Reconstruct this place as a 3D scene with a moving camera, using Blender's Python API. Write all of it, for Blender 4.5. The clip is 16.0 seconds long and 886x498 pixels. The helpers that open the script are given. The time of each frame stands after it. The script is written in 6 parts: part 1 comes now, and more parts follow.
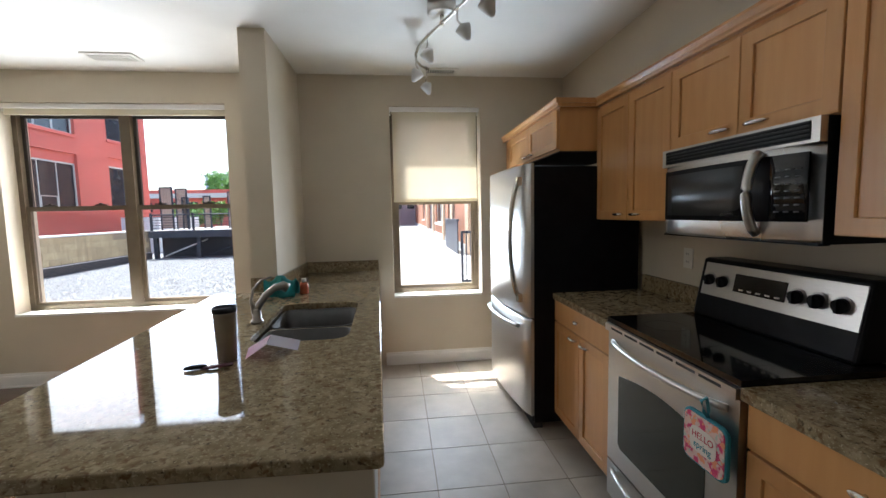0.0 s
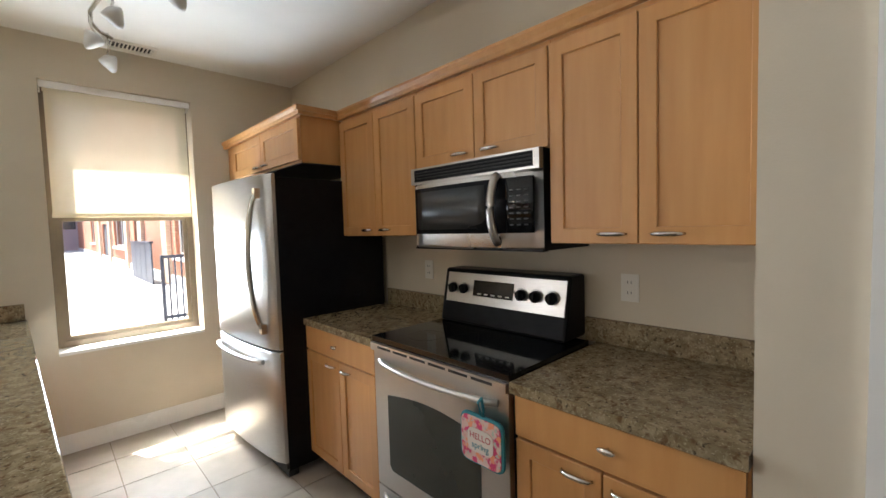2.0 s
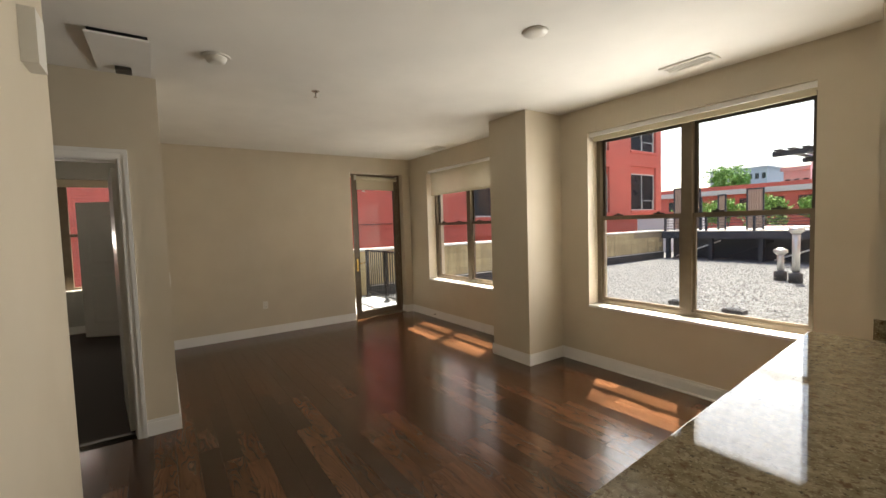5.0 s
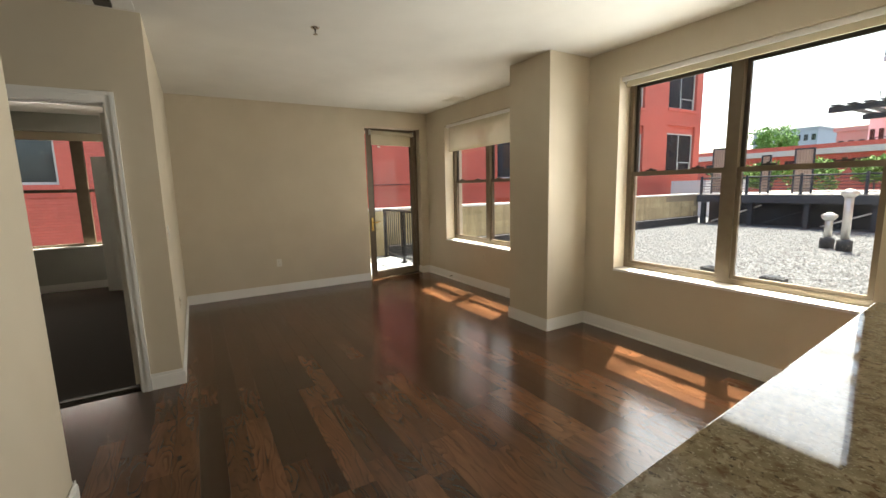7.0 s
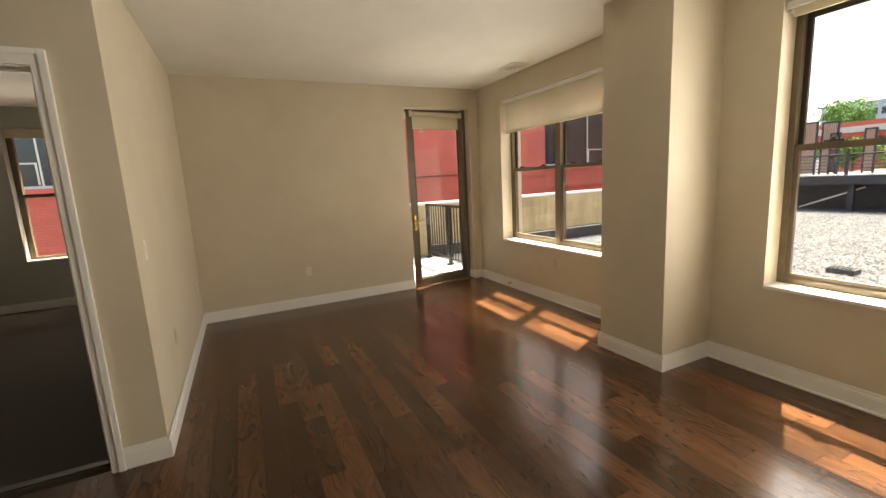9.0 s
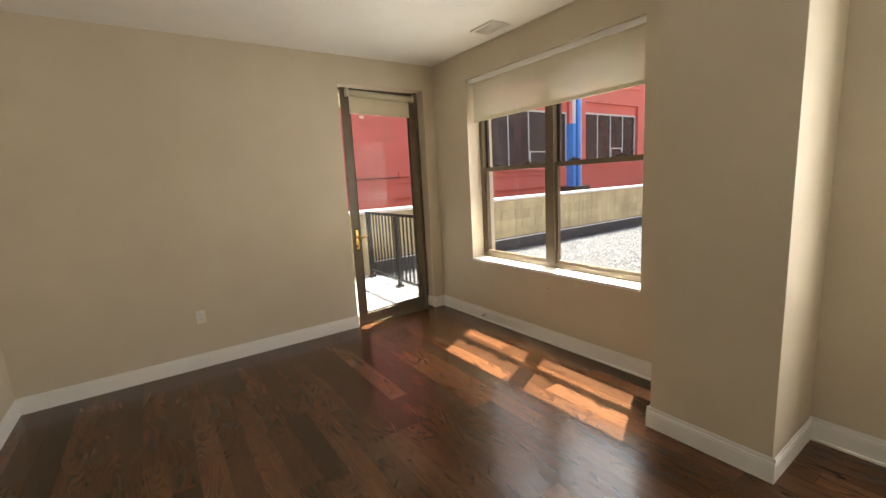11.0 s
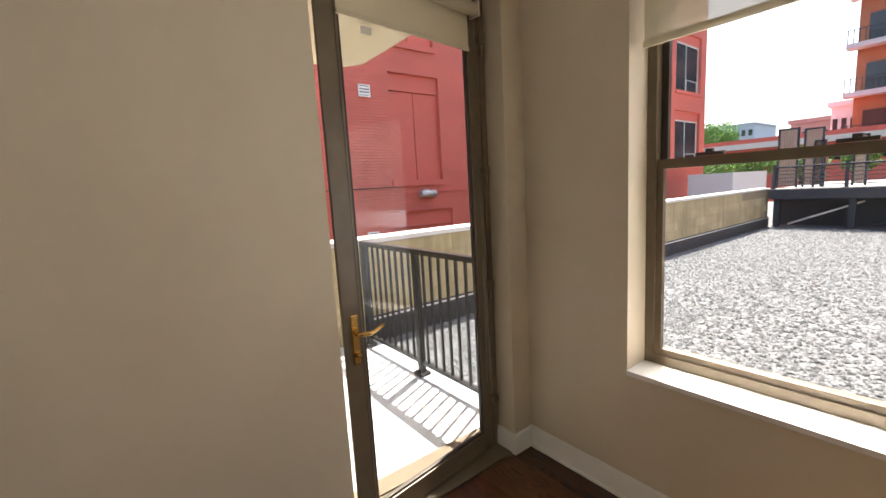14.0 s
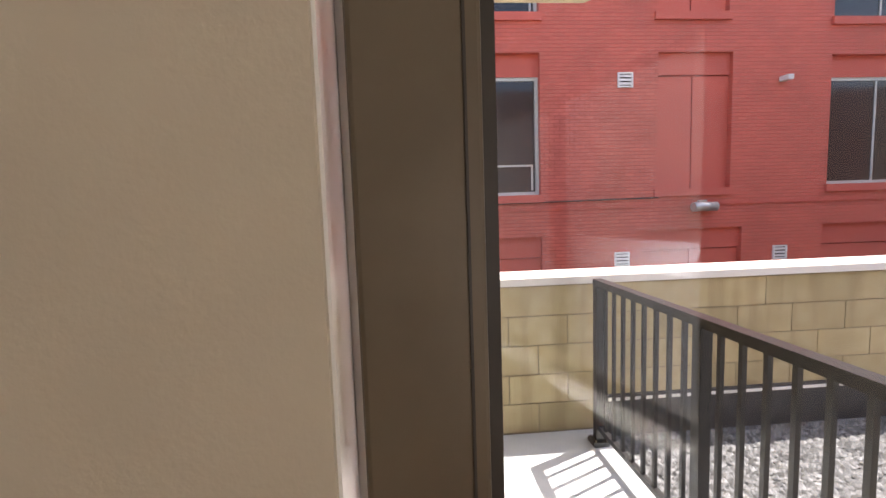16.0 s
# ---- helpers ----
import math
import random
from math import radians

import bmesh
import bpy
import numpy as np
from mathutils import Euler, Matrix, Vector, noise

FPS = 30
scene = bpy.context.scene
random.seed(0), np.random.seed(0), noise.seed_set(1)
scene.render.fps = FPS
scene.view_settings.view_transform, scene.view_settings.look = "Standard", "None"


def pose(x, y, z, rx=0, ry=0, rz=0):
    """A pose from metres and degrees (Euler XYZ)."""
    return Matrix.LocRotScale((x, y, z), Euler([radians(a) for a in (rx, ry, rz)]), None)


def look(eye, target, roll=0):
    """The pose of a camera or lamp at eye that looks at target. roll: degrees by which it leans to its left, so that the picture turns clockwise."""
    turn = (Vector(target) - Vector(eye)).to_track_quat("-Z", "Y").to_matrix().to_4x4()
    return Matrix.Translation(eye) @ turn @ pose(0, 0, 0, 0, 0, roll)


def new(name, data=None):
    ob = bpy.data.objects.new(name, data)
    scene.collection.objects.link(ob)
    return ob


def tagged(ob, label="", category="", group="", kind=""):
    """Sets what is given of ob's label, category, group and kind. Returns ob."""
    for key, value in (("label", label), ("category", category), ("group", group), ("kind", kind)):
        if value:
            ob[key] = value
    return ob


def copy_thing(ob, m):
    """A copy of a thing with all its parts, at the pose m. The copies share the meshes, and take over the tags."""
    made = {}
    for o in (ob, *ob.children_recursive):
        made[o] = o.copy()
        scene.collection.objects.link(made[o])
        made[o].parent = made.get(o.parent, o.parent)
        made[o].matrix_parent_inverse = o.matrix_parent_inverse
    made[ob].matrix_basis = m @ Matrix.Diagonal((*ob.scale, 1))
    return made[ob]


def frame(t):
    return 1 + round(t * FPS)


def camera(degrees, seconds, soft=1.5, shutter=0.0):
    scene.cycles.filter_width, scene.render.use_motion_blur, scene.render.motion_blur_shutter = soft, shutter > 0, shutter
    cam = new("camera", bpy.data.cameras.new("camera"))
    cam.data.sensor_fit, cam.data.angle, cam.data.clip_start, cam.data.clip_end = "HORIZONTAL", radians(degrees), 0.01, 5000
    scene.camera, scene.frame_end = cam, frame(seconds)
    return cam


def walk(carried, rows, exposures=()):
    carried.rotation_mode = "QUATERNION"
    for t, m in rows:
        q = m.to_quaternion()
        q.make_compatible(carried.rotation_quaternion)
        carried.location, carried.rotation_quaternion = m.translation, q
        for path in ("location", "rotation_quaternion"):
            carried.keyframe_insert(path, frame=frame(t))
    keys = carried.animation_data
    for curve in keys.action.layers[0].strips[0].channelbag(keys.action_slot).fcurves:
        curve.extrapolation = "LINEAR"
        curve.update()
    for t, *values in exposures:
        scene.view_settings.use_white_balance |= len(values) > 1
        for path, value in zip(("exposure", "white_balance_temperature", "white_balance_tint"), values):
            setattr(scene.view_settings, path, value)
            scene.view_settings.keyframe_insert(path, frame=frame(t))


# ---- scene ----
cam = camera(93.7, 16.0)
PATH = [
    (0, (0.940, 0.634, 1.435), (1.155, 2.615, 1.264), -1.17),
    (0.5, (0.880, 0.768, 1.438), (1.319, 2.714, 1.291), -1.65),
    (1, (0.786, 0.886, 1.454), (1.702, 2.659, 1.321), -2.27),
    (1.5, (0.794, 0.921, 1.443), (2.093, 2.437, 1.318), -2.04),
    (2, (0.866, 0.892, 1.422), (2.248, 2.333, 1.310), -1.67),
    (2.5, (0.826, 0.943, 1.452), (1.935, 2.600, 1.297), -1.41),
    (3, (0.916, 0.972, 1.455), (1.404, 2.905, 1.289), -0.18),
    (3.5, (0.870, 0.967, 1.440), (0.718, 2.951, 1.233), 0.55),
    (4, (0.698, 0.928, 1.479), (-0.122, 2.737, 1.240), -0.03),
    (4.5, (0.502, 0.860, 1.501), (-0.842, 2.328, 1.311), -1.32),
    (5, (0.387, 0.822, 1.530), (-1.264, 1.945, 1.414), -1.84),
    (7.5, (0.117, 1.158, 1.444), (-1.593, 2.140, 1.115), -1.59),
    (8, (-0.111, 1.252, 1.469), (-1.867, 2.144, 1.121), -2.81),
    (8.5, (-0.460, 1.322, 1.456), (-2.259, 2.134, 1.132), -3.06),
    (11, (-2.124, 1.829, 1.460), (-3.749, 2.949, 1.135), -3.18),
    (11.5, (-2.507, 1.966, 1.466), (-4.252, 2.909, 1.214), -2.35),
    (12, (-2.923, 2.073, 1.462), (-4.707, 2.939, 1.200), -2.31),
    (12.5, (-3.341, 2.220, 1.478), (-5.095, 3.143, 1.214), -2.58),
    (13, (-3.776, 2.405, 1.499), (-5.481, 3.412, 1.219), -2.98),
    (13.5, (-4.201, 2.586, 1.516), (-5.822, 3.720, 1.221), -3.47),
    (14, (-4.567, 2.829, 1.486), (-6.148, 4.021, 1.207), -3.24),
    (14.5, (-4.938, 3.100, 1.473), (-6.545, 4.258, 1.195), -3.28),
    (15, (-5.275, 3.305, 1.458), (-7.058, 4.185, 1.249), -3.30),
    (15.5, (-5.542, 3.460, 1.451), (-7.489, 3.876, 1.262), -2.87),
    (16, (-5.798, 3.496, 1.483), (-7.786, 3.638, 1.307), -1.92),
]
walk(cam, [(t, look(eye, target, roll)) for t, eye, target, roll in PATH],
     exposures=[(0.0, 2.3, 6200, 11), (0.5, 2.47, 6250, 11), (1.0, 2.76, 6600, 12), (2.0, 2.92, 6600, 12), (2.5, 2.98, 6250, 12), (3.1, 2.66, 6550, 13), (3.5, 2.3, 6600, 12),
                (4.0, 2.05, 6700, 10), (4.5, 2.1, 7400, 12), (5.0, 1.9, 7700, 11), (7.5, 2.1, 7500, 7), (8.5, 2.2, 8500, 11), (11.0, 2.3, 7600, 10), (12.5, 2.1, 7400, 12),
                (14.0, 1.95, 7200, 14), (14.5, 1.6, 7200, 15), (15.0, 1.8, 7500, 17), (15.5, 1.97, 7400, 17), (16.0, 1.75, 7300, 20)])

# ---- light ----
SUN_FROM = Vector((-0.208, 0.452, 1.0)).normalized()
world = bpy.data.worlds.new("sky")
scene.world = world
world.use_nodes = True
wn = world.node_tree
sky = wn.nodes.new("ShaderNodeTexSky")
sky.sky_type, sky.sun_disc = "NISHITA", False
sky.sun_elevation = math.asin(SUN_FROM.z)
sky.sun_rotation = math.atan2(SUN_FROM.x, SUN_FROM.y)
sky.dust_density, sky.air_density = 3.0, 1.0
wn.links.new(sky.outputs[0], wn.nodes["Background"].inputs[0])
wn.nodes["Background"].inputs[1].default_value = 0.15
sun_data = bpy.data.lights.new("sun", "SUN")
sun_data.energy, sun_data.angle, sun_data.color = 5.0, radians(0.5), (1.0, 0.95, 0.87)
sun = new("sun", sun_data)
sun.matrix_world = look((0, 0, 30), Vector((0, 0, 30)) - SUN_FROM)

# daylight in each glazed bay: the sky's share, level, and the sunlit gravel's share, thrown up towards the ceiling
for x0, x1, low, high, level, raised, tint in ((-5.42, -4.66, 0.72, 2.00, 0.9, 0.6, (0.90, 0.95, 1.0)), (-4.51, -3.75, 0.72, 2.00, 0.9, 0.6, (0.90, 0.95, 1.0)),
                                               (-2.27, -1.52, 0.72, 2.33, 4.2, 1.3, (0.88, 0.94, 1.0)), (-1.37, -0.62, 0.72, 2.33, 4.2, 1.3, (0.88, 0.94, 1.0)),
                                               (0.98, 1.65, 0.75, 1.50, 3.7, 1.7, (0.72, 0.86, 1.0))):
    for watts, height, spread, at, rise in ((level, high - low, 155, (low + high) / 2, 0.0), (raised, 0.12, 110, 1.30, 0.45)):
        lamp = bpy.data.lights.new("window_light", "AREA")
        lamp.shape, lamp.size, lamp.size_y, lamp.energy, lamp.color = "RECTANGLE", x1 - x0, height, watts, tint
        lamp.spread = radians(spread)
        new("window_light", lamp).matrix_world = look(((x0 + x1) / 2, 4.63 if rise else 4.68, at), ((x0 + x1) / 2, 3.63, at + rise))
lamp = bpy.data.lights.new("window_light", "AREA")
lamp.shape, lamp.size, lamp.size_y, lamp.energy, lamp.spread = "RECTANGLE", 1.6, 0.12, 3.0, radians(130)
new("window_light", lamp).matrix_world = look((-8.25, -0.4, 1.45), (-5.0, -0.4, 1.9))


# ---- materials ----
def material(name, base, rough=0.5, metal=0.0, second=None, scale=8.0, mix=0.5, stretch=(1, 1, 1), detail=6.0, bump=0.0,
             bump_scale=120.0, spread=0.0, coat=0.0, spec=0.5, wear=0.04, island=False):
    """A Principled material: two colours mixed by noise, large soft stains, fine relief, and a tint for each object."""
    m = bpy.data.materials.new(name)
    m.use_nodes = True
    t = m.node_tree
    n, l = t.nodes, t.links
    b = n["Principled BSDF"]
    geo = n.new("ShaderNodeNewGeometry")
    mp = n.new("ShaderNodeMapping")
    mp.inputs["Scale"].default_value = stretch
    l.new(geo.outputs["Position"], mp.inputs[0])
    info = n.new("ShaderNodeObjectInfo")
    chance = geo.outputs["Random Per Island"] if island else info.outputs["Random"]
    if spread:
        off = n.new("ShaderNodeVectorMath")
        off.operation = "SCALE"
        off.inputs[0].default_value = (13.0, 7.0, 5.0)
        l.new(chance, off.inputs["Scale"])
        l.new(off.outputs[0], mp.inputs["Location"])
    fine = n.new("ShaderNodeTexNoise")
    fine.inputs["Scale"].default_value, fine.inputs["Detail"].default_value = scale, detail
    l.new(mp.outputs[0], fine.inputs["Vector"])
    ramp = n.new("ShaderNodeValToRGB")
    ramp.color_ramp.elements[0].position, ramp.color_ramp.elements[1].position = 0.5 - mix / 2, 0.5 + mix / 2
    ramp.color_ramp.elements[0].color = (*base, 1)
    ramp.color_ramp.elements[1].color = (*(second or base), 1)
    l.new(fine.outputs[0], ramp.inputs[0])
    big = n.new("ShaderNodeTexNoise")
    big.inputs["Scale"].default_value, big.inputs["Detail"].default_value = 1.3, 3.0
    l.new(geo.outputs["Position"], big.inputs["Vector"])
    val = n.new("ShaderNodeMapRange")
    val.inputs["From Min"].default_value, val.inputs["From Max"].default_value = 0.3, 0.7
    val.inputs["To Min"].default_value, val.inputs["To Max"].default_value = 1 - wear, 1 + wear
    l.new(big.outputs[0], val.inputs[0])
    value = val.outputs[0]
    if spread:
        rnd = n.new("ShaderNodeMapRange")
        rnd.inputs["To Min"].default_value, rnd.inputs["To Max"].default_value = 1 - spread, 1 + spread
        l.new(chance, rnd.inputs[0])
        mul = n.new("ShaderNodeMath")
        mul.operation = "MULTIPLY"
        l.new(value, mul.inputs[0]), l.new(rnd.outputs[0], mul.inputs[1])
        value = mul.outputs[0]
    hsv = n.new("ShaderNodeHueSaturation")
    l.new(ramp.outputs[0], hsv.inputs["Color"]), l.new(value, hsv.inputs["Value"])
    l.new(hsv.outputs[0], b.inputs["Base Color"])
    rr = n.new("ShaderNodeMapRange")
    rr.inputs["To Min"].default_value, rr.inputs["To Max"].default_value = max(rough - 0.08, 0.02), min(rough + 0.08, 1)
    l.new(big.outputs[0], rr.inputs[0])
    l.new(rr.outputs[0], b.inputs["Roughness"])
    b.inputs["Metallic"].default_value = metal
    b.inputs["Coat Weight"].default_value = coat
    b.inputs["Coat Roughness"].default_value = 0.12
    b.inputs["Specular IOR Level"].default_value = spec
    if bump:
        rough_noise = n.new("ShaderNodeTexNoise")
        rough_noise.inputs["Scale"].default_value, rough_noise.inputs["Detail"].default_value = bump_scale, 4.0
        l.new(mp.outputs[0], rough_noise.inputs["Vector"])
        bp = n.new("ShaderNodeBump")
        bp.inputs["Strength"].default_value, bp.inputs["Distance"].default_value = bump, 0.004
        l.new(rough_noise.outputs[0], bp.inputs["Height"])
        l.new(bp.outputs[0], b.inputs["Normal"])
    return m


def granite(name):
    """Speckled olive-brown granite: tan ground, brown clouds, dark and pale grains, under a polish."""
    m = material(name, (0.16, 0.115, 0.06), 0.07, second=(0.34, 0.27, 0.165), scale=26, mix=0.42, detail=9, spec=0.25)
    t = m.node_tree
    n, l = t.nodes, t.links
    b = n["Principled BSDF"]
    polish = b.inputs["Roughness"].links[0].from_node
    polish.inputs["To Min"].default_value, polish.inputs["To Max"].default_value = 0.02, 0.06
    colour = b.inputs["Base Color"].links[0].from_socket
    geo = n.new("ShaderNodeNewGeometry")
    for size, low, high, shade in ((75, 0.58, 0.70, (0.06, 0.042, 0.022)), (130, 0.58, 0.70, (0.46, 0.39, 0.27)), (48, 0.55, 0.68, (0.13, 0.075, 0.034)), (36, 0.58, 0.72, (0.38, 0.32, 0.21))):
        grain = n.new("ShaderNodeTexNoise")
        grain.inputs["Scale"].default_value, grain.inputs["Detail"].default_value = size, 3.0
        grain.inputs["Distortion"].default_value = 0.6
        shift = n.new("ShaderNodeVectorMath")
        shift.inputs[1].default_value = (size, size * 0.3, 0)
        l.new(geo.outputs["Position"], shift.inputs[0])
        l.new(shift.outputs[0], grain.inputs["Vector"])
        step = n.new("ShaderNodeMapRange")
        step.inputs["From Min"].default_value, step.inputs["From Max"].default_value = low, high
        l.new(grain.outputs[0], step.inputs[0])
        mixer = n.new("ShaderNodeMixRGB")
        mixer.inputs[2].default_value = (*shade, 1)
        l.new(step.outputs[0], mixer.inputs[0]), l.new(colour, mixer.inputs[1])
        colour = mixer.outputs[0]
    l.new(colour, b.inputs["Base Color"])
    return m


def plank_wood(name):
    """Dark-stained flat-sawn oak: arched growth rings, open pores and a tint for each plank, under a satin finish."""
    m = material(name, (0.058, 0.025, 0.012), 0.20, second=(0.106, 0.047, 0.022), scale=5, mix=0.7, stretch=(0.7, 4, 4), bump=0.10, bump_scale=60,
                 spread=0.52, coat=0.14, detail=8, spec=0.4)
    n, l = m.node_tree.nodes, m.node_tree.links
    b = n["Principled BSDF"]
    b.inputs["Coat Roughness"].default_value = 0.07
    colour = b.inputs["Base Color"].links[0].from_socket
    geo, info = n.new("ShaderNodeNewGeometry"), n.new("ShaderNodeObjectInfo")
    off = n.new("ShaderNodeVectorMath")
    off.operation = "SCALE"
    off.inputs[0].default_value = (37.0, 19.0, 11.0)
    l.new(info.outputs["Random"], off.inputs["Scale"])
    mp = n.new("ShaderNodeMapping")
    mp.inputs["Scale"].default_value = (1.5, 7.5, 1.0)
    l.new(geo.outputs["Position"], mp.inputs[0]), l.new(off.outputs[0], mp.inputs["Location"])
    field = n.new("ShaderNodeTexNoise")
    field.inputs["Scale"].default_value, field.inputs["Detail"].default_value, field.inputs["Roughness"].default_value = 1.0, 2.5, 0.42
    l.new(mp.outputs[0], field.inputs["Vector"])
    rings = n.new("ShaderNodeMath")
    rings.operation = "MULTIPLY"
    rings.inputs[1].default_value = 15.0
    l.new(field.outputs[0], rings.inputs[0])
    saw = n.new("ShaderNodeMath")
    saw.operation = "FRACT"
    l.new(rings.outputs[0], saw.inputs[0])
    line = n.new("ShaderNodeValToRGB")
    line.color_ramp.elements[0].position, line.color_ramp.elements[0].color = 0.0, (0.34, 0.30, 0.28, 1)
    line.color_ramp.elements[1].position, line.color_ramp.elements[1].color = 0.42, (1, 1, 1, 1)
    tail = line.color_ramp.elements.new(0.92)
    tail.color = (1.12, 1.1, 1.08, 1)
    l.new(saw.outputs[0], line.inputs[0])
    patch = n.new("ShaderNodeTexNoise")
    patch.inputs["Scale"].default_value = 2.1
    l.new(mp.outputs[0], patch.inputs["Vector"])
    amount = n.new("ShaderNodeMapRange")
    amount.inputs["From Min"].default_value, amount.inputs["From Max"].default_value = 0.40, 0.62
    amount.inputs["To Min"].default_value, amount.inputs["To Max"].default_value = 0.15, 0.95
    l.new(patch.outputs[0], amount.inputs[0])
    mx = n.new("ShaderNodeMixRGB")
    mx.blend_type = "MULTIPLY"
    l.new(amount.outputs[0], mx.inputs[0]), l.new(colour, mx.inputs[1]), l.new(line.outputs[0], mx.inputs[2])
    l.new(mx.outputs[0], b.inputs["Base Color"])
    return m


def clear_glass(name, tint, rough=0.0):
    m = bpy.data.materials.new(name)
    m.use_nodes = True
    n, l = m.node_tree.nodes, m.node_tree.links
    n.remove(n["Principled BSDF"])
    g = n.new("ShaderNodeBsdfGlass")
    g.inputs["Color"].default_value, g.inputs["Roughness"].default_value, g.inputs["IOR"].default_value = (*tint, 1), rough, 1.28
    l.new(g.outputs[0], n["Material Output"].inputs[0])
    return m


def shade_cloth(name, base):
    """Woven roller-shade cloth that lets part of the daylight through."""
    m = bpy.data.materials.new(name)
    m.use_nodes = True
    n, l = m.node_tree.nodes, m.node_tree.links
    b = n["Principled BSDF"]
    b.inputs["Roughness"].default_value = 0.9
    geo = n.new("ShaderNodeNewGeometry")
    weave = n.new("ShaderNodeTexNoise")
    weave.inputs["Scale"].default_value, weave.inputs["Detail"].default_value = 5, 8
    l.new(geo.outputs["Position"], weave.inputs["Vector"])
    ramp = n.new("ShaderNodeValToRGB")
    ramp.color_ramp.elements[0].color = (*[c * 0.9 for c in base], 1)
    ramp.color_ramp.elements[1].color = (*base, 1)
    l.new(weave.outputs[0], ramp.inputs[0])
    tr = n.new("ShaderNodeBsdfTranslucent")
    l.new(ramp.outputs[0], b.inputs["Base Color"]), l.new(ramp.outputs[0], tr.inputs["Color"])
    mx = n.new("ShaderNodeMixShader")
    mx.inputs[0].default_value = 0.25
    l.new(b.outputs[0], mx.inputs[1]), l.new(tr.outputs[0], mx.inputs[2])
    holes = n.new("ShaderNodeBsdfTransparent")
    open_weave = n.new("ShaderNodeMixShader")
    open_weave.inputs[0].default_value = 0.11
    l.new(mx.outputs[0], open_weave.inputs[1]), l.new(holes.outputs[0], open_weave.inputs[2])
    l.new(open_weave.outputs[0], n["Material Output"].inputs[0])
    return m


WALL = material("beige_wall_paint", (0.60, 0.525, 0.405), 0.55, second=(0.64, 0.565, 0.445), scale=3, bump=0.10, bump_scale=220, wear=0.03)
CEIL = material("white_ceiling_paint", (0.78, 0.755, 0.70), 0.8, second=(0.82, 0.795, 0.74), scale=3, bump=0.08, bump_scale=160)
TRIM = material("white_trim_paint", (0.82, 0.81, 0.78), 0.3, second=(0.86, 0.85, 0.82), scale=5, bump=0.03)
FLOOR_WOOD = plank_wood("dark_stained_plank")
TILE = material("beige_ceramic_tile", (0.36, 0.315, 0.255), 0.46, second=(0.47, 0.415, 0.345), scale=6, mix=0.5, bump=0.06, bump_scale=70, spread=0.06)
GROUT = material("brown_grout", (0.20, 0.16, 0.12), 0.9, second=(0.26, 0.21, 0.16), scale=40)
GRANITE = granite("speckled_granite")
MAPLE = material("honey_maple", (0.56, 0.265, 0.086), 0.36, second=(0.64, 0.335, 0.125), scale=3.0, mix=0.6, stretch=(9, 9, 0.9), detail=7,
                 bump=0.05, bump_scale=50, spread=0.06, coat=0.1)
STEEL = material("brushed_stainless_steel", (0.43, 0.42, 0.405), 0.34, 1.0, second=(0.52, 0.51, 0.49), scale=20, stretch=(1, 1, 40), bump=0.04, bump_scale=40)
STEEL_H = material("brushed_steel_panel", (0.55, 0.53, 0.50), 0.30, 1.0, second=(0.64, 0.62, 0.59), scale=20, stretch=(40, 1, 40), bump=0.03, bump_scale=40)
NICKEL = material("satin_nickel", (0.60, 0.57, 0.52), 0.24, 1.0, second=(0.66, 0.63, 0.58), scale=30)
BLACK = material("black_enamel", (0.006, 0.006, 0.007), 0.36, second=(0.010, 0.010, 0.012), scale=20, bump=0.04, bump_scale=300, spec=0.12)
BLACK_GLASS = material("black_ceramic_glass", (0.006, 0.006, 0.007), 0.05, second=(0.009, 0.009, 0.010), scale=20)
OVEN_GLASS = material("smoked_oven_glass", (0.020, 0.022, 0.016), 0.08, second=(0.032, 0.034, 0.026), scale=5)
BRONZE = material("taupe_bronze_frame", (0.132, 0.100, 0.064), 0.42, second=(0.165, 0.128, 0.085), scale=12, bump=0.04, spread=0.04)
DARK_FRAME = material("dark_bronze_track", (0.035, 0.028, 0.022), 0.5, second=(0.05, 0.042, 0.033), scale=12)
SILL = material("white_sill_board", (0.74, 0.73, 0.71), 0.35, second=(0.8, 0.79, 0.77), scale=6, bump=0.03)
PANE = clear_glass("window_glass", (0.905, 0.94, 0.96))
SHADE = shade_cloth("cream_shade_cloth", (0.78, 0.71, 0.54))
BRASS = material("polished_brass", (0.62, 0.40, 0.12), 0.2, 1.0, second=(0.70, 0.47, 0.17), scale=25)
PLASTIC = material("white_plastic", (0.72, 0.69, 0.62), 0.4, second=(0.76, 0.73, 0.66), scale=10)
# near-black: shade put into the colour of openings and gaps, also plain dark parts
DARK_AND_UNLIT = material("dark_parts_and_unlit_gaps", (0.02, 0.02, 0.02), 0.8, second=(0.03, 0.03, 0.03), scale=10)
CARPET = material("grey_brown_carpet", (0.045, 0.034, 0.027), 0.95, second=(0.07, 0.054, 0.044), scale=150, bump=0.6, bump_scale=300)
GREY_WALL = material("grey_bedroom_paint", (0.46, 0.46, 0.42), 0.6, second=(0.49, 0.49, 0.45), scale=3, bump=0.08, bump_scale=200)


# ---- mesh helpers ----
def box(bm, x0, x1, y0, y1, z0, z1):
    v = [bm.verts.new(p) for p in ((x0, y0, z0), (x1, y0, z0), (x1, y1, z0), (x0, y1, z0), (x0, y0, z1), (x1, y0, z1), (x1, y1, z1), (x0, y1, z1))]
    for f in ((3, 2, 1, 0), (4, 5, 6, 7), (0, 1, 5, 4), (1, 2, 6, 5), (2, 3, 7, 6), (3, 0, 4, 7)):
        bm.faces.new([v[i] for i in f])
    return bm


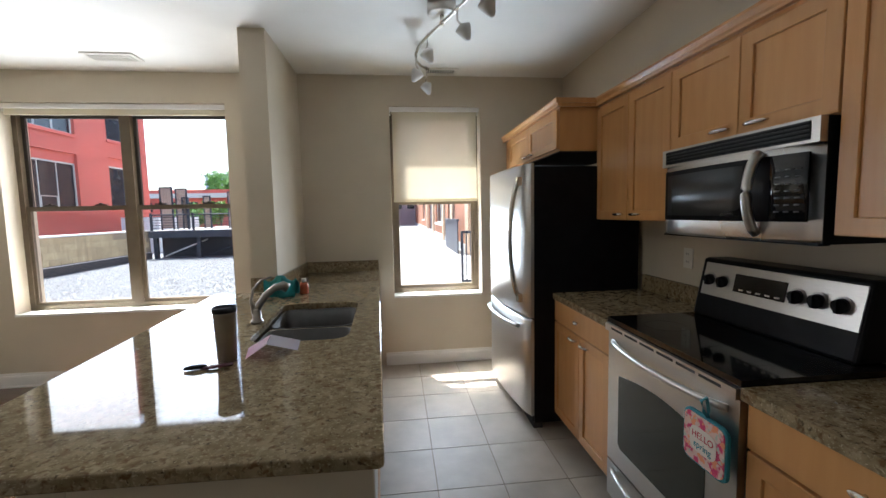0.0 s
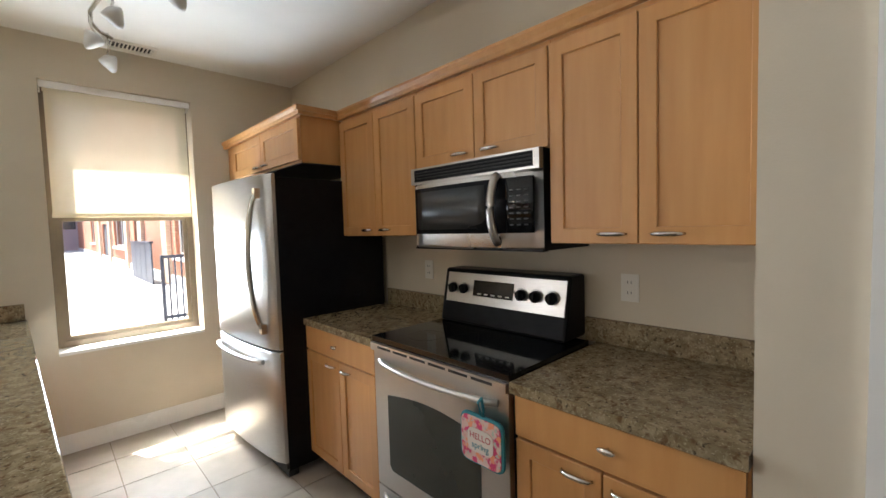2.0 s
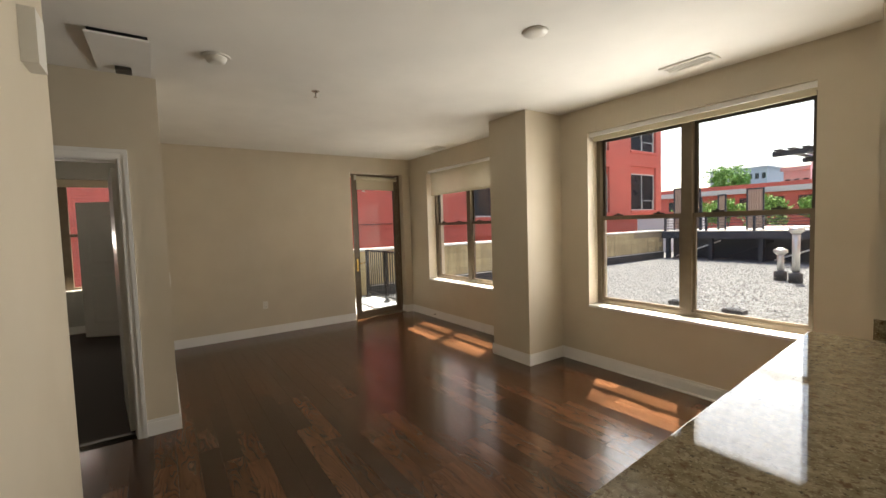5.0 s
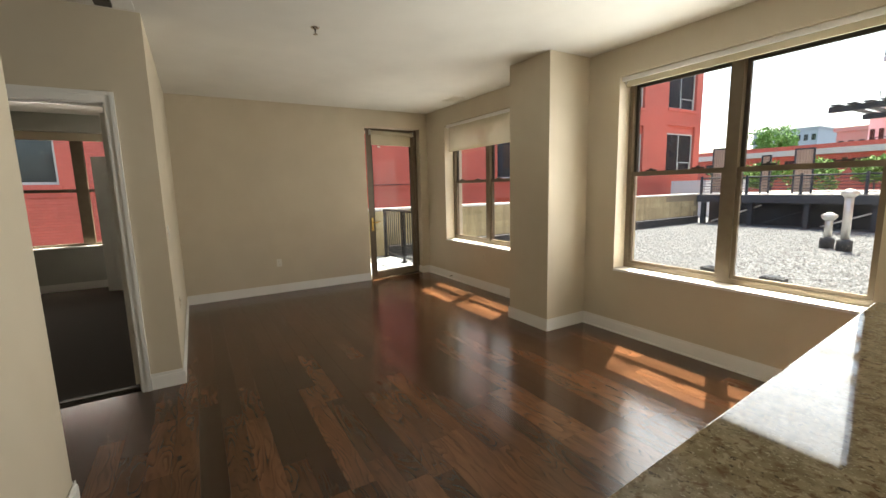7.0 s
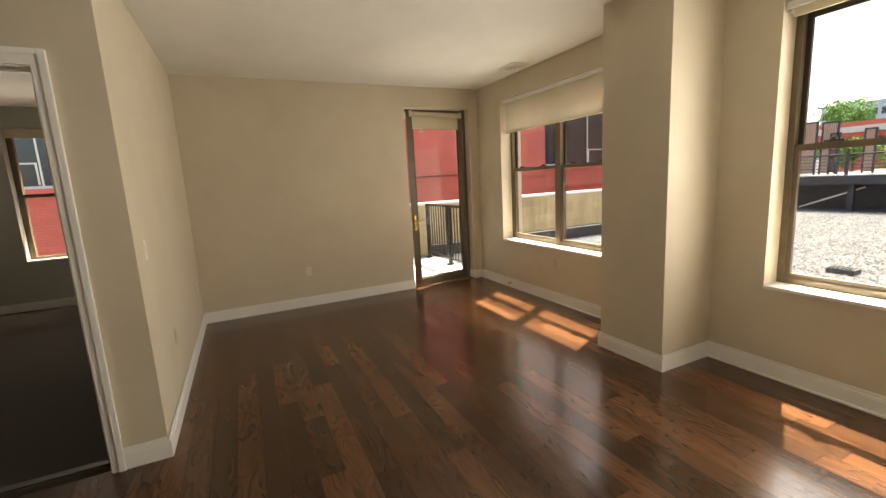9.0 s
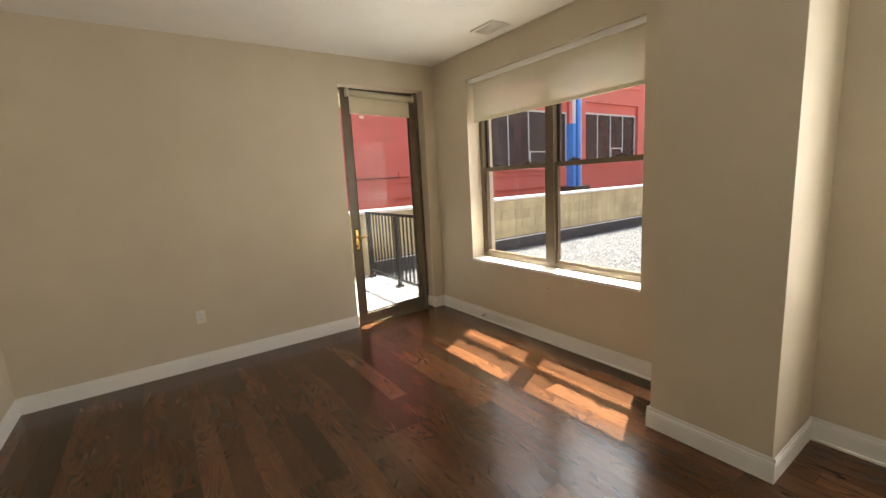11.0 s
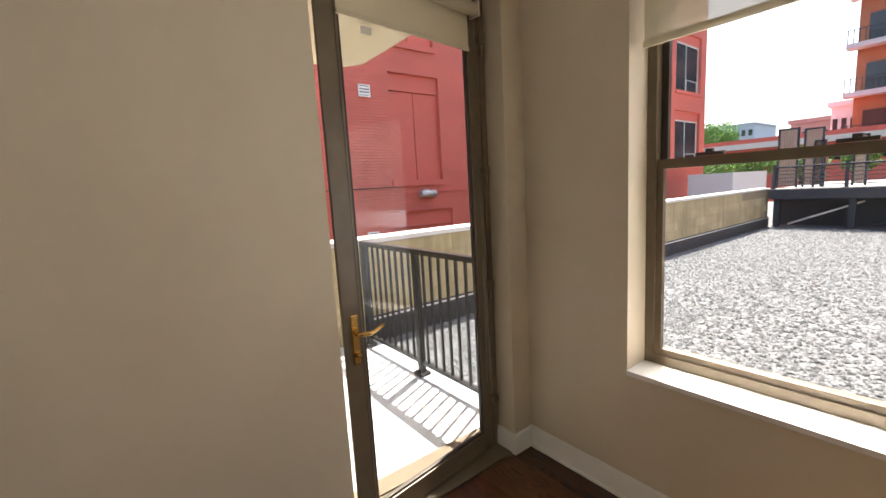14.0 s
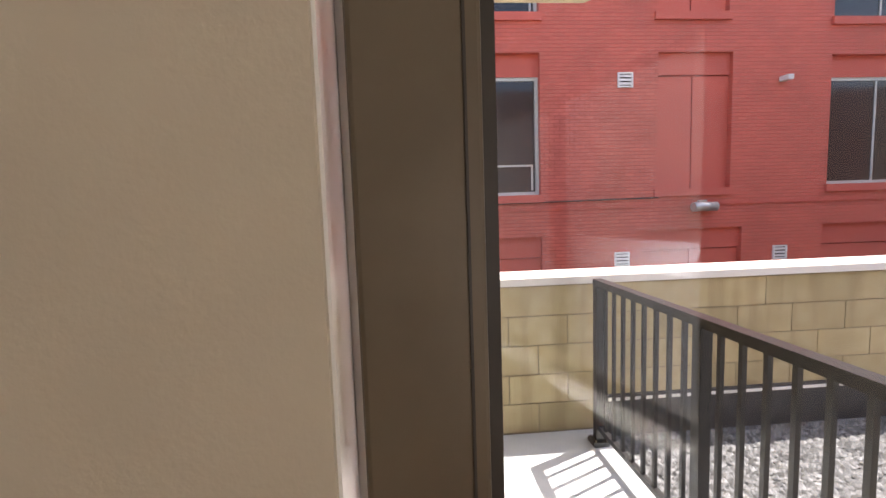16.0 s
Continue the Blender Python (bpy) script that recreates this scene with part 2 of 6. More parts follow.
def boxes(*rows):
    bm = bmesh.new()
    for r in rows:
        box(bm, *r)
    return bm


def prism(points, z0, z1):
    """An upright prism over a plan outline."""
    bm = bmesh.new()
    low, high = [bm.verts.new((x, y, z0)) for x, y in points], [bm.verts.new((x, y, z1)) for x, y in points]
    bm.faces.new(low[::-1]), bm.faces.new(high)
    for i in range(len(points)):
        j = (i + 1) % len(points)
        bm.faces.new((low[i], low[j], high[j], high[i]))
    bmesh.ops.recalc_face_normals(bm, faces=bm.faces)
    return bm


def turned(profile, steps=24, at=(0, 0, 0)):
    """A body of revolution round z from (radius, height) pairs."""
    bm = bmesh.new()
    rings = [[bm.verts.new((at[0] + r * math.cos(a * 2 * math.pi / steps), at[1] + r * math.sin(a * 2 * math.pi / steps), at[2] + z)) for a in range(steps)]
             for r, z in profile]
    for lo, hi in zip(rings, rings[1:]):
        for i in range(steps):
            bm.faces.new((lo[i], lo[(i + 1) % steps], hi[(i + 1) % steps], hi[i]))
    bm.faces.new(rings[0][::-1]), bm.faces.new(rings[-1])
    for f in bm.faces:
        f.smooth = len(f.verts) == 4
    return bm


def rod(bm, a, b, r, steps=10):
    """A round bar from a to b."""
    a, b = Vector(a), Vector(b)
    q = (b - a).to_track_quat("Z", "Y")
    ends = []
    for p in (a, b):
        ends.append([bm.verts.new(p + q @ Vector((r * math.cos(i * 2 * math.pi / steps), r * math.sin(i * 2 * math.pi / steps), 0))) for i in range(steps)])
    for i in range(steps):
        f = bm.faces.new((ends[0][i], ends[0][(i + 1) % steps], ends[1][(i + 1) % steps], ends[1][i]))
        f.smooth = True
    bm.faces.new(ends[0][::-1]), bm.faces.new(ends[1])
    return bm


def tube(points, r, steps=10, flat=1.0):
    """A bent round bar along points."""
    bm = bmesh.new()
    pts = [Vector(p) for p in points]
    rings = []
    for i, p in enumerate(pts):
        d = (pts[min(i + 1, len(pts) - 1)] - pts[max(i - 1, 0)]).normalized()
        side = d.cross(Vector((0.03, 0.02, 1))).normalized()
        up = side.cross(d)
        rad = r[i] if isinstance(r, (list, tuple)) else r
        rings.append([bm.verts.new(p + rad * (math.cos(a * 2 * math.pi / steps) * side + flat * math.sin(a * 2 * math.pi / steps) * up)) for a in range(steps)])
    for lo, hi in zip(rings, rings[1:]):
        for i in range(steps):
            f = bm.faces.new((lo[i], lo[(i + 1) % steps], hi[(i + 1) % steps], hi[i]))
            f.smooth = True
    bm.faces.new(rings[0][::-1]), bm.faces.new(rings[-1])
    bmesh.ops.recalc_face_normals(bm, faces=bm.faces)
    return bm


def arc(a, b, bulge, n=12):
    """Points from a to b, bowed by the vector bulge."""
    a, b, bulge = Vector(a), Vector(b), Vector(bulge)
    return [a.lerp(b, i / n) + bulge * math.sin(math.pi * i / n) ** 0.6 for i in range(n + 1)]


def part(name, bm, mat, parent=None, label="", bevel=0.0, segments=2):
    """Links a bmesh as one mesh object, under a thing or a part."""
    if bevel:
        bmesh.ops.bevel(bm, geom=[e for e in bm.edges if len(e.link_faces) == 2 and e.calc_face_angle(0) > 0.6], offset=bevel, segments=segments,
                        affect="EDGES", profile=0.5)
    me = bpy.data.meshes.new(name)
    bm.to_mesh(me)
    bm.free()
    me.materials.append(mat)
    ob = new(name, me)
    if parent is not None:
        ob.parent = parent
        ob.matrix_parent_inverse = Matrix.Translation(parent.matrix_basis.translation).inverted() if parent.parent is None else Matrix()
    if label:
        tagged(ob, label)
    return ob


def thing(name, label, category, at=(0, 0, 0), group="", kind=""):
    e = new(name)
    e.empty_display_size = 0.1
    e.matrix_basis = Matrix.Translation(at)
    return tagged(e, label, category, group, kind)


def structure(name, bm, mat, label, category, bevel=0.0):
    return tagged(part(name, bm, mat, bevel=bevel), label, category, kind="structure")


# ---- the rooms ----
NORTH, WEST, EAST, CEILING = 4.54, -6.08, 2.54, 2.69
OUT = NORTH + 0.32
BED_WEST = -8.2
openings = ((-5.505, -3.66, 0.615, 2.43), (-2.357, -0.532, 0.615, 2.43), (0.893, 1.735, 0.645, 2.42))


def wall_with_holes(x0, x1, y0, y1, z0, z1, holes):
    """A wall along x with rectangular holes (x0, x1, z0, z1) through it."""
    bm, at = bmesh.new(), x0
    for a, b, lo, hi in holes:
        box(bm, at, a, y0, y1, z0, z1)
        if lo > z0:
            box(bm, a, b, y0, y1, z0, lo)
        box(bm, a, b, y0, y1, hi, z1)
        at = b
    box(bm, at, x1, y0, y1, z0, z1)
    return bm


structure("wall_north", wall_with_holes(WEST - 0.32, EAST + 0.3, NORTH, OUT, -0.3, CEILING + 0.4, openings), WALL,
          "beige painted wall with three window openings", "wall")
structure("wall_west", boxes((WEST - 0.32, WEST, 0.62, 3.435, -0.3, CEILING + 0.4), (WEST - 0.225, WEST, 4.40, NORTH, -0.3, CEILING + 0.4), (WEST - 0.32, WEST - 0.225, 4.468, NORTH, -0.3, CEILING + 0.4),
                             (WEST - 0.32, WEST, 3.435, 4.40, 2.43, CEILING + 0.4), (WEST - 0.32, WEST, 3.435, 4.40, -0.3, -0.002)), WALL,
          "beige painted wall with a balcony door opening", "wall")
structure("wall_south", boxes((WEST, -3.437, 0.74, 0.866, -0.1, CEILING + 0.1)), WALL, "beige painted wall of the living room", "wall")
structure("wall_bedroom_door", boxes((-3.56, -3.437, 0.61, 0.74, -0.1, CEILING + 0.1), (-3.56, -3.437, -0.27, 0.61, 2.085, CEILING + 0.1),
                                     (-3.56, -3.437, -3.2, -0.27, -0.1, CEILING + 0.1)), WALL, "beige painted wall with a bedroom doorway", "wall")
structure("wall_hall", boxes((-2.2, -0.75, -2.6, 0.445, -0.1, CEILING + 0.1)), WALL, "beige painted wall beside the entrance hall", "wall")
structure("wall_east", boxes((EAST, EAST + 0.2, 1.064, NORTH, -0.1, CEILING + 0.1)), WALL, "beige painted kitchen wall behind the cabinets", "wall")
structure("wall_closet", boxes((1.935, EAST + 0.2, -2.6, 1.064, -0.1, CEILING + 0.1)), WALL, "beige painted wall beside the kitchen counter", "wall")
structure("wall_back", boxes((-3.437, 1.935, -2.8, -2.6, -0.1, CEILING + 0.1)), WALL, "plain beige wall closing the entrance hall", "wall")
structure("wall_stub", boxes((-0.08, 0.095, 3.63, NORTH, 0, CEILING + 0.05)), WALL, "beige stub wall between kitchen and living room", "wall", 0.004)
structure("column", boxes((-3.282, -2.708, 4.005, NORTH, 0, CEILING + 0.05)), WALL, "square beige boxed column between the windows", "column", 0.004)
structure("wall_bedroom_west", boxes((BED_WEST - 0.3, BED_WEST, -3.2, -1.29, -0.3, 3.0), (BED_WEST - 0.3, BED_WEST, 0.5, 1.0, -0.3, 3.0),
                                     (BED_WEST - 0.3, BED_WEST, -1.29, 0.5, -0.3, 0.66), (BED_WEST - 0.3, BED_WEST, -1.29, 0.5, 2.43, 3.0)), GREY_WALL,
          "grey painted bedroom wall with a window opening", "wall")
structure("wall_bedroom_south", boxes((BED_WEST, -3.56, -1.95, -1.755, -0.1, CEILING)), GREY_WALL, "grey painted bedroom wall", "wall")
structure("wall_bedroom_north", boxes((BED_WEST, WEST - 0.32, 0.62, 1.0, -0.3, 3.0), (WEST - 0.32, -3.56, 0.62, 0.738, -0.1, CEILING)), GREY_WALL,
          "grey painted bedroom wall", "wall")
structure("ceiling", boxes((WEST - 0.32, EAST + 0.3, -2.8, OUT, CEILING, CEILING + 0.3), (BED_WEST - 0.3, WEST - 0.32, -3.4, 1.0, CEILING, CEILING + 0.3)),
          CEIL, "smooth white painted ceiling", "ceiling")
structure("bedroom_floor", boxes((BED_WEST, -3.50, -3.2, 0.74, -0.12, 0.006)), CARPET, "dark grey-brown bedroom carpet", "carpet")
structure("threshold_strip", boxes((-3.56, -3.51, -0.27, 0.61, 0.004, 0.016)), DARK_FRAME, "dark metal carpet edging strip in the doorway", "threshold", 0.004)


# baseboards and the quarter-round at their foot
def baseboard(x0, x1, y0, y1, tag="white painted baseboard along the wall"):
    thin = boxes((x0, x1, y0, y1, 0.0, 0.088))
    mx, my = (0.006, 0.0) if x1 - x0 < y1 - y0 else (0.0, 0.006)
    if min(x1 - x0, y1 - y0) > 0.014:
        box(thin, x0 + mx * 0.3, x1 - mx * 0.3, y0 + my * 0.3, y1 - my * 0.3, 0.088, 0.100)
        box(thin, x0 + mx, x1 - mx, y0 + my, y1 - my, 0.100, 0.123)
    ob = structure("baseboard", thin, TRIM, tag, "baseboard", 0.003)
    return ob


B = 0.016
for a, b in ((WEST, -3.282), (-2.708, -0.08)):
    baseboard(a, b, NORTH - B, NORTH)
    baseboard(a, b, NORTH - B - 0.012, NORTH - B, "white quarter-round strip along the baseboard").scale.z = 0.14
baseboard(0.80, EAST, NORTH - B, NORTH)
baseboard(-3.282 - B, -2.708 + B, 4.005 - B, 4.005)
baseboard(-3.282 - B, -3.282, 4.005, NORTH - B), baseboard(-2.708, -2.708 + B, 4.005, NORTH - B)
baseboard(WEST, WEST + B, 0.866 + B, 3.435), baseboard(WEST, WEST + B, 4.40, NORTH - B)
baseboard(WEST - 0.13, WEST + B, 4.40 - B, 4.40)
baseboard(WEST, -3.437 + B, 0.866, 0.866 + B)
baseboard(-3.437, -3.437 + B, 0.664, 0.866)
baseboard(-2.2 - B, -0.75, 0.445, 0.445 + B), baseboard(-2.2 - B, -2.2, -2.6, 0.445)
baseboard(1.935 - B, 1.935, -2.6, -0.10)
baseboard(1.935 - B, 1.935, 0.895, 1.06)
baseboard(BED_WEST, BED_WEST + B, -1.755, 0.62, "white painted bedroom baseboard")
baseboard(BED_WEST + B, -3.56, -1.755, -1.755 + B, "white painted bedroom baseboard")


# windows: frame, sashes, panes, sill
def window(name, x0, x1, z0, z1, twin, label):
    w = thing(name, label, "window", ((x0 + x1) / 2, NORTH + 0.18, z0), kind="structure")
    fy0, fy1 = NORTH + 0.155, NORTH + 0.235
    jamb, half = 0.040, 0.043
    part("window_frame", boxes((x0, x0 + jamb, fy0, fy1, z0, z1), (x1 - jamb, x1, fy0, fy1, z0, z1), (x0 + jamb, x1 - jamb, fy0, fy1, z0, z0 + 0.065),
                               (x0 + jamb, x1 - jamb, fy0, fy1, z1 - 0.05, z1)), BRONZE, w, bevel=0.004)
    mid = (x0 + x1) / 2
    bays = [(x0 + jamb, mid - half), (mid + half, x1 - jamb)] if twin else [(x0 + jamb, x1 - jamb)]
    if twin:
        part("mullion", boxes((mid - half, mid + half, fy0 - 0.006, fy1, z0 + 0.065, z1 - 0.05)), BRONZE, w, bevel=0.004)
    meet = 1.545
    for a, b in bays:
        for lo, hi, y, nm in ((z0 + 0.065, meet + 0.02, fy0 + 0.012, "lower_sash"), (meet - 0.02, z1 - 0.05, fy0 + 0.045, "upper_sash")):
            s = 0.028
            sash = part(nm, boxes((a, a + s, y, y + 0.026, lo, hi), (b - s, b, y, y + 0.026, lo, hi), (a + s, b - s, y, y + 0.026, lo, lo + s),
                                  (a + s, b - s, y, y + 0.026, hi - 0.04, hi)), BRONZE if nm == "lower_sash" else DARK_FRAME, w, bevel=0.003)
            pane = part("pane", boxes((a + s - 0.004, b - s + 0.004, y + 0.010, y + 0.014, lo + s - 0.004, hi - 0.036)), PANE, sash, "clear glass pane")
            pane.visible_shadow = False
        for u in (0.25, 0.75):
            x = a + (b - a) * u
            part("sash_latch", boxes((x - 0.05, x + 0.05, fy0 - 0.006, fy0 + 0.014, meet + 0.021, meet + 0.034), (x - 0.012, x + 0.012, fy0 - 0.012, fy0 + 0.01, meet + 0.034, meet + 0.046)), DARK_FRAME, w, "dark sash latch", bevel=0.003)
    part("window_sill", boxes((x0 + 0.002, x1 - 0.002, NORTH - 0.012, fy0, z0 + 0.001, z0 + 0.022)), SILL, w, "white painted sill board", bevel=0.004)
    part("exterior_sill", boxes((x0 + 0.001, x1 - 0.001, fy1, OUT + 0.05, z0 + 0.001, z0 + 0.03)), BRONZE, w, "metal outer sill", bevel=0.004)
    return w


window("window_1", *openings[0], True, "twin double-hung window with bronze frames beside the balcony door")
window("window_2", *openings[1], True, "wide twin double-hung window with bronze frames")
window("window_3", *openings[2], False, "narrow double-hung kitchen window with a bronze frame")


def roller_shade(x0, x1, top, low, label, y=NORTH + 0.085):
    s = thing("roller_shade", label, "window shade", ((x0 + x1) / 2, y, top))
    bm = bmesh.new()
    rod(bm, (x0 + 0.02, y + 0.01, top - 0.03), (x1 - 0.02, y + 0.01, top - 0.03), 0.024, 16)
    part("roller", bm, SHADE, s, "rolled cream cloth")
    part("bracket", boxes((x0 + 0.003, x0 + 0.012, y - 0.02, y + 0.04, top - 0.06, top - 0.002)), PLASTIC, s, "white plastic bracket", bevel=0.002)
    part("bracket", boxes((x1 - 0.012, x1 - 0.003, y - 0.02, y + 0.04, top - 0.06, top - 0.002)), PLASTIC, s, "white plastic bracket", bevel=0.002)
    part("fascia", boxes((x0 + 0.004, x1 - 0.004, y - 0.058, y - 0.034, top - 0.042, top - 0.003)), TRIM, s, "white head rail", bevel=0.003)
    bm = bmesh.new()
    n = 14
    cols = []
    for i in range(n + 1):
        x = x0 + 0.025 + (x1 - x0 - 0.05) * i / n
        wob = 0.002 * math.sin(i * 2.1)
        cols.append([bm.verts.new((x, y - 0.014 + wob * (k / 4), top - 0.03 + (low - top + 0.03) * k / 4)) for k in range(5)])
    for a, b in zip(cols, cols[1:]):
        for k in range(4):
            bm.faces.new((a[k], b[k], b[k + 1], a[k + 1])).smooth = True
    part("cloth", bm, SHADE, s, "cream translucent cloth")
    part("hem_bar", boxes((x0 + 0.022, x1 - 0.022, y - 0.02, y - 0.008, low - 0.012, low + 0.016)), SHADE, s, "cloth-covered hem bar", bevel=0.004)
    return s


roller_shade(openings[0][0], openings[0][1], 2.43, 2.03, "cream roller shade lowered over the top of the window")
roller_shade(openings[1][0], openings[1][1], 2.43, 2.352, "cream roller shade rolled up at the window head")
roller_shade(openings[2][0], openings[2][1], 2.42, 1.56, "cream roller shade half lowered over the kitchen window")

# ---- floors ----
TILE_AREA = (0.74, EAST, 1.09, NORTH)
floor = structure("floor", boxes((WEST, 0.735, 0.866, NORTH, -0.12, -0.008), (-3.437, 1.935, -2.6, 0.866, -0.12, -0.008), (0.735, 1.935, 0.866, 1.085, -0.12, -0.008),
                                 (WEST - 0.2, WEST, 3.435, 4.40, -0.12, -0.008)),
                  DARK_FRAME, "dark brown stained hardwood plank floor", "floor")
tile_floor = structure("tile_floor", boxes((TILE_AREA[0], TILE_AREA[1], TILE_AREA[2], TILE_AREA[3], -0.12, -0.004)), GROUT, "beige square ceramic kitchen floor tiles", "floor")

# ---- peninsula ----
TOP = 0.914
edge_e = lambda y: 0.897 - (y - 1.51) * (0.135 / 3.03)
edge_w = lambda y: -0.178 - (y - 1.53) * (0.130 / 1.93)
pen = thing("peninsula", "half wall and base cabinets carrying the granite peninsula", "kitchen counter", (0.4, 2.6, 0))
part("half_wall", prism([(0.10, 1.58), (0.20, 1.58), (0.09, 3.63), (-0.02, 3.63)], 0, 0.876), WALL, pen, "beige painted half wall", 0.004)
part("end_panel", prism([(0.20, 1.58), (0.868, 1.58), (0.866, 1.62), (0.20, 1.62)], 0, 0.876), WALL, pen, "beige painted end panel", 0.003)
part("base_cabinet", prism([(0.20, 1.62), (edge_e(1.62) - 0.03, 1.62), (edge_e(4.5) - 0.03, 4.5), (0.12, 4.5), (0.12, 3.64)], 0.1, 0.60), MAPLE, pen, "maple base cabinet")
part("face_rail", prism([(edge_e(1.62) - 0.05, 1.62), (edge_e(1.62) - 0.025, 1.62), (edge_e(4.5) - 0.025, 4.5), (edge_e(4.5) - 0.05, 4.5)], 0.60, 0.876), TRIM, pen, "pale front rail")
part("toe_kick", prism([(0.22, 1.63), (edge_e(1.62) - 0.1, 1.63), (edge_e(4.5) - 0.1, 4.5), (0.14, 4.5), (0.14, 3.64)], 0, 0.1), DARK_AND_UNLIT, pen)
SINK = ((0.30, 2.40), (0.715, 2.40), (0.69, 3.17), (0.255, 3.17))


def slab_ring(outer, inner, z0, z1):
    """A slab between two loops that have the same number of points."""
    bm = bmesh.new()
    n = len(outer)
    loops = [[bm.verts.new((x, y, z)) for x, y in loop] for loop, z in ((outer, z1), (inner, z1), (outer, z0), (inner, z0))]
    for i in range(n):
        j = (i + 1) % n
        bm.faces.new((loops[0][i], loops[0][j], loops[1][j], loops[1][i]))
        bm.faces.new((loops[2][j], loops[2][i], loops[3][i], loops[3][j]))
        bm.faces.new((loops[0][j], loops[0][i], loops[2][i], loops[2][j]))
        bm.faces.new((loops[1][i], loops[1][j], loops[3][j], loops[3][i]))
    bmesh.ops.recalc_face_normals(bm, faces=bm.faces)
    return bm


def rounded(corners, r, n=5):
    """A loop of a four-cornered outline with rounded corners, n + 1 points a corner."""
    out = []
    c = [Vector(p) for p in corners]
    for i, p in enumerate(c):
        a, b = (c[i - 1] - p).normalized(), (c[(i + 1) % len(c)] - p).normalized()
        for k in range(n + 1):
            s = k / n
            out.append(tuple(p + a * r * (1 - s) ** 2 + b * r * s ** 2))
    return out


inner = rounded(SINK, 0.09)
outer_corners = ((edge_w(1.53), 1.53), (edge_e(1.51), 1.51), (edge_e(3.6), 3.6), (edge_w(3.6), 3.6))
outer = rounded(outer_corners, 0.02)
top_ob = part("countertop", slab_ring(outer, inner, TOP - 0.036, TOP), GRANITE, bevel=0.005)
bm = prism([(0.097, 3.6), (edge_e(3.6), 3.6), (edge_e(NORTH), NORTH - 0.002), (0.097, NORTH - 0.002)], TOP - 0.036, TOP)
tagged(top_ob, "polished speckled brown granite peninsula countertop with sink cut-out", "countertop")
part("counter_end", bm, GRANITE, top_ob)
part("backsplash", boxes((0.097, 0.755, NORTH - 0.022, NORTH - 0.002, TOP + 0.001, TOP + 0.1)), GRANITE, top_ob, "granite upstand", 0.003)
part("backsplash", boxes((0.097, 0.117, 3.63, NORTH - 0.024, TOP + 0.001, TOP + 0.1)), GRANITE, top_ob, "granite upstand", 0.003)
part("backsplash", boxes((-0.08, 0.117, 3.609, 3.628, TOP + 0.001, TOP + 0.1)), GRANITE, top_ob, "granite upstand", 0.003)

# closet door casing on the wall beside the kitchen
cz = thing("door_4", "white closet door casing beside the kitchen", "door", (1.93, 0.4, 0), kind="structure")
part("casing", boxes((1.916, 1.9345, 0.825, 0.895, 0, 2.12), (1.916, 1.9345, -0.10, -0.03, 0, 2.12), (1.916, 1.9345, -0.03, 0.825, 2.05, 2.12)), TRIM, cz, "white door casing", 0.005)
part("door_leaf", boxes((1.924, 1.9345, -0.03, 0.825, 0.01, 2.05)), TRIM, cz, "plain white closet door", 0.002)


# ---- kitchen cabinets ----
def shaker_door(cab, x, y0, y1, z0, z1, handle=None):
    """A framed door facing -x, with a recessed panel; handle: (y, z) of its middle."""
    w = 0.053
    g = 0.002
    y0, y1, z0, z1 = y0 + g, y1 - g, z0 + g, z1 - g
    bm = bmesh.new()
    loops = [[bm.verts.new((px, py, pz)) for py, pz in ((y0 + k, z0 + k), (y1 - k, z0 + k), (y1 - k, z1 - k), (y0 + k, z1 - k))] for px, k in ((x, 0), (x - 0.02, 0), (x - 0.02, w), (x, w))]
    for a, b in zip(loops, loops[1:] + loops[:1]):
        for i in range(4):
            bm.faces.new((a[i], a[(i + 1) % 4], b[(i + 1) % 4], b[i]))
    bmesh.ops.recalc_face_normals(bm, faces=bm.faces)
    d = part("door", bm, MAPLE, cab, bevel=0.0025, segments=1)
    part("panel", boxes((x - 0.011, x - 0.001, y0 + w + 0.0004, y1 - w - 0.0004, z0 + w + 0.0004, z1 - w - 0.0004)), MAPLE, d)
    if handle:
        hy, hz = handle
        bar = tube([(x - 0.022, hy - 0.048, hz), (x - 0.034, hy - 0.040, hz), (x - 0.040, hy - 0.02, hz), (x - 0.040, hy + 0.02, hz), (x - 0.034, hy + 0.040, hz), (x - 0.022, hy + 0.048, hz)],
                   [0.004, 0.006, 0.008, 0.008, 0.006, 0.004], 10)
        part("handle", bar, NICKEL, d, "satin nickel bow handle")
    return d


def drawer(cab, x, y0, y1, z0, z1):
    d = part("drawer_front", boxes((x - 0.02, x, y0 + 0.002, y1 - 0.002, z0 + 0.002, z1 - 0.002)), MAPLE, cab, bevel=0.004)
    bm = bmesh.new()
    rod(bm, (x - 0.019, (y0 + y1) / 2, (z0 + z1) / 2), (x - 0.032, (y0 + y1) / 2, (z0 + z1) / 2), 0.006)
    ball = bmesh.ops.create_uvsphere(bm, u_segments=14, v_segments=8, radius=1, matrix=Matrix.Translation((x - 0.036, (y0 + y1) / 2, (z0 + z1) / 2)) @ Matrix.Diagonal((0.009, 0.026, 0.010, 1)))
    part("knob", bm, NICKEL, d, "oval satin nickel knob")


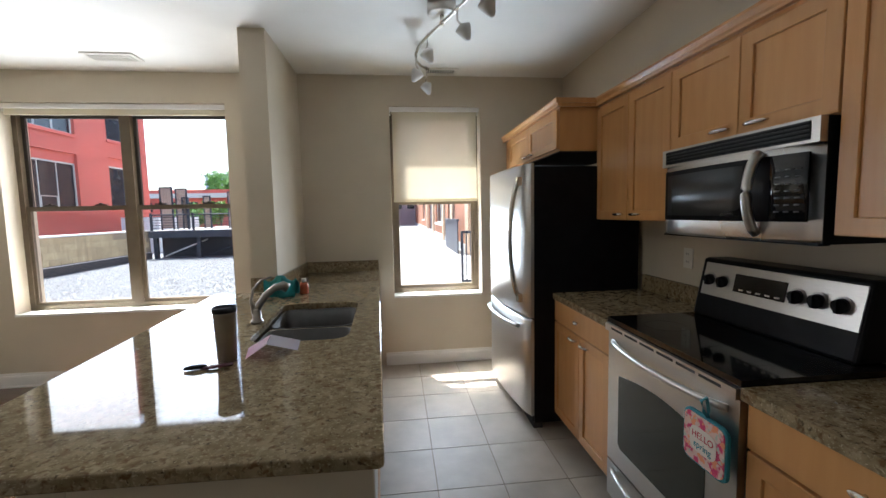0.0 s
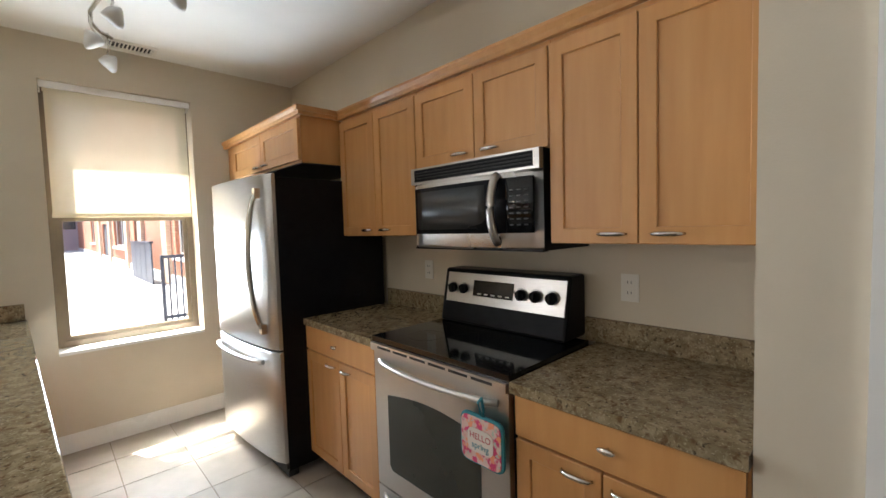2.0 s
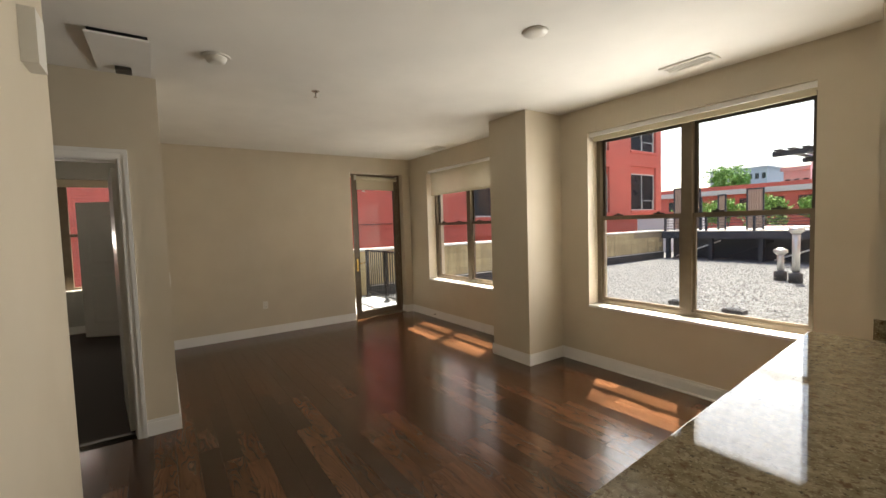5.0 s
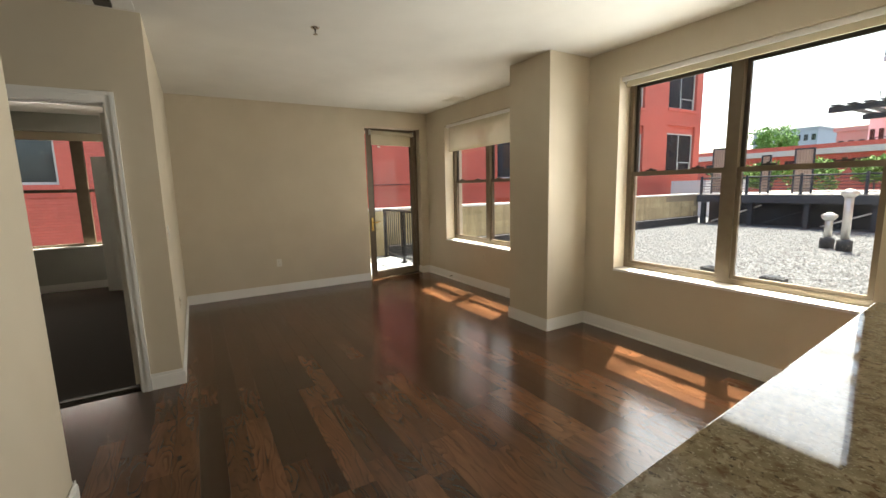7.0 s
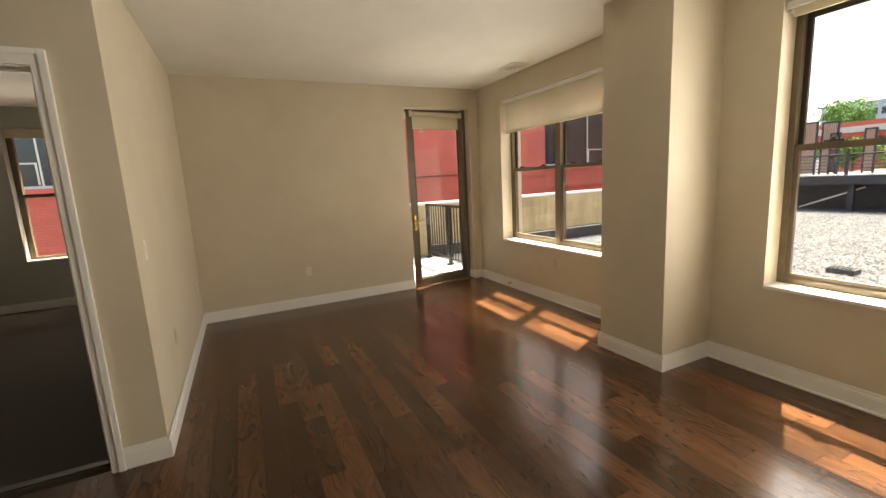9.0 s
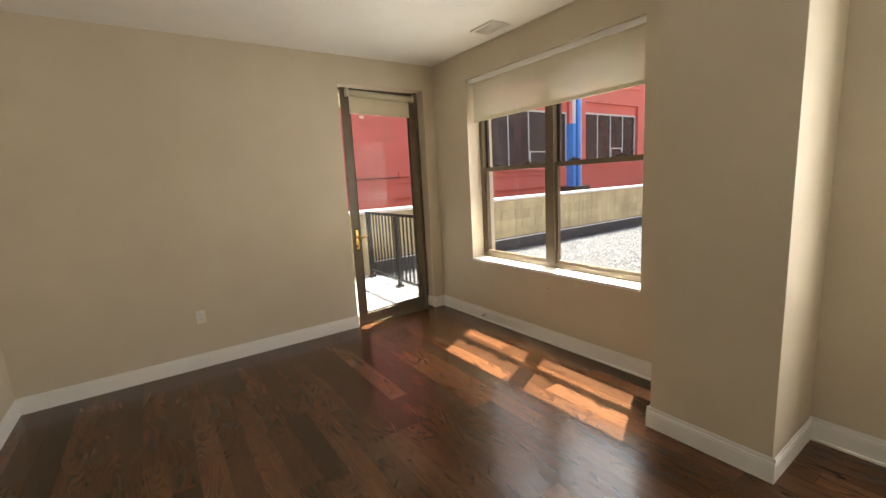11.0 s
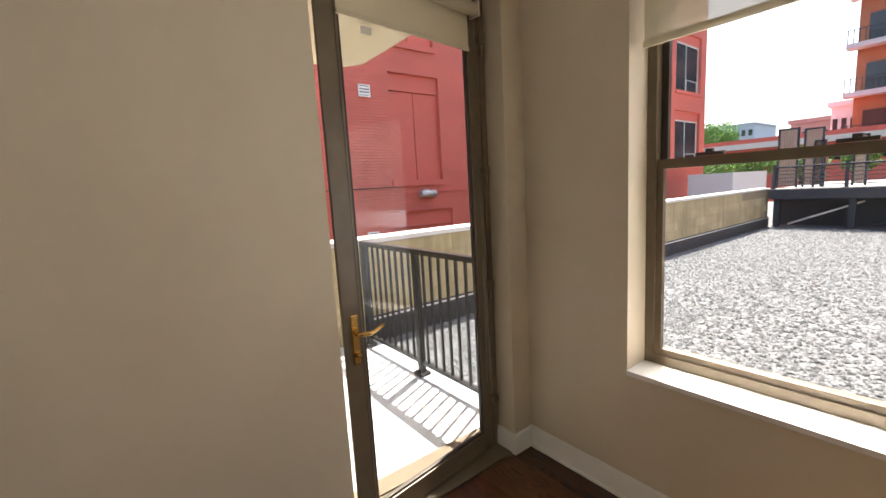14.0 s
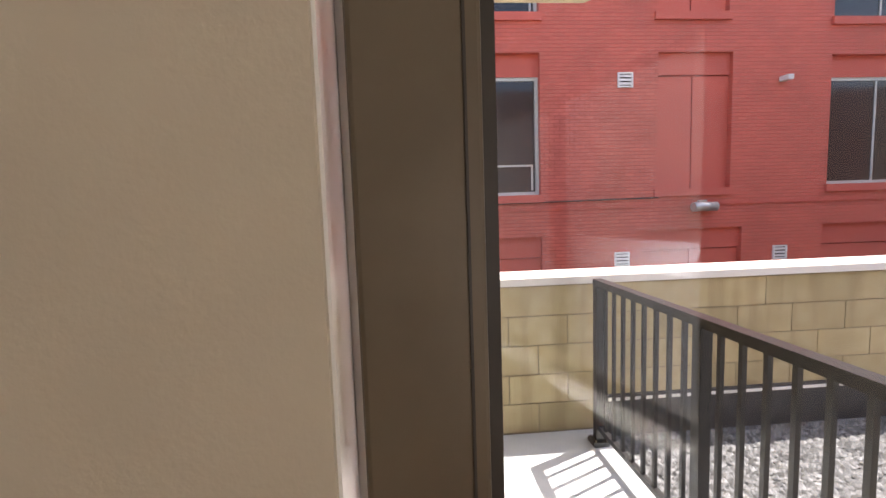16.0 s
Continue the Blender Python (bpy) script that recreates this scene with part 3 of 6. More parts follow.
def upper_cabinet(x, y0, y1, z0, z1, split, handles, label):
    c = thing("wall_cabinet", label, "kitchen cabinet", ((x + EAST) / 2, (y0 + y1) / 2, z0), group="maple wall cabinets")
    part("body", boxes((x, EAST - 0.002, y0 + 0.001, y1 - 0.001, z0, z1 + 0.02)), MAPLE, c, bevel=0.002)
    hz = z0 + 0.034
    shaker_door(c, x, y0, split, z0, z1, (split - 0.085, hz) if handles else None)
    shaker_door(c, x, split, y1, z0, z1, (split + 0.085, hz) if handles else None)
    return c


def crown(name, x, y0, y1, z):
    """A stepped crown along y, its face to -x."""
    prof = [(x + 0.01, z), (x - 0.012, z), (x - 0.016, z + 0.008), (x - 0.016, z + 0.02), (x - 0.021, z + 0.028), (x - 0.028, z + 0.038), (x - 0.028, z + 0.05), (x + 0.01, z + 0.05)]
    bm = bmesh.new()
    a, b = [bm.verts.new((px, y0, pz)) for px, pz in prof], [bm.verts.new((px, y1, pz)) for px, pz in prof]
    bm.faces.new(a), bm.faces.new(b[::-1])
    for i in range(len(prof)):
        j = (i + 1) % len(prof)
        bm.faces.new((a[j], a[i], b[i], b[j]))
    bmesh.ops.recalc_face_normals(bm, faces=bm.faces)
    return bm


UX = 2.232
upper_cabinet(UX, 1.068, 1.722, 1.345, 2.065, 1.408, True, "honey maple wall cabinet with two tall doors")
upper_cabinet(UX, 1.724, 2.472, 1.700, 2.065, 2.086, True, "short honey maple wall cabinet above the microwave")
upper_cabinet(UX, 2.474, 3.19, 1.375, 2.065, 2.83, True, "honey maple wall cabinet beside the refrigerator")
fc = thing("wall_cabinet", "deep honey maple cabinet above the refrigerator", "kitchen cabinet", (2.25, 3.8, 1.83), group="maple wall cabinets")
part("body", boxes((1.975, EAST - 0.002, 3.21, 4.40, 1.815, 2.085)), MAPLE, fc, bevel=0.002)
# shade below the cabinet, painted as a thin near-black sheet
part("underside", boxes((1.98, EAST - 0.004, 3.215, 4.395, 1.808, 1.8148)), DARK_AND_UNLIT, fc, "thin dark sheet painting the shade under the cabinet")
shaker_door(fc, 1.975, 3.215, 3.78, 1.825, 2.068, (3.71, 1.852)), shaker_door(fc, 1.975, 3.78, 4.34, 1.825, 2.068, (3.85, 1.852))
side = tagged(part("filler_panel", boxes((1.985, EAST - 0.002, 4.402, NORTH - 0.002, 0.0, 2.085)), MAPLE, bevel=0.002), "tall honey maple filler panel beside the refrigerator", "panel")
cr = tagged(part("crown_moulding", crown("crown", UX - 0.012, 1.068, 3.21, 2.085), MAPLE), "stepped maple crown moulding on the wall cabinets", "moulding")
part("crown_return", crown("crown", 1.965, 3.178, NORTH - 0.002, 2.085), MAPLE, cr)
part("crown_side", boxes((1.95, UX - 0.03, 3.186, 3.21, 2.085, 2.106), (1.938, UX - 0.03, 3.174, 3.21, 2.106, 2.135)), MAPLE, cr, bevel=0.006)


def base_cabinet(y0, y1, split, label):
    c = thing("base_cabinet", label, "kitchen cabinet", (2.24, (y0 + y1) / 2, 0), group="maple base cabinets")
    x = 1.955
    part("body", boxes((x, EAST - 0.002, y0 + 0.001, y1 - 0.001, 0.1, TOP - 0.038)), MAPLE, c, bevel=0.002)
    part("toe_kick", boxes((x + 0.07, EAST - 0.01, y0 + 0.002, y1 - 0.002, 0.0, 0.1)), DARK_AND_UNLIT, c, "dark recessed toe kick")
    drawer(c, x, y0 + 0.006, y1 - 0.006, 0.735, 0.868)
    shaker_door(c, x, y0 + 0.006, split, 0.115, 0.728, (split - 0.075, 0.692))
    shaker_door(c, x, split, y1 - 0.006, 0.115, 0.728, (split + 0.075, 0.692))


base_cabinet(2.482, 3.20, 2.82, "honey maple base cabinet beside the refrigerator")
base_cabinet(1.068, 1.698, 1.40, "honey maple base cabinet beside the closet wall")
for y0, y1 in ((1.068, 1.698), (2.482, 3.165)):
    ct = tagged(part("countertop", boxes((1.915, EAST - 0.002, y0, y1, TOP - 0.036, TOP)), GRANITE, bevel=0.006), "polished speckled brown granite countertop beside the range", "countertop",
                "granite counters beside the range")
    part("backsplash", boxes((EAST - 0.024, EAST - 0.002, y0, 1.747 if y0 < 2 else y1, TOP + 0.001, TOP + 0.1)), GRANITE, ct, "granite upstand", 0.003)

# ---- refrigerator ----
fr = thing("refrigerator", "stainless bottom-freezer refrigerator with black sides", "refrigerator", (2.12, 3.62, 0))
FY0, FY1, FT = 3.175, 4.085, 1.735
part("cabinet", boxes((1.80, EAST - 0.04, FY0 + 0.004, FY1 - 0.004, 0.05, FT - 0.02)), BLACK, fr, "black enamel cabinet", 0.008)
part("kick_grille", boxes((1.80, 1.86, FY0 + 0.02, FY1 - 0.02, 0.005, 0.05)), DARK_AND_UNLIT, fr, "dark kick grille")


def curved_door(x_back, x_edge, bow, y0, y1, z0, z1, n=14, lean=0.0):
    """A door whose front bows outwards (-x) across its width, with rolled edges."""
    bm = bmesh.new()
    cols = []
    for i in range(n + 1):
        s = i / n
        y = y0 + (y1 - y0) * s
        x = x_edge - bow * (1 - (2 * s - 1) ** 2) - lean * s
        if i in (0, n):
            x += 0.018
        cols.append([bm.verts.new(p) for p in ((x_back, y, z0), (x + 0.006, y, z0), (x, y, z0 + 0.008), (x, y, z1 - 0.008), (x + 0.006, y, z1), (x_back, y, z1))])
    for a, b in zip(cols, cols[1:]):
        for k in range(6):
            f = bm.faces.new((a[k], a[(k + 1) % 6], b[(k + 1) % 6], b[k]))
            f.smooth = k == 2
    bm.faces.new(cols[0]), bm.faces.new(cols[-1][::-1])
    bmesh.ops.recalc_face_normals(bm, faces=bm.faces)
    return bm


up = part("refrigerator_door", curved_door(1.795, 1.758, 0.03, FY0, FY1, 0.752, FT, lean=0.045), STEEL, fr, "brushed stainless door")
low = part("freezer_door", curved_door(1.795, 1.758, 0.03, FY0, FY1, 0.10, 0.740, lean=0.045), STEEL, fr, "brushed stainless freezer door")
part("door_gasket", boxes((1.786, 1.8, FY0 + 0.01, FY1 - 0.01, 0.06, FT - 0.02)), DARK_AND_UNLIT, fr, "dark door gasket")
part("hinge_cover", boxes((1.77, 1.87, FY1 - 0.09, FY1 - 0.01, FT - 0.005, FT + 0.018)), BLACK, fr, "black hinge cover", 0.005)
part("badge", boxes((1.712, 1.74, FY1 - 0.05, FY1 - 0.035, 1.55, 1.60)), DARK_FRAME, up, "small dark badge")
part("handle", tube(arc((1.728, FY0 + 0.10, 0.87), (1.728, FY0 + 0.10, 1.63), (-0.062, 0.0, 0.0), 20), 0.016, 12, 1.0), NICKEL, up, "bowed stainless bar handle")
for z in (0.87, 1.63):
    part("handle_mount", boxes((1.712, 1.76, FY0 + 0.08, FY0 + 0.12, z - 0.028, z + 0.028)), NICKEL, up, "metal handle mount", 0.006)
part("handle", tube(arc((1.72, FY0 + 0.10, 0.68), (1.69, FY1 - 0.10, 0.68), (-0.05, 0.0, 0.0), 20), 0.013, 12), STEEL, low, "bowed stainless drawer handle")

# ---- range ----
rg = thing("range", "stainless electric range with a black glass cooktop", "range", (2.2, 2.09, 0))
RY0, RY1 = 1.703, 2.477
part("body", boxes((1.955, 2.5, RY0 + 0.002, RY1 - 0.002, 0.03, 0.905)), BLACK, rg, "black enamel sides", 0.003)
part("cooktop", boxes((1.921, 2.46, RY0, RY1, 0.9065, 0.932)), BLACK_GLASS, rg, "black ceramic glass cooktop", 0.008)
part("vent_trim", boxes((1.908, 1.954, RY0 + 0.004, RY1 - 0.004, 0.872, 0.9055)), STEEL_H, rg, "stainless vent trim", 0.004)
for i in range(6):
    y = RY0 + 0.06 + i * 0.112
    part("vent_slot", boxes((1.9072, 1.913, y, y + 0.095, 0.886, 0.896)), DARK_AND_UNLIT, rg)
od = part("oven_door", boxes((1.925, 1.953, RY0 + 0.006, RY1 - 0.006, 0.245, 0.868)), STEEL_H, rg, "brushed stainless oven door", 0.006)


def bowed_window(y0, y1, z0, z1, x, bow):
    n = 12
    pts = [(y0, z0 + 0.02), (y0 + 0.02, z0)] + [(y1 - 0.02, z0), (y1, z0 + 0.02)]
    pts += [(y1 - (y1 - y0) * i / n, z1 - 0.02 + bow * math.sin(math.pi * i / n)) for i in range(n + 1)]
    bm = bmesh.new()
    a, b = [bm.verts.new((x, y, z)) for y, z in pts], [bm.verts.new((x + 0.006, y, z)) for y, z in pts]
    bm.faces.new(a), bm.faces.new(b[::-1])
    for i in range(len(pts)):
        j = (i + 1) % len(pts)
        bm.faces.new((a[i], b[i], b[j], a[j]))
    bmesh.ops.recalc_face_normals(bm, faces=bm.faces)
    return bm


part("oven_window", bowed_window(1.835, 2.375, 0.34, 0.70, 1.9225, 0.03), OVEN_GLASS, od, "smoked glass oven window")
part("handle", tube(arc((1.925, RY0 + 0.05, 0.825), (1.925, RY1 - 0.05, 0.825), (-0.048, 0, 0), 20), 0.012, 12), STEEL_H, od, "stainless oven handle")
dr = part("storage_drawer", boxes((1.925, 1.953, RY0 + 0.006, RY1 - 0.006, 0.06, 0.236)), STEEL_H, rg, "brushed stainless drawer", 0.006)
part("handle", tube(arc((1.925, RY0 + 0.05, 0.20), (1.925, RY1 - 0.05, 0.20), (-0.04, 0, 0), 20), 0.010, 12), STEEL_H, dr, "stainless drawer handle")
# control panel, leaning back
bg = prism([(2.35, RY0 + 0.046), (2.53, RY0 + 0.046), (2.53, RY1 - 0.004), (2.35, RY1 - 0.004)], 0.932, 1.20)
for v in bg.verts:
    if v.co.x < 2.45:
        v.co.x += 0.055 * max(0, (v.co.z - 0.932) / 0.27)
back = part("backguard", bg, BLACK, rg, "black backguard", 0.012)


def on_panel(name, y0, y1, z0, z1, mat, thick=0.006, parent=back, label="", bevel=0.002, off=0.0):
    """A plate on the leaning control panel."""
    bm = boxes((0, thick, y0, y1, z0, z1))
    for v in bm.verts:
        v.co.x = 2.3495 + 0.055 * (v.co.z - 0.932) / 0.27 - off + (0.0 if v.co.x > 0 else -thick)
    return part(name, bm, mat, parent, label, bevel)


plate = on_panel("control_panel", RY0 + 0.056, RY1 - 0.035, 1.035, 1.18, STEEL_H, 0.005, back, "stainless control panel", 0.004)
on_panel("display", 2.02, 2.26, 1.075, 1.150, BLACK_GLASS, 0.003, back, "black clock display", 0.001, 0.0052)
for i in range(5):
    on_panel("button_mark", 2.04 + i * 0.042, 2.062 + i * 0.042, 1.083, 1.089, PLASTIC, 0.0008, back, "", 0, 0.0084)
for y in (RY1 - 0.085, RY1 - 0.16, RY0 + 0.115, RY0 + 0.195, RY0 + 0.27):
    x = 2.3495 + 0.055 * 0.66 - 0.0055
    z = 1.108
    kb = bmesh.new()
    rod(kb, (x, y, z), (x - 0.024, y, z - 0.004), 0.024, 20)
    box(kb, x - 0.034, x - 0.022, y - 0.005, y + 0.005, z - 0.024, z + 0.018)
    part("knob", kb, BLACK, plate, "round black control knob")
    kb = bmesh.new()
    rod(kb, (x + 0.001, y, z), (x - 0.003, y, z), 0.030, 24)
    part("knob_ring", kb, STEEL, plate)
for cy, cx, r in ((1.90, 2.08, 0.10), (2.28, 2.08, 0.085), (1.90, 2.33, 0.075), (2.28, 2.33, 0.10)):
    n = 40
    ring = slab_ring([(cx + r * math.cos(i * 2 * math.pi / n), cy + r * math.sin(i * 2 * math.pi / n)) for i in range(n)],
                     [(cx + (r - 0.003) * math.cos(i * 2 * math.pi / n), cy + (r - 0.003) * math.sin(i * 2 * math.pi / n)) for i in range(n)], 0.9321, 0.9324)
    part("burner_ring", ring, OVEN_GLASS, rg, "faint grey burner ring")

# ---- microwave ----
mw = thing("microwave", "stainless over-the-range microwave oven under a cabinet", "microwave", (2.36, 2.09, 1.33))
MY0, MY1, MX = 1.735, 2.462, 2.165
part("case", boxes((MX + 0.03, EAST - 0.003, MY0, MY1, 1.318, 1.697)), BLACK, mw, "black case", 0.003)
part("grille", boxes((MX + 0.004, MX + 0.03, MY0 + 0.002, MY1 - 0.002, 1.622, 1.697)), STEEL_H, mw, "stainless top grille", 0.004)
part("louvre_recess", boxes((MX + 0.002, MX + 0.01, MY0 + 0.03, MY1 - 0.03, 1.632, 1.688)), DARK_AND_UNLIT, mw, "dark vent recess")
for i in range(4):
    z = 1.635 + i * 0.0135
    part("louvre", boxes((MX - 0.001, MX + 0.006, MY0 + 0.032, MY1 - 0.032, z, z + 0.007)), BLACK, mw, "black grille louvre")
mdoor = part("door", curved_door(MX + 0.03, MX + 0.012, 0.036, MY0 + 0.002, MY1 - 0.002, 1.322, 1.620), STEEL_H, mw, "curved stainless door")


DOOR_SCREEN = material("grey_microwave_screen", (0.022, 0.022, 0.022), 0.3, second=(0.032, 0.032, 0.031), scale=200)


def on_door(y0, y1, z0, z1, off, n=10):
    """A thin plate that follows the bow of the microwave door."""
    bow = lambda y: MX + 0.012 - 0.036 * (1 - (2 * (y - MY0) / (MY1 - MY0) - 1) ** 2)
    bm = bmesh.new()
    cols = [[bm.verts.new(q) for q in ((bow(y) - off, y, z0), (bow(y) - off, y, z1), (bow(y) + 0.004, y, z1), (bow(y) + 0.004, y, z0))] for y in (y0 + (y1 - y0) * i / n for i in range(n + 1))]
    for c, d in zip(cols, cols[1:]):
        for k in range(4):
            bm.faces.new((c[k], c[(k + 1) % 4], d[(k + 1) % 4], d[k])).smooth = k == 0
    bm.faces.new(cols[0]), bm.faces.new(cols[-1][::-1])
    bmesh.ops.recalc_face_normals(bm, faces=bm.faces)
    return bm


part("door_inset", on_door(MY0 + 0.03, MY1 - 0.028, 1.386, 1.598, 0.002), BLACK, mdoor, "black glass front inset")
part("door_window", on_door(1.975, MY1 - 0.05, 1.405, 1.580, 0.003), DOOR_SCREEN, mdoor, "dark door window")
part("keypad", on_door(MY0 + 0.03, 1.878, 1.388, 1.596, 0.003), BLACK_GLASS, mdoor, "black keypad")
GREY_MARK = material("grey_key_print", (0.10, 0.10, 0.10), 0.5, second=(0.12, 0.12, 0.12), scale=20)
for r in range(7):
    for c in range(3):
        y, z = 1.785 + c * 0.030, 1.415 + r * 0.022
        part("key", on_door(y, y + 0.016, z, z + 0.005, 0.0036, 1), GREY_MARK, mdoor)
part("handle", tube(arc((MX - 0.018, 1.915, 1.345), (MX - 0.018, 1.915, 1.612), (-0.045, 0, 0), 16), 0.016, 12), STEEL, mdoor, "bowed stainless handle")
part("bottom_lip", boxes((MX + 0.02, MX + 0.06, MY0 + 0.004, MY1 - 0.004, 1.314, 1.3215)), BLACK, mw, bevel=0.004)
part("badge", boxes((MX + 0.006, MX + 0.012, MY1 - 0.055, MY1 - 0.035, 1.372, 1.388)), STEEL, mdoor)

# ---- sink, tap and the things on the peninsula ----
def basin(loop, z0, z1, inset, mat, parent):
    bm = bmesh.new()
    cx, cy = sum(p[0] for p in loop) / len(loop), sum(p[1] for p in loop) / len(loop)
    sh = lambda p, k: (p[0] + (cx - p[0]) * k, p[1] + (cy - p[1]) * k)
    levels = [([sh(p, -0.03) for p in loop], z1), (loop, z1), ([sh(p, inset * 0.4) for p in loop], z0 + 0.05), ([sh(p, inset) for p in loop], z0 + 0.008), ([sh(p, inset + 0.1) for p in loop], z0), ([sh(p, 0.92) for p in loop], z0 - 0.006)]
    rings = [[bm.verts.new((x, y, z)) for x, y in lp] for lp, z in levels]
    for a, b in zip(rings, rings[1:]):
        for i in range(len(loop)):
            bm.faces.new((a[i], b[i], b[(i + 1) % len(loop)], a[(i + 1) % len(loop)])).smooth = True
    bm.faces.new(rings[-1])
    bmesh.ops.recalc_face_normals(bm, faces=bm.faces)
    for f in bm.faces:
        f.normal_flip()
    return part("bowl", bm, mat, parent)


SINK_STEEL = material("dull_sink_steel", (0.085, 0.082, 0.08), 0.45, 0.8, second=(0.11, 0.107, 0.104), scale=20, bump=0.05)
sk = thing("sink", "undermount double-bowl stainless sink in the peninsula", "sink", (0.5, 2.8, 0.7))
basin(rounded(((0.315, 2.41), (0.705, 2.41), (0.70, 2.71), (0.30, 2.71)), 0.07), 0.73, TOP - 0.034, 0.10, SINK_STEEL, sk)
basin(rounded(((0.295, 2.745), (0.697, 2.745), (0.685, 3.155), (0.27, 3.155)), 0.07), 0.71, TOP - 0.034, 0.10, SINK_STEEL, sk)
part("divider", prism([(0.292, 2.712), (0.704, 2.712), (0.700, 2.743), (0.288, 2.743)], TOP - 0.075, TOP - 0.036), NICKEL, sk, "bright steel ridge between the bowls", 0.008)
for x, y, z in ((0.51, 2.56, 0.726), (0.49, 2.95, 0.706)):
    part("drain", turned([(0.045, 0), (0.045, 0.003), (0.03, 0.004), (0.028, 0.001)], 20, (x, y, z)), NICKEL, sk, "round drain fitting")
TAP_STEEL = material("dull_nickel_tap", (0.30, 0.28, 0.25), 0.3, 1.0, second=(0.36, 0.34, 0.30), scale=25)
tap = thing("faucet", "brushed nickel pull-out kitchen faucet", "faucet", (0.235, 2.75, TOP))
part("base", turned([(0.030, 0.0), (0.030, 0.008), (0.022, 0.014), (0.020, 0.06), (0.018, 0.07)], 20, (0.235, 2.75, TOP)), TAP_STEEL, tap)
part("spout", tube([(0.235, 2.75, 0.965), (0.245, 2.755, 1.00), (0.275, 2.77, 1.045), (0.315, 2.79, 1.078), (0.352, 2.805, 1.085), (0.372, 2.812, 1.070)], [0.018, 0.017, 0.017, 0.018, 0.024, 0.025], 16), TAP_STEEL, tap)
part("lever", tube([(0.222, 2.745, 0.96), (0.208, 2.755, 1.02), (0.215, 2.77, 1.075), (0.25, 2.79, 1.118), (0.295, 2.81, 1.130)], [0.010, 0.008, 0.007, 0.006, 0.006], 10), TAP_STEEL, tap, "arched nickel lever")

TEAL = material("teal_cloth", (0.03, 0.22, 0.22), 0.9, second=(0.05, 0.34, 0.33), scale=40, bump=0.5, bump_scale=200)
bm = bmesh.new()
nu, nv = 22, 14
grid = []
for i in range(nu):
    row = []
    for k in range(nv):
        u, v = i / (nu - 1) - 0.5, k / (nv - 1)
        a = v * math.pi
        lump = 0.012 * noise.noise(Vector((u * 9, v * 5, 2.0)))
        row.append(bm.verts.new((0.17 + u * 0.20 + lump, 3.42 - math.cos(a) * (0.06 + 0.02 * math.sin(u * 7)) + lump, TOP + 0.004 + math.sin(a) * (0.115 + 0.02 * math.cos(u * 9)) + abs(lump))))
    grid.append(row)
for a, b in zip(grid, grid[1:]):
    for k in range(nv - 1):
        bm.faces.new((a[k], b[k], b[k + 1], a[k + 1])).smooth = True
bmesh.ops.solidify(bm, geom=bm.faces[:], thickness=0.005)
tagged(part("dish_cloth", bm, TEAL), "rumpled teal cloth draped behind the sink", "cloth")
SOAP = material("orange_soap", (0.55, 0.12, 0.05), 0.15, second=(0.62, 0.16, 0.07), scale=9)
sb = thing("soap_bottle", "small bottle of orange soap behind the sink", "bottle", (0.30, 3.50, TOP))
part("bottle", turned([(0.027, 0), (0.029, 0.004), (0.029, 0.055), (0.024, 0.07), (0.013, 0.078)], 18, (0.30, 3.50, TOP)), SOAP, sb)
part("cap", turned([(0.016, 0.078), (0.016, 0.10), (0.014, 0.103)], 16, (0.30, 3.50, TOP)), PLASTIC, sb, "white cap")

tm = thing("tumbler", "stainless travel tumbler with a black lid", "tumbler", (0.305, 2.20, TOP))
CUP = material("warm_grey_steel", (0.30, 0.27, 0.24), 0.28, 1.0, second=(0.35, 0.32, 0.28), scale=30)
part("cup", turned([(0.031, 0.0), (0.033, 0.006), (0.036, 0.10), (0.040, 0.175), (0.041, 0.18)], 28, (0.305, 2.20, TOP)), CUP, tm)
part("lid", turned([(0.042, 0.18), (0.0425, 0.196), (0.039, 0.200), (0.036, 0.192), (0.01, 0.191)], 28, (0.305, 2.20, TOP)), BLACK, tm, "black plastic lid")
ky = thing("keys", "bunch of keys with a dark fob beside the tumbler", "keys", (0.25, 2.12, TOP))
part("fob", tube([(0.20, 2.105, TOP + 0.008), (0.225, 2.11, TOP + 0.01), (0.25, 2.115, TOP + 0.01), (0.268, 2.118, TOP + 0.008)], [0.008, 0.014, 0.014, 0.010], 12, 0.6), BLACK, ky, "black plastic key fob")
MAROON = material("maroon_leather", (0.10, 0.02, 0.035), 0.5, second=(0.14, 0.03, 0.05), scale=30)
part("strap", tube([(0.26, 2.11, TOP + 0.006), (0.29, 2.108, TOP + 0.008), (0.33, 2.125, TOP + 0.008), (0.345, 2.14, TOP + 0.006)], [0.010, 0.012, 0.012, 0.008], 10, 0.5), MAROON, ky, "maroon strap")
for i in range(3):
    k0 = (0.262 + i * 0.012, 2.130 + i * 0.010, TOP + 0.0045)
    part("key", boxes((k0[0], k0[0] + 0.055, k0[1], k0[1] + 0.007, TOP + 0.001 + i * 0.002, TOP + 0.003 + i * 0.002), (k0[0] - 0.02, k0[0], k0[1] - 0.008, k0[1] + 0.015, TOP + 0.001 + i * 0.002, TOP + 0.003 + i * 0.002)), NICKEL, ky, "metal key")
PINK = material("pink_card", (0.58, 0.24, 0.34), 0.6, second=(0.66, 0.36, 0.46), scale=12)
PAPER = material("white_card", (0.66, 0.62, 0.68), 0.6, second=(0.74, 0.70, 0.76), scale=8)
cd = thing("folded_card", "folded pink and white card standing like a tent", "card", (0.45, 2.24, TOP))


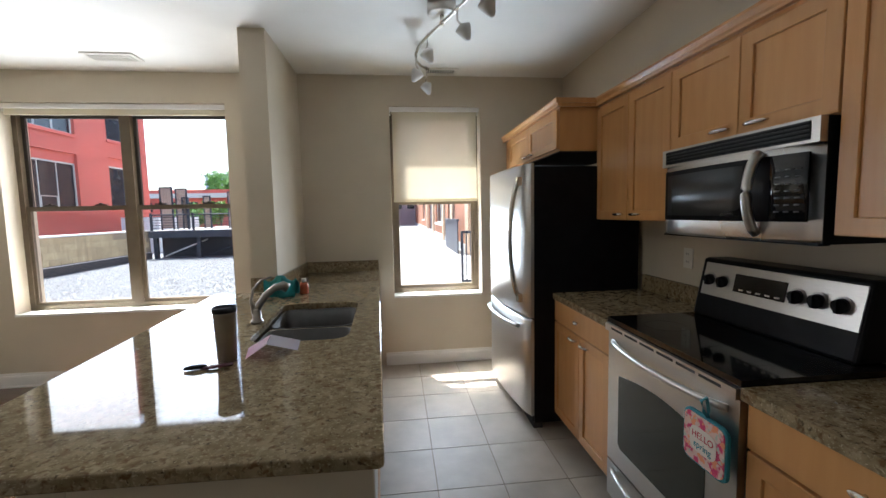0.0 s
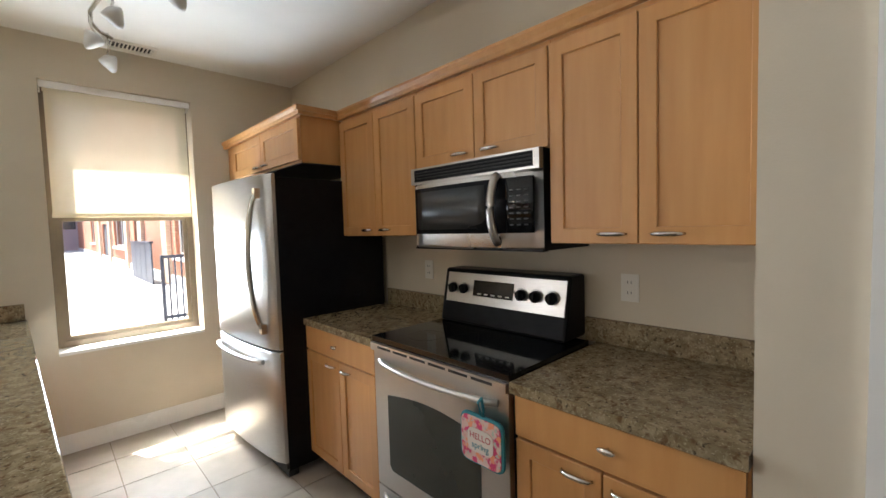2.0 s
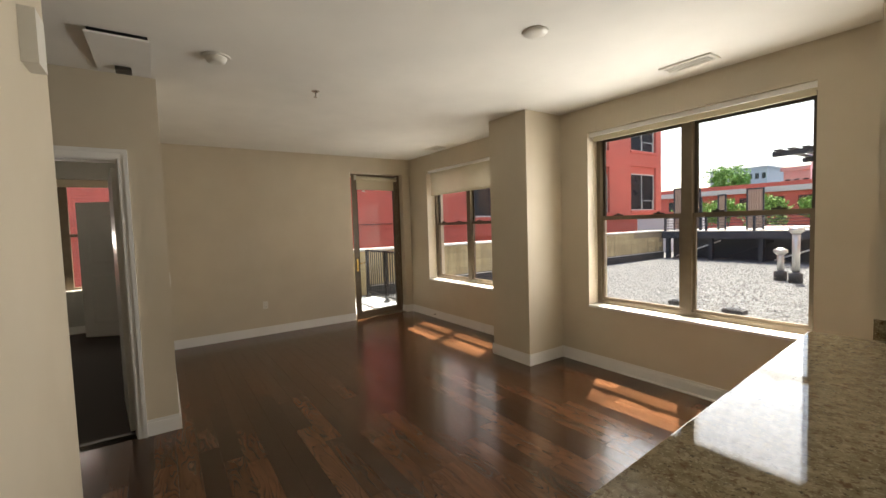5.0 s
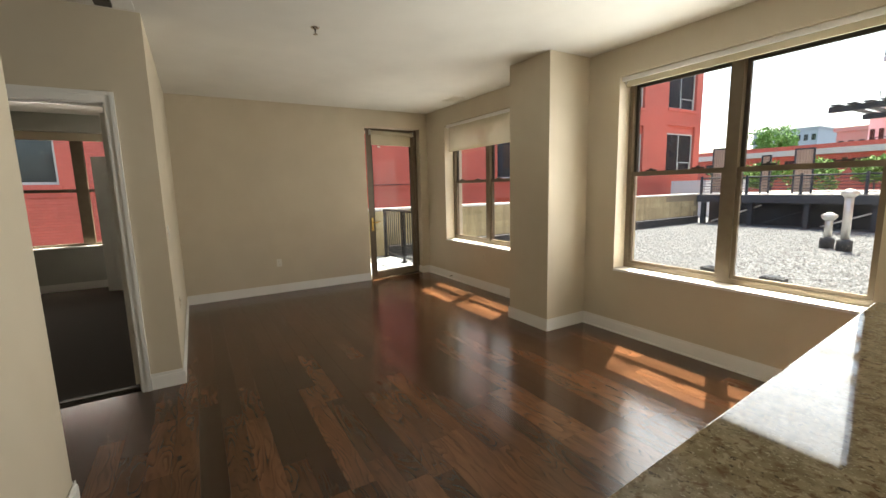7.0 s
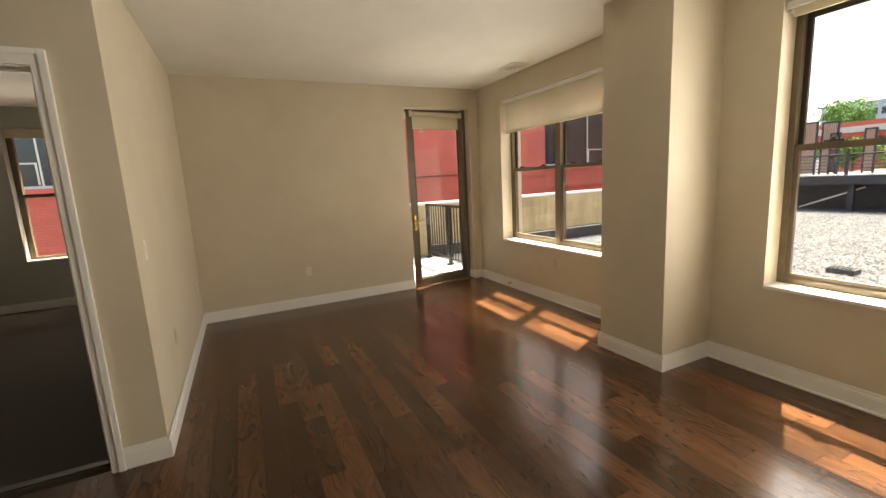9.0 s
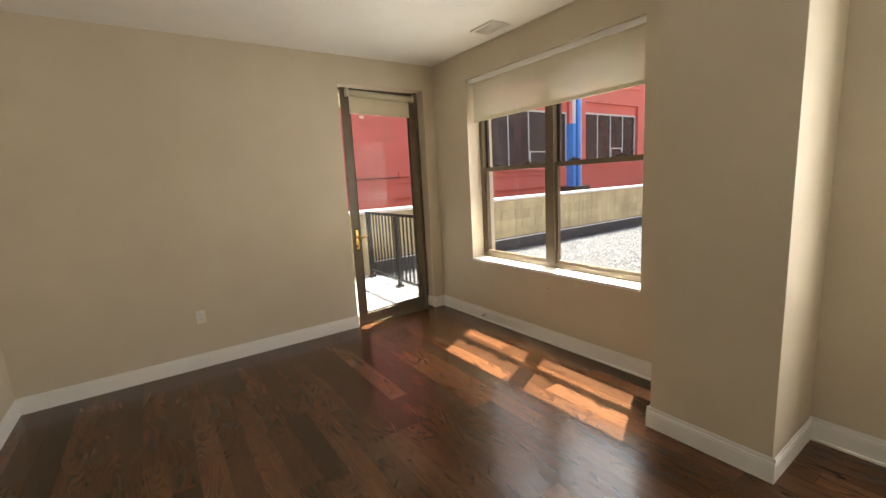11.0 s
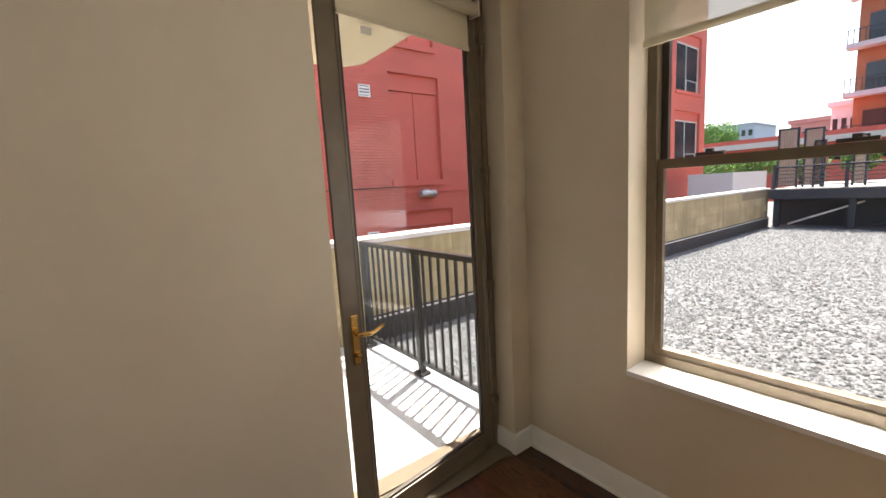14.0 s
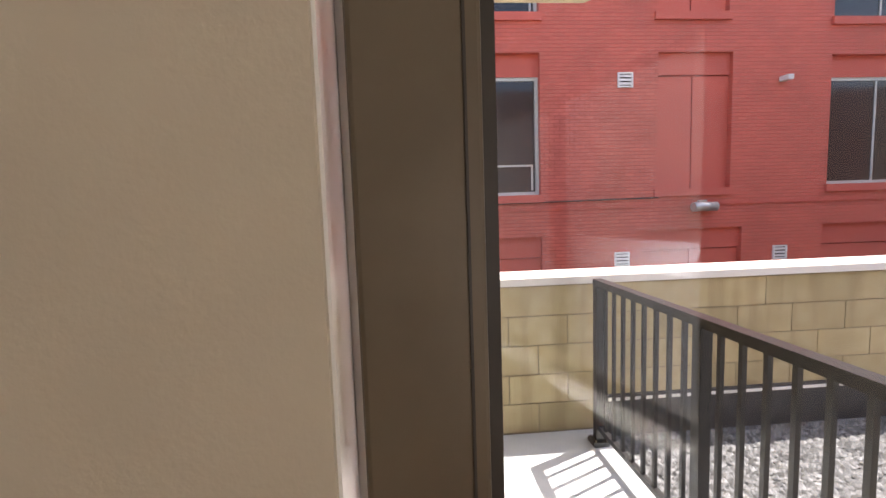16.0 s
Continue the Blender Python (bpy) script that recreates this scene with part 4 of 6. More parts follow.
def leaf(a, b, low_a, low_b):
    bm = bmesh.new()
    bm.faces.new([bm.verts.new(p) for p in (a, b, low_b, low_a)])
    bmesh.ops.solidify(bm, geom=bm.faces[:], thickness=0.0012)
    return bm


part("front_leaf", leaf((0.433, 2.235, TOP + 0.040), (0.41, 2.37, TOP + 0.040), (0.370, 2.19, TOP + 0.0012), (0.335, 2.33, TOP + 0.0012)), PINK, cd, "pink cover")
part("back_leaf", leaf((0.434, 2.235, TOP + 0.040), (0.411, 2.37, TOP + 0.040), (0.540, 2.265, TOP + 0.0012), (0.520, 2.40, TOP + 0.0012)), PAPER, cd, "white back")

# ---- pot holder on the oven handle ----
ph = thing("pot_holder", "floral pot holder hung on the oven handle", "pot holder", (1.868, 1.80, 0.64))
BIND = material("teal_binding", (0.03, 0.20, 0.24), 0.85, second=(0.05, 0.27, 0.32), scale=60, bump=0.4, bump_scale=300)


def flower_cloth(name):
    m = material(name, (0.70, 0.42, 0.34), 0.9, second=(0.72, 0.55, 0.50), scale=30, bump=0.5, bump_scale=250)
    n, l = m.node_tree.nodes, m.node_tree.links
    b = n["Principled BSDF"]
    colour = b.inputs["Base Color"].links[0].from_socket
    geo = n.new("ShaderNodeNewGeometry")
    for size, low, high, shade in ((26, 0.50, 0.56, (0.62, 0.05, 0.14)), (34, 0.56, 0.60, (0.80, 0.30, 0.16)), (48, 0.60, 0.64, (0.45, 0.50, 0.42))):
        g = n.new("ShaderNodeTexNoise")
        g.inputs["Scale"].default_value = size
        sft = n.new("ShaderNodeVectorMath")
        sft.inputs[1].default_value = (size, 0, size)
        l.new(geo.outputs["Position"], sft.inputs[0]), l.new(sft.outputs[0], g.inputs["Vector"])
        st = n.new("ShaderNodeMapRange")
        st.inputs["From Min"].default_value, st.inputs["From Max"].default_value = low, high
        l.new(g.outputs[0], st.inputs[0])
        mx = n.new("ShaderNodeMixRGB")
        mx.inputs[2].default_value = (*shade, 1)
        l.new(st.outputs[0], mx.inputs[0]), l.new(colour, mx.inputs[1])
        colour = mx.outputs[0]
    l.new(colour, b.inputs["Base Color"])
    return m


def plaque(y0, y1, z0, z1, x0, x1, r):
    lp = rounded(((y0, z0), (y1, z0), (y1, z1), (y0, z1)), r, 6)
    bm = bmesh.new()
    a, b = [bm.verts.new((x0, y, z)) for y, z in lp], [bm.verts.new((x1, y, z)) for y, z in lp]
    bm.faces.new(a), bm.faces.new(b[::-1])
    for i in range(len(lp)):
        j = (i + 1) % len(lp)
        bm.faces.new((a[i], b[i], b[j], a[j]))
    bmesh.ops.recalc_face_normals(bm, faces=bm.faces)
    return bm


part("binding", plaque(1.703, 1.892, 0.606, 0.780, 1.885, 1.899, 0.035), BIND, ph, "teal bound edge", 0.004)
part("front_cloth", plaque(1.711, 1.884, 0.614, 0.772, 1.882, 1.8846, 0.03), flower_cloth("floral_print"), ph, "pink floral print")
part("hanging_loop", tube([(1.89, 1.79, 0.780), (1.876, 1.79, 0.80), (1.866, 1.79, 0.836), (1.884, 1.79, 0.845), (1.893, 1.79, 0.80), (1.892, 1.79, 0.781)], 0.005, 8), BIND, ph, "teal loop")
part("label_patch", plaque(1.742, 1.854, 0.652, 0.734, 1.8805, 1.8818, 0.03), material("cream_patch", (0.70, 0.62, 0.54), 0.9, second=(0.74, 0.66, 0.58), scale=30), ph, "pale printed patch")
INK = material("red_ink", (0.45, 0.04, 0.06), 0.9, second=(0.5, 0.05, 0.07), scale=40)


def lettering(text, size, at, mat, parent):
    """Raised words facing -x."""
    cu = bpy.data.curves.new("words", "FONT")
    cu.body, cu.size, cu.extrude, cu.align_x = text, size, 0.0004, "CENTER"
    tmp = new("words", cu)
    me = bpy.data.meshes.new_from_object(tmp.evaluated_get(bpy.context.evaluated_depsgraph_get()))
    bpy.data.objects.remove(tmp)
    bm = bmesh.new()
    bm.from_mesh(me)
    bmesh.ops.transform(bm, matrix=Matrix.Translation(at) @ Matrix(((0, 0, -1, 0), (-1, 0, 0, 0), (0, 1, 0, 0), (0, 0, 0, 1))), verts=bm.verts)
    return part("lettering", bm, mat, parent, "printed words")


lettering("HELLO", 0.031, (1.880, 1.798, 0.697), INK, ph)
lettering("spring", 0.031, (1.880, 1.798, 0.666), BIND, ph)


# ---- balcony door ----
free, hinge = Vector((-6.086, 3.456, 0)), Vector((-6.205, 4.355, 0))
du = (hinge - free).normalized()
LEAF = Matrix(((du.x, -du.y, 0, free.x), (du.y, du.x, 0, free.y), (0, 0, 1, 0), (0, 0, 0, 1)))
LW = (hinge - free).length


def in_leaf(bm):
    bmesh.ops.transform(bm, matrix=LEAF, verts=bm.verts)
    return bm


dj = thing("door_1", "bronze-framed glazed balcony door standing slightly open", "door", (-6.2, 3.9, 0), kind="structure")
part("door_frame", boxes((-6.30, -6.205, 4.364, 4.398, 0, 2.43), (-6.38, -6.25, 3.456, 4.364, 2.405, 2.43), (-6.36, -6.28, 3.456, 4.364, -0.001, 0.018)), BRONZE, dj, bevel=0.003)
leaf_ob = part("door_leaf", in_leaf(boxes((0, 0.095, 0, 0.012, 0.012, 2.40), (0.018, 0.095, 0.012, 0.045, 0.012, 2.40), (LW - 0.078, LW, 0, 0.036, 0.012, 2.40), (0.095, LW - 0.078, 0, 0.036, 0.012, 0.115), (0.095, LW - 0.078, 0, 0.036, 2.30, 2.40))), BRONZE, dj, bevel=0.004)
part("glazing_bead", in_leaf(boxes((0.095, 0.107, 0.008, 0.037, 0.115, 2.30), (LW - 0.088, LW - 0.078, 0.008, 0.030, 0.115, 2.30), (0.107, LW - 0.088, 0.008, 0.030, 0.115, 0.127), (0.107, LW - 0.088, 0.008, 0.030, 2.288, 2.30))), DARK_FRAME, leaf_ob, "dark glazing bead")
pane = part("pane", in_leaf(boxes((0.104, LW - 0.085, 0.018, 0.023, 0.124, 2.291))), PANE, leaf_ob, "clear glass pane")
pane.visible_shadow = False
part("stile_groove", in_leaf(boxes((0.080, 0.0822, -0.0012, 0.0004, 0.02, 2.39))), DARK_FRAME, leaf_ob, "thin dark groove")
hp = part("handle_plate", in_leaf(boxes((0.033, 0.067, -0.008, 0.0, 0.80, 1.01))), BRASS, leaf_ob, "brass backplate", 0.004)
part("lever", in_leaf(tube([(0.05, -0.006, 0.935), (0.05, -0.045, 0.935), (0.065, -0.052, 0.935), (0.10, -0.052, 0.93), (0.135, -0.05, 0.94), (0.165, -0.05, 0.95)], [0.011, 0.010, 0.010, 0.009, 0.008, 0.007], 12)), BRASS, leaf_ob, "polished brass lever")
part("thumb_turn", in_leaf(tube([(0.05, -0.006, 0.845), (0.05, -0.03, 0.845), (0.05, -0.034, 0.845)], [0.013, 0.010, 0.007], 12)), BRASS, leaf_ob, "brass thumb turn")
for z in (0.28, 0.94, 1.55, 2.20):
    bm = bmesh.new()
    rod(bm, (LW + 0.004, -0.014, z - 0.055), (LW + 0.004, -0.014, z + 0.004), 0.013, 14)
    rod(bm, (LW + 0.004, -0.014, z - 0.066), (LW + 0.004, -0.014, z - 0.055), 0.007, 10)
    box(bm, LW - 0.020, LW + 0.020, -0.030, -0.0008, z + 0.006, z + 0.046)
    box(bm, LW - 0.030, LW + 0.006, -0.004, -0.0006, z - 0.055, z + 0.004)
    part("hinge", in_leaf(bm), BRONZE, dj, "bronze hinge")
bm = bmesh.new()
bead = ((1, 0, 0), (0, 1, 0), (-1, 0, 0), (0, -1, 0), (0, 0, 1), (0, 0, -1))
for u, sway in ((LW - 0.046, 0.004), (LW - 0.022, -0.003)):
    z = 0.42
    while z < 2.34:
        cu_ = u + sway * math.sin((z - 0.42) * 1.6)
        v = [bm.verts.new((cu_ + 0.0034 * a, -0.010 + 0.0034 * b, z + 0.0034 * c)) for a, b, c in bead]
        for a, b, c in ((0, 1, 4), (1, 2, 4), (2, 3, 4), (3, 0, 4), (1, 0, 5), (2, 1, 5), (3, 2, 5), (0, 3, 5)):
            bm.faces.new((v[a], v[b], v[c]))
        z += 0.0078
part("bead_chain", in_leaf(bm), NICKEL, dj, "hanging metal bead chain")
ds = thing("roller_shade", "cream roller shade rolled up on the balcony door", "window shade", (-6.15, 3.9, 2.3))
bm = bmesh.new()
rod(bm, (0.07, -0.035, 2.345), (LW - 0.06, -0.035, 2.345), 0.030, 18)
part("roller", in_leaf(bm), SHADE, ds, "rolled cream cloth")
part("cloth", in_leaf(boxes((0.085, LW - 0.085, -0.012, -0.010, 2.165, 2.345))), SHADE, ds)
part("hem_bar", in_leaf(boxes((0.083, LW - 0.083, -0.018, -0.005, 2.155, 2.175))), SHADE, ds, "cloth-covered hem bar", 0.004)
for u in (0.055, LW - 0.055):
    part("bracket", in_leaf(boxes((u - 0.006, u + 0.006, -0.065, -0.001, 2.31, 2.385))), PLASTIC, ds, "white bracket", 0.003)
part("warning_sticker", in_leaf(boxes((0.21, 0.26, 0.0165, 0.0175, 2.12, 2.15))), PLASTIC, leaf_ob, "small white sticker")
part("jamb_liner", boxes((-6.34, -6.088, 3.4352, 3.4380, 0.0, 2.43)), TRIM, dj, "white painted jamb")
part("door_stop", boxes((-6.22, -6.165, 3.4385, 3.446, 0.009, 2.40)), TRIM, dj, "white door stop", 0.003)
part("threshold", boxes((-6.40, -6.09, 3.439, 4.398, -0.001, 0.008)), BRONZE, dj)

# ---- bedroom ----
bw = thing("window_4", "bedroom window with bronze frame seen through the doorway", "window", (BED_WEST - 0.15, -0.3, 0.66), kind="structure")
X = BED_WEST - 0.2
part("window_frame", boxes((X, X + 0.07, -1.29, -1.23, 0.66, 2.43), (X, X + 0.07, 0.44, 0.5, 0.66, 2.43), (X, X + 0.07, -1.23, 0.44, 0.66, 0.72), (X, X + 0.07, -1.23, 0.44, 2.38, 2.43),
                           (X, X + 0.07, -0.495, -0.345, 0.72, 2.38), (X, X + 0.07, -1.23, -0.495, 1.52, 1.57), (X, X + 0.07, -0.345, 0.44, 1.52, 1.57)), BRONZE, bw, bevel=0.004)
for y0, y1 in ((-1.23, -0.495), (-0.345, 0.44)):
    for z0, z1 in ((0.72, 1.52), (1.57, 2.38)):
        p = part("pane", boxes((X + 0.03, X + 0.034, y0 - 0.004, y1 + 0.004, z0 - 0.004, z1 + 0.004)), PANE, bw, "clear glass pane")
        p.visible_shadow = False
part("window_sill", boxes((X + 0.07, BED_WEST + 0.015, -1.288, 0.498, 0.661, 0.682)), SILL, bw, "white painted sill board", 0.004)
bs = thing("roller_shade", "cream roller shade rolled up over the bedroom window", "window shade", (BED_WEST, -0.3, 2.4))
part("cloth", boxes((BED_WEST - 0.06, BED_WEST - 0.056, -1.27, 0.48, 2.315, 2.42)), SHADE, bs)
part("hem_bar", boxes((BED_WEST - 0.066, BED_WEST - 0.05, -1.27, 0.48, 2.30, 2.32)), SHADE, bs, "cloth-covered hem bar", 0.004)

dt = thing("door_2", "white moulded two-panel bedroom door standing open", "door", (-3.56, 0.55, 0), kind="structure")
C = -3.437
part("casing", boxes((C, C + 0.018, 0.603, 0.662, 0, 2.148), (C, C + 0.018, -0.338, -0.263, 0, 2.148), (C, C + 0.018, -0.263, 0.603, 2.078, 2.148)), TRIM, dt, "white door casing", 0.006)
part("casing_step", boxes((C + 0.018, C + 0.026, 0.636, 0.662, 0, 2.148), (C + 0.018, C + 0.026, -0.338, -0.31, 0, 2.148), (C + 0.018, C + 0.026, -0.31, 0.636, 2.122, 2.148)), TRIM, dt, "", 0.004)
part("jamb", boxes((-3.562, C + 0.001, 0.595, 0.6105, 0, 2.085), (-3.562, C + 0.001, -0.2705, -0.255, 0, 2.085), (-3.562, C + 0.001, -0.255, 0.595, 2.070, 2.0855)), TRIM, dt, "white door jamb", 0.002)
part("door_stop", boxes((-3.525, -3.49, 0.585, 0.5945, 0, 2.0695), (-3.525, -3.49, -0.2545, -0.245, 0, 2.0695), (-3.525, -3.49, -0.245, 0.585, 2.060, 2.0695)), TRIM, dt, "white door stop strip", 0.002)
# leaf, swung into the bedroom against its north wall
hx, hy = -3.575, 0.585
dv = Vector((-1, -0.10, 0)).normalized()
DL = Matrix(((dv.x, dv.y, 0, hx), (dv.y, -dv.x, 0, hy), (0, 0, 1, 0), (0, 0, 0, 1)))


def arch_panel(u0, u1, z0, z1, rise):
    n = 10
    pts = [(u0, z0), (u1, z0)] + [(u1 - (u1 - u0) * i / n, z1 + rise * math.sin(math.pi * i / n)) for i in range(n + 1)]
    bm = bmesh.new()
    k = 0.82
    cu, cz = (u0 + u1) / 2, (z0 + z1) / 2
    a = [bm.verts.new((u, 0.0, z)) for u, z in pts]
    b = [bm.verts.new((cu + (u - cu) * k, 0.010, cz + (z - cz) * 0.92)) for u, z in pts]
    for i in range(len(pts)):
        j = (i + 1) % len(pts)
        bm.faces.new((a[i], a[j], b[j], b[i]))
    bm.faces.new(b)
    bmesh.ops.recalc_face_normals(bm, faces=bm.faces)
    return bm


bm = boxes((0.0, 0.80, -0.035, 0.0, 0.015, 2.03))
bmesh.ops.transform(bm, matrix=DL, verts=bm.verts)
lf = part("door_leaf", bm, TRIM, dt, bevel=0.003)
for z0, z1, rise in ((0.22, 0.95, 0.0), (1.12, 1.78, 0.07)):
    bm = arch_panel(0.13, 0.67, z0, z1, rise)
    bmesh.ops.transform(bm, matrix=DL, verts=bm.verts)
    part("raised_panel", bm, TRIM, lf)
bm = bmesh.new()
rod(bm, (0.74, 0.0, 0.97), (0.74, 0.05, 0.97), 0.012)
bmesh.ops.create_uvsphere(bm, u_segments=16, v_segments=10, radius=0.028, matrix=Matrix.Translation((0.74, 0.065, 0.97)))
bmesh.ops.transform(bm, matrix=DL, verts=bm.verts)
part("door_knob", bm, NICKEL, lf, "satin nickel knob")
for z in (0.25, 1.05, 1.85):
    part("hinge", boxes((-3.559, -3.527, 0.588, 0.5948, z - 0.045, z + 0.045)), NICKEL, dt, "nickel butt hinge")

# a second panelled door standing open inside the bedroom
dv = Vector((-0.45, -0.89, 0)).normalized()
DL = Matrix(((dv.x, dv.y, 0, -7.42), (dv.y, -dv.x, 0, 0.55), (0, 0, 1, 0), (0, 0, 0, 1)))
d3 = thing("door_3", "white moulded two-panel closet door standing open in the bedroom", "door", (-7.42, 0.55, 0), kind="structure")
bm = boxes((0.0, 0.80, -0.035, 0.0, 0.015, 2.03))
bmesh.ops.transform(bm, matrix=DL, verts=bm.verts)
lf = part("door_leaf", bm, TRIM, d3, bevel=0.003)
for off, flip in ((0.0, 1), (-0.035, -1)):
    for z0, z1, rise in ((0.22, 0.95, 0.0), (1.12, 1.78, 0.07)):
        bm = arch_panel(0.13, 0.67, z0, z1, rise)
        for v in bm.verts:
            v.co.y = off + flip * v.co.y
        bmesh.ops.transform(bm, matrix=DL, verts=bm.verts)
        part("raised_panel", bm, TRIM, lf)

# ---- ceiling fittings ----
def ceiling_vent(cx, cy, w, d, label):
    v = thing("ceiling_vent", label, "vent", (cx, cy, CEILING), group="ceiling vents")
    z = CEILING
    part("frame", boxes((cx - w / 2, cx + w / 2, cy - d / 2, cy - d / 2 + 0.022, z - 0.012, z - 0.0005), (cx - w / 2, cx + w / 2, cy + d / 2 - 0.022, cy + d / 2, z - 0.012, z - 0.0005),
                        (cx - w / 2, cx - w / 2 + 0.022, cy - d / 2 + 0.022, cy + d / 2 - 0.022, z - 0.012, z - 0.0005), (cx + w / 2 - 0.022, cx + w / 2, cy - d / 2 + 0.022, cy + d / 2 - 0.022, z - 0.012, z - 0.0005)), PLASTIC, v, "white metal frame", 0.003)
    # the duct's darkness is a near-black sheet on the closed ceiling
    part("backing", boxes((cx - w / 2 + 0.02, cx + w / 2 - 0.02, cy - d / 2 + 0.02, cy + d / 2 - 0.02, z - 0.003, z - 0.0008)), DARK_AND_UNLIT, v, "dark sheet standing for the unlit duct")
    n = int((w - 0.05) / 0.02)
    for i in range(n):
        x = cx - w / 2 + 0.03 + i * (w - 0.06) / (n - 1)
        part("slat", boxes((x - 0.004, x + 0.003, cy - d / 2 + 0.022, cy + d / 2 - 0.022, z - 0.011, z - 0.003)), PLASTIC, v)


ceiling_vent(-1.20, 4.20, 0.37, 0.17, "white slatted ceiling vent above the wide window")
ceiling_vent(-4.89, 4.33, 0.28, 0.20, "white slatted ceiling vent near the balcony door")
ceiling_vent(1.36, 4.40, 0.30, 0.15, "white slatted ceiling vent in the kitchen")
sd = thing("smoke_detector", "round white smoke detector on the ceiling", "smoke detector", (-2.77, 1.2, CEILING))
part("body", turned([(0.035, -0.042), (0.055, -0.036), (0.062, -0.018), (0.066, -0.016), (0.068, -0.0005)], 28, (-2.77, 1.2, CEILING)), PLASTIC, sd)
part("plate", turned([(0.085, -0.008), (0.088, -0.0004)], 28, (-2.77, 1.2, CEILING)), PLASTIC, sd)
cl = thing("ceiling_speaker", "round white flush ceiling cover", "ceiling cover", (-1.43, 2.79, CEILING))
part("cover", turned([(0.02, -0.022), (0.06, -0.02), (0.075, -0.010), (0.08, -0.0005)], 32, (-1.43, 2.79, CEILING)), PLASTIC, cl)
sp = thing("sprinkler", "small chrome ceiling sprinkler head", "sprinkler", (-3.15, 1.98, CEILING))
part("escutcheon", turned([(0.012, -0.012), (0.03, -0.006), (0.034, -0.0005)], 20, (-3.15, 1.98, CEILING)), NICKEL, sp)
part("head", turned([(0.016, -0.052), (0.016, -0.048), (0.005, -0.047), (0.007, -0.012)], 14, (-3.15, 1.98, CEILING)), NICKEL, sp)
ac = thing("access_panel", "white ceiling access panel above the bedroom doorway", "access panel", (-2.95, 0.68, CEILING))
bm = boxes((-3.36, -2.65, 0.54, 0.842, CEILING - 0.014, CEILING - 0.002))
for v in bm.verts:
    if v.co.x > -3.0:
        v.co.z -= 0.018
part("panel", bm, TRIM, ac, "white hatch hanging slightly open", bevel=0.003)
# gap shadow over the hanging hatch, painted as a flat dark sheet
part("hatch_opening", boxes((-3.34, -2.655, 0.55, 0.832, CEILING - 0.0016, CEILING - 0.0005)), DARK_AND_UNLIT, ac, "dark sheet painting the shadow in the hatch gap")
part("latch", boxes((-3.30, -3.20, 0.64, 0.73, CEILING - 0.040, CEILING - 0.014)), DARK_FRAME, ac, "dark latch", 0.003)
ch = thing("door_chime", "white wall-mounted door chime box", "door chime", (-1.80, 0.445, 2.15))
part("cover", boxes((-1.87, -1.73, 0.4455, 0.495, 2.17, 2.37)), PLASTIC, ch, bevel=0.012, segments=3)

# ---- track light ----
FROST = material("frosted_glass", (0.62, 0.61, 0.58), 0.45, second=(0.68, 0.67, 0.64), scale=20)
tl = thing("track_light", "curved nickel track light with frosted cone spots", "ceiling light", (1.24, 3.2, CEILING))
path = [(1.56, 2.42, 2.565), (1.47, 2.60, 2.565), (1.38, 2.80, 2.565), (1.305, 3.02, 2.565), (1.24, 3.20, 2.565), (1.175, 3.36, 2.565), (1.125, 3.52, 2.565), (1.105, 3.68, 2.565), (1.115, 3.82, 2.565), (1.16, 3.93, 2.565), (1.22, 3.99, 2.565)]
part("rail", tube(path, 0.010, 10), NICKEL, tl, "bent nickel rail")
can = part("canopy", turned([(0.082, -0.075), (0.086, -0.070), (0.086, -0.0005)], 32, (1.24, 3.20, CEILING)), STEEL_H, tl, "round nickel canopy")
# bottom face of the canopy, the light on it put in as cream colour
part("canopy_plate", turned([(0.078, -0.078), (0.080, -0.0752)], 32, (1.24, 3.20, CEILING)), PLASTIC, can, "canopy underside coloured cream as lit")
bm = bmesh.new()
rod(bm, (1.24, 3.20, 2.55), (1.24, 3.20, CEILING - 0.07), 0.012)
part("stem", bm, NICKEL, tl)
for rx, ry, sx, sy, sz in ((1.42, 2.70, 1.385, 2.66, 2.44), (1.305, 3.02, 1.325, 2.985, 2.46), (1.165, 3.39, 1.15, 3.36, 2.465), (1.105, 3.70, 1.125, 3.69, 2.45), (1.20, 3.97, 1.19, 3.985, 2.45)):
    top, knee, end = Vector((rx, ry, 2.58)), Vector((rx, ry, sz + 0.045)), Vector((sx, sy, sz))
    arm = part("spot_arm", tube([top, knee, end], 0.006, 8), NICKEL, tl, "nickel swivel arm")
    aim = Vector((0.05 if sy < 3.6 else (-0.06 if sy < 3.9 else 0.04), 0.02, -0.09)).normalized()
    q = Vector((0, 0, -1)).rotation_difference(aim).to_matrix().to_4x4()
    cone = turned([(0.010, 0.010), (0.042, -0.004), (0.046, -0.012), (0.040, -0.030), (0.020, -0.072), (0.008, -0.085)], 24)
    bmesh.ops.transform(cone, matrix=Matrix.Translation(end) @ q, verts=cone.verts)
    part("spot_shade", cone, FROST, arm, "frosted glass cone")


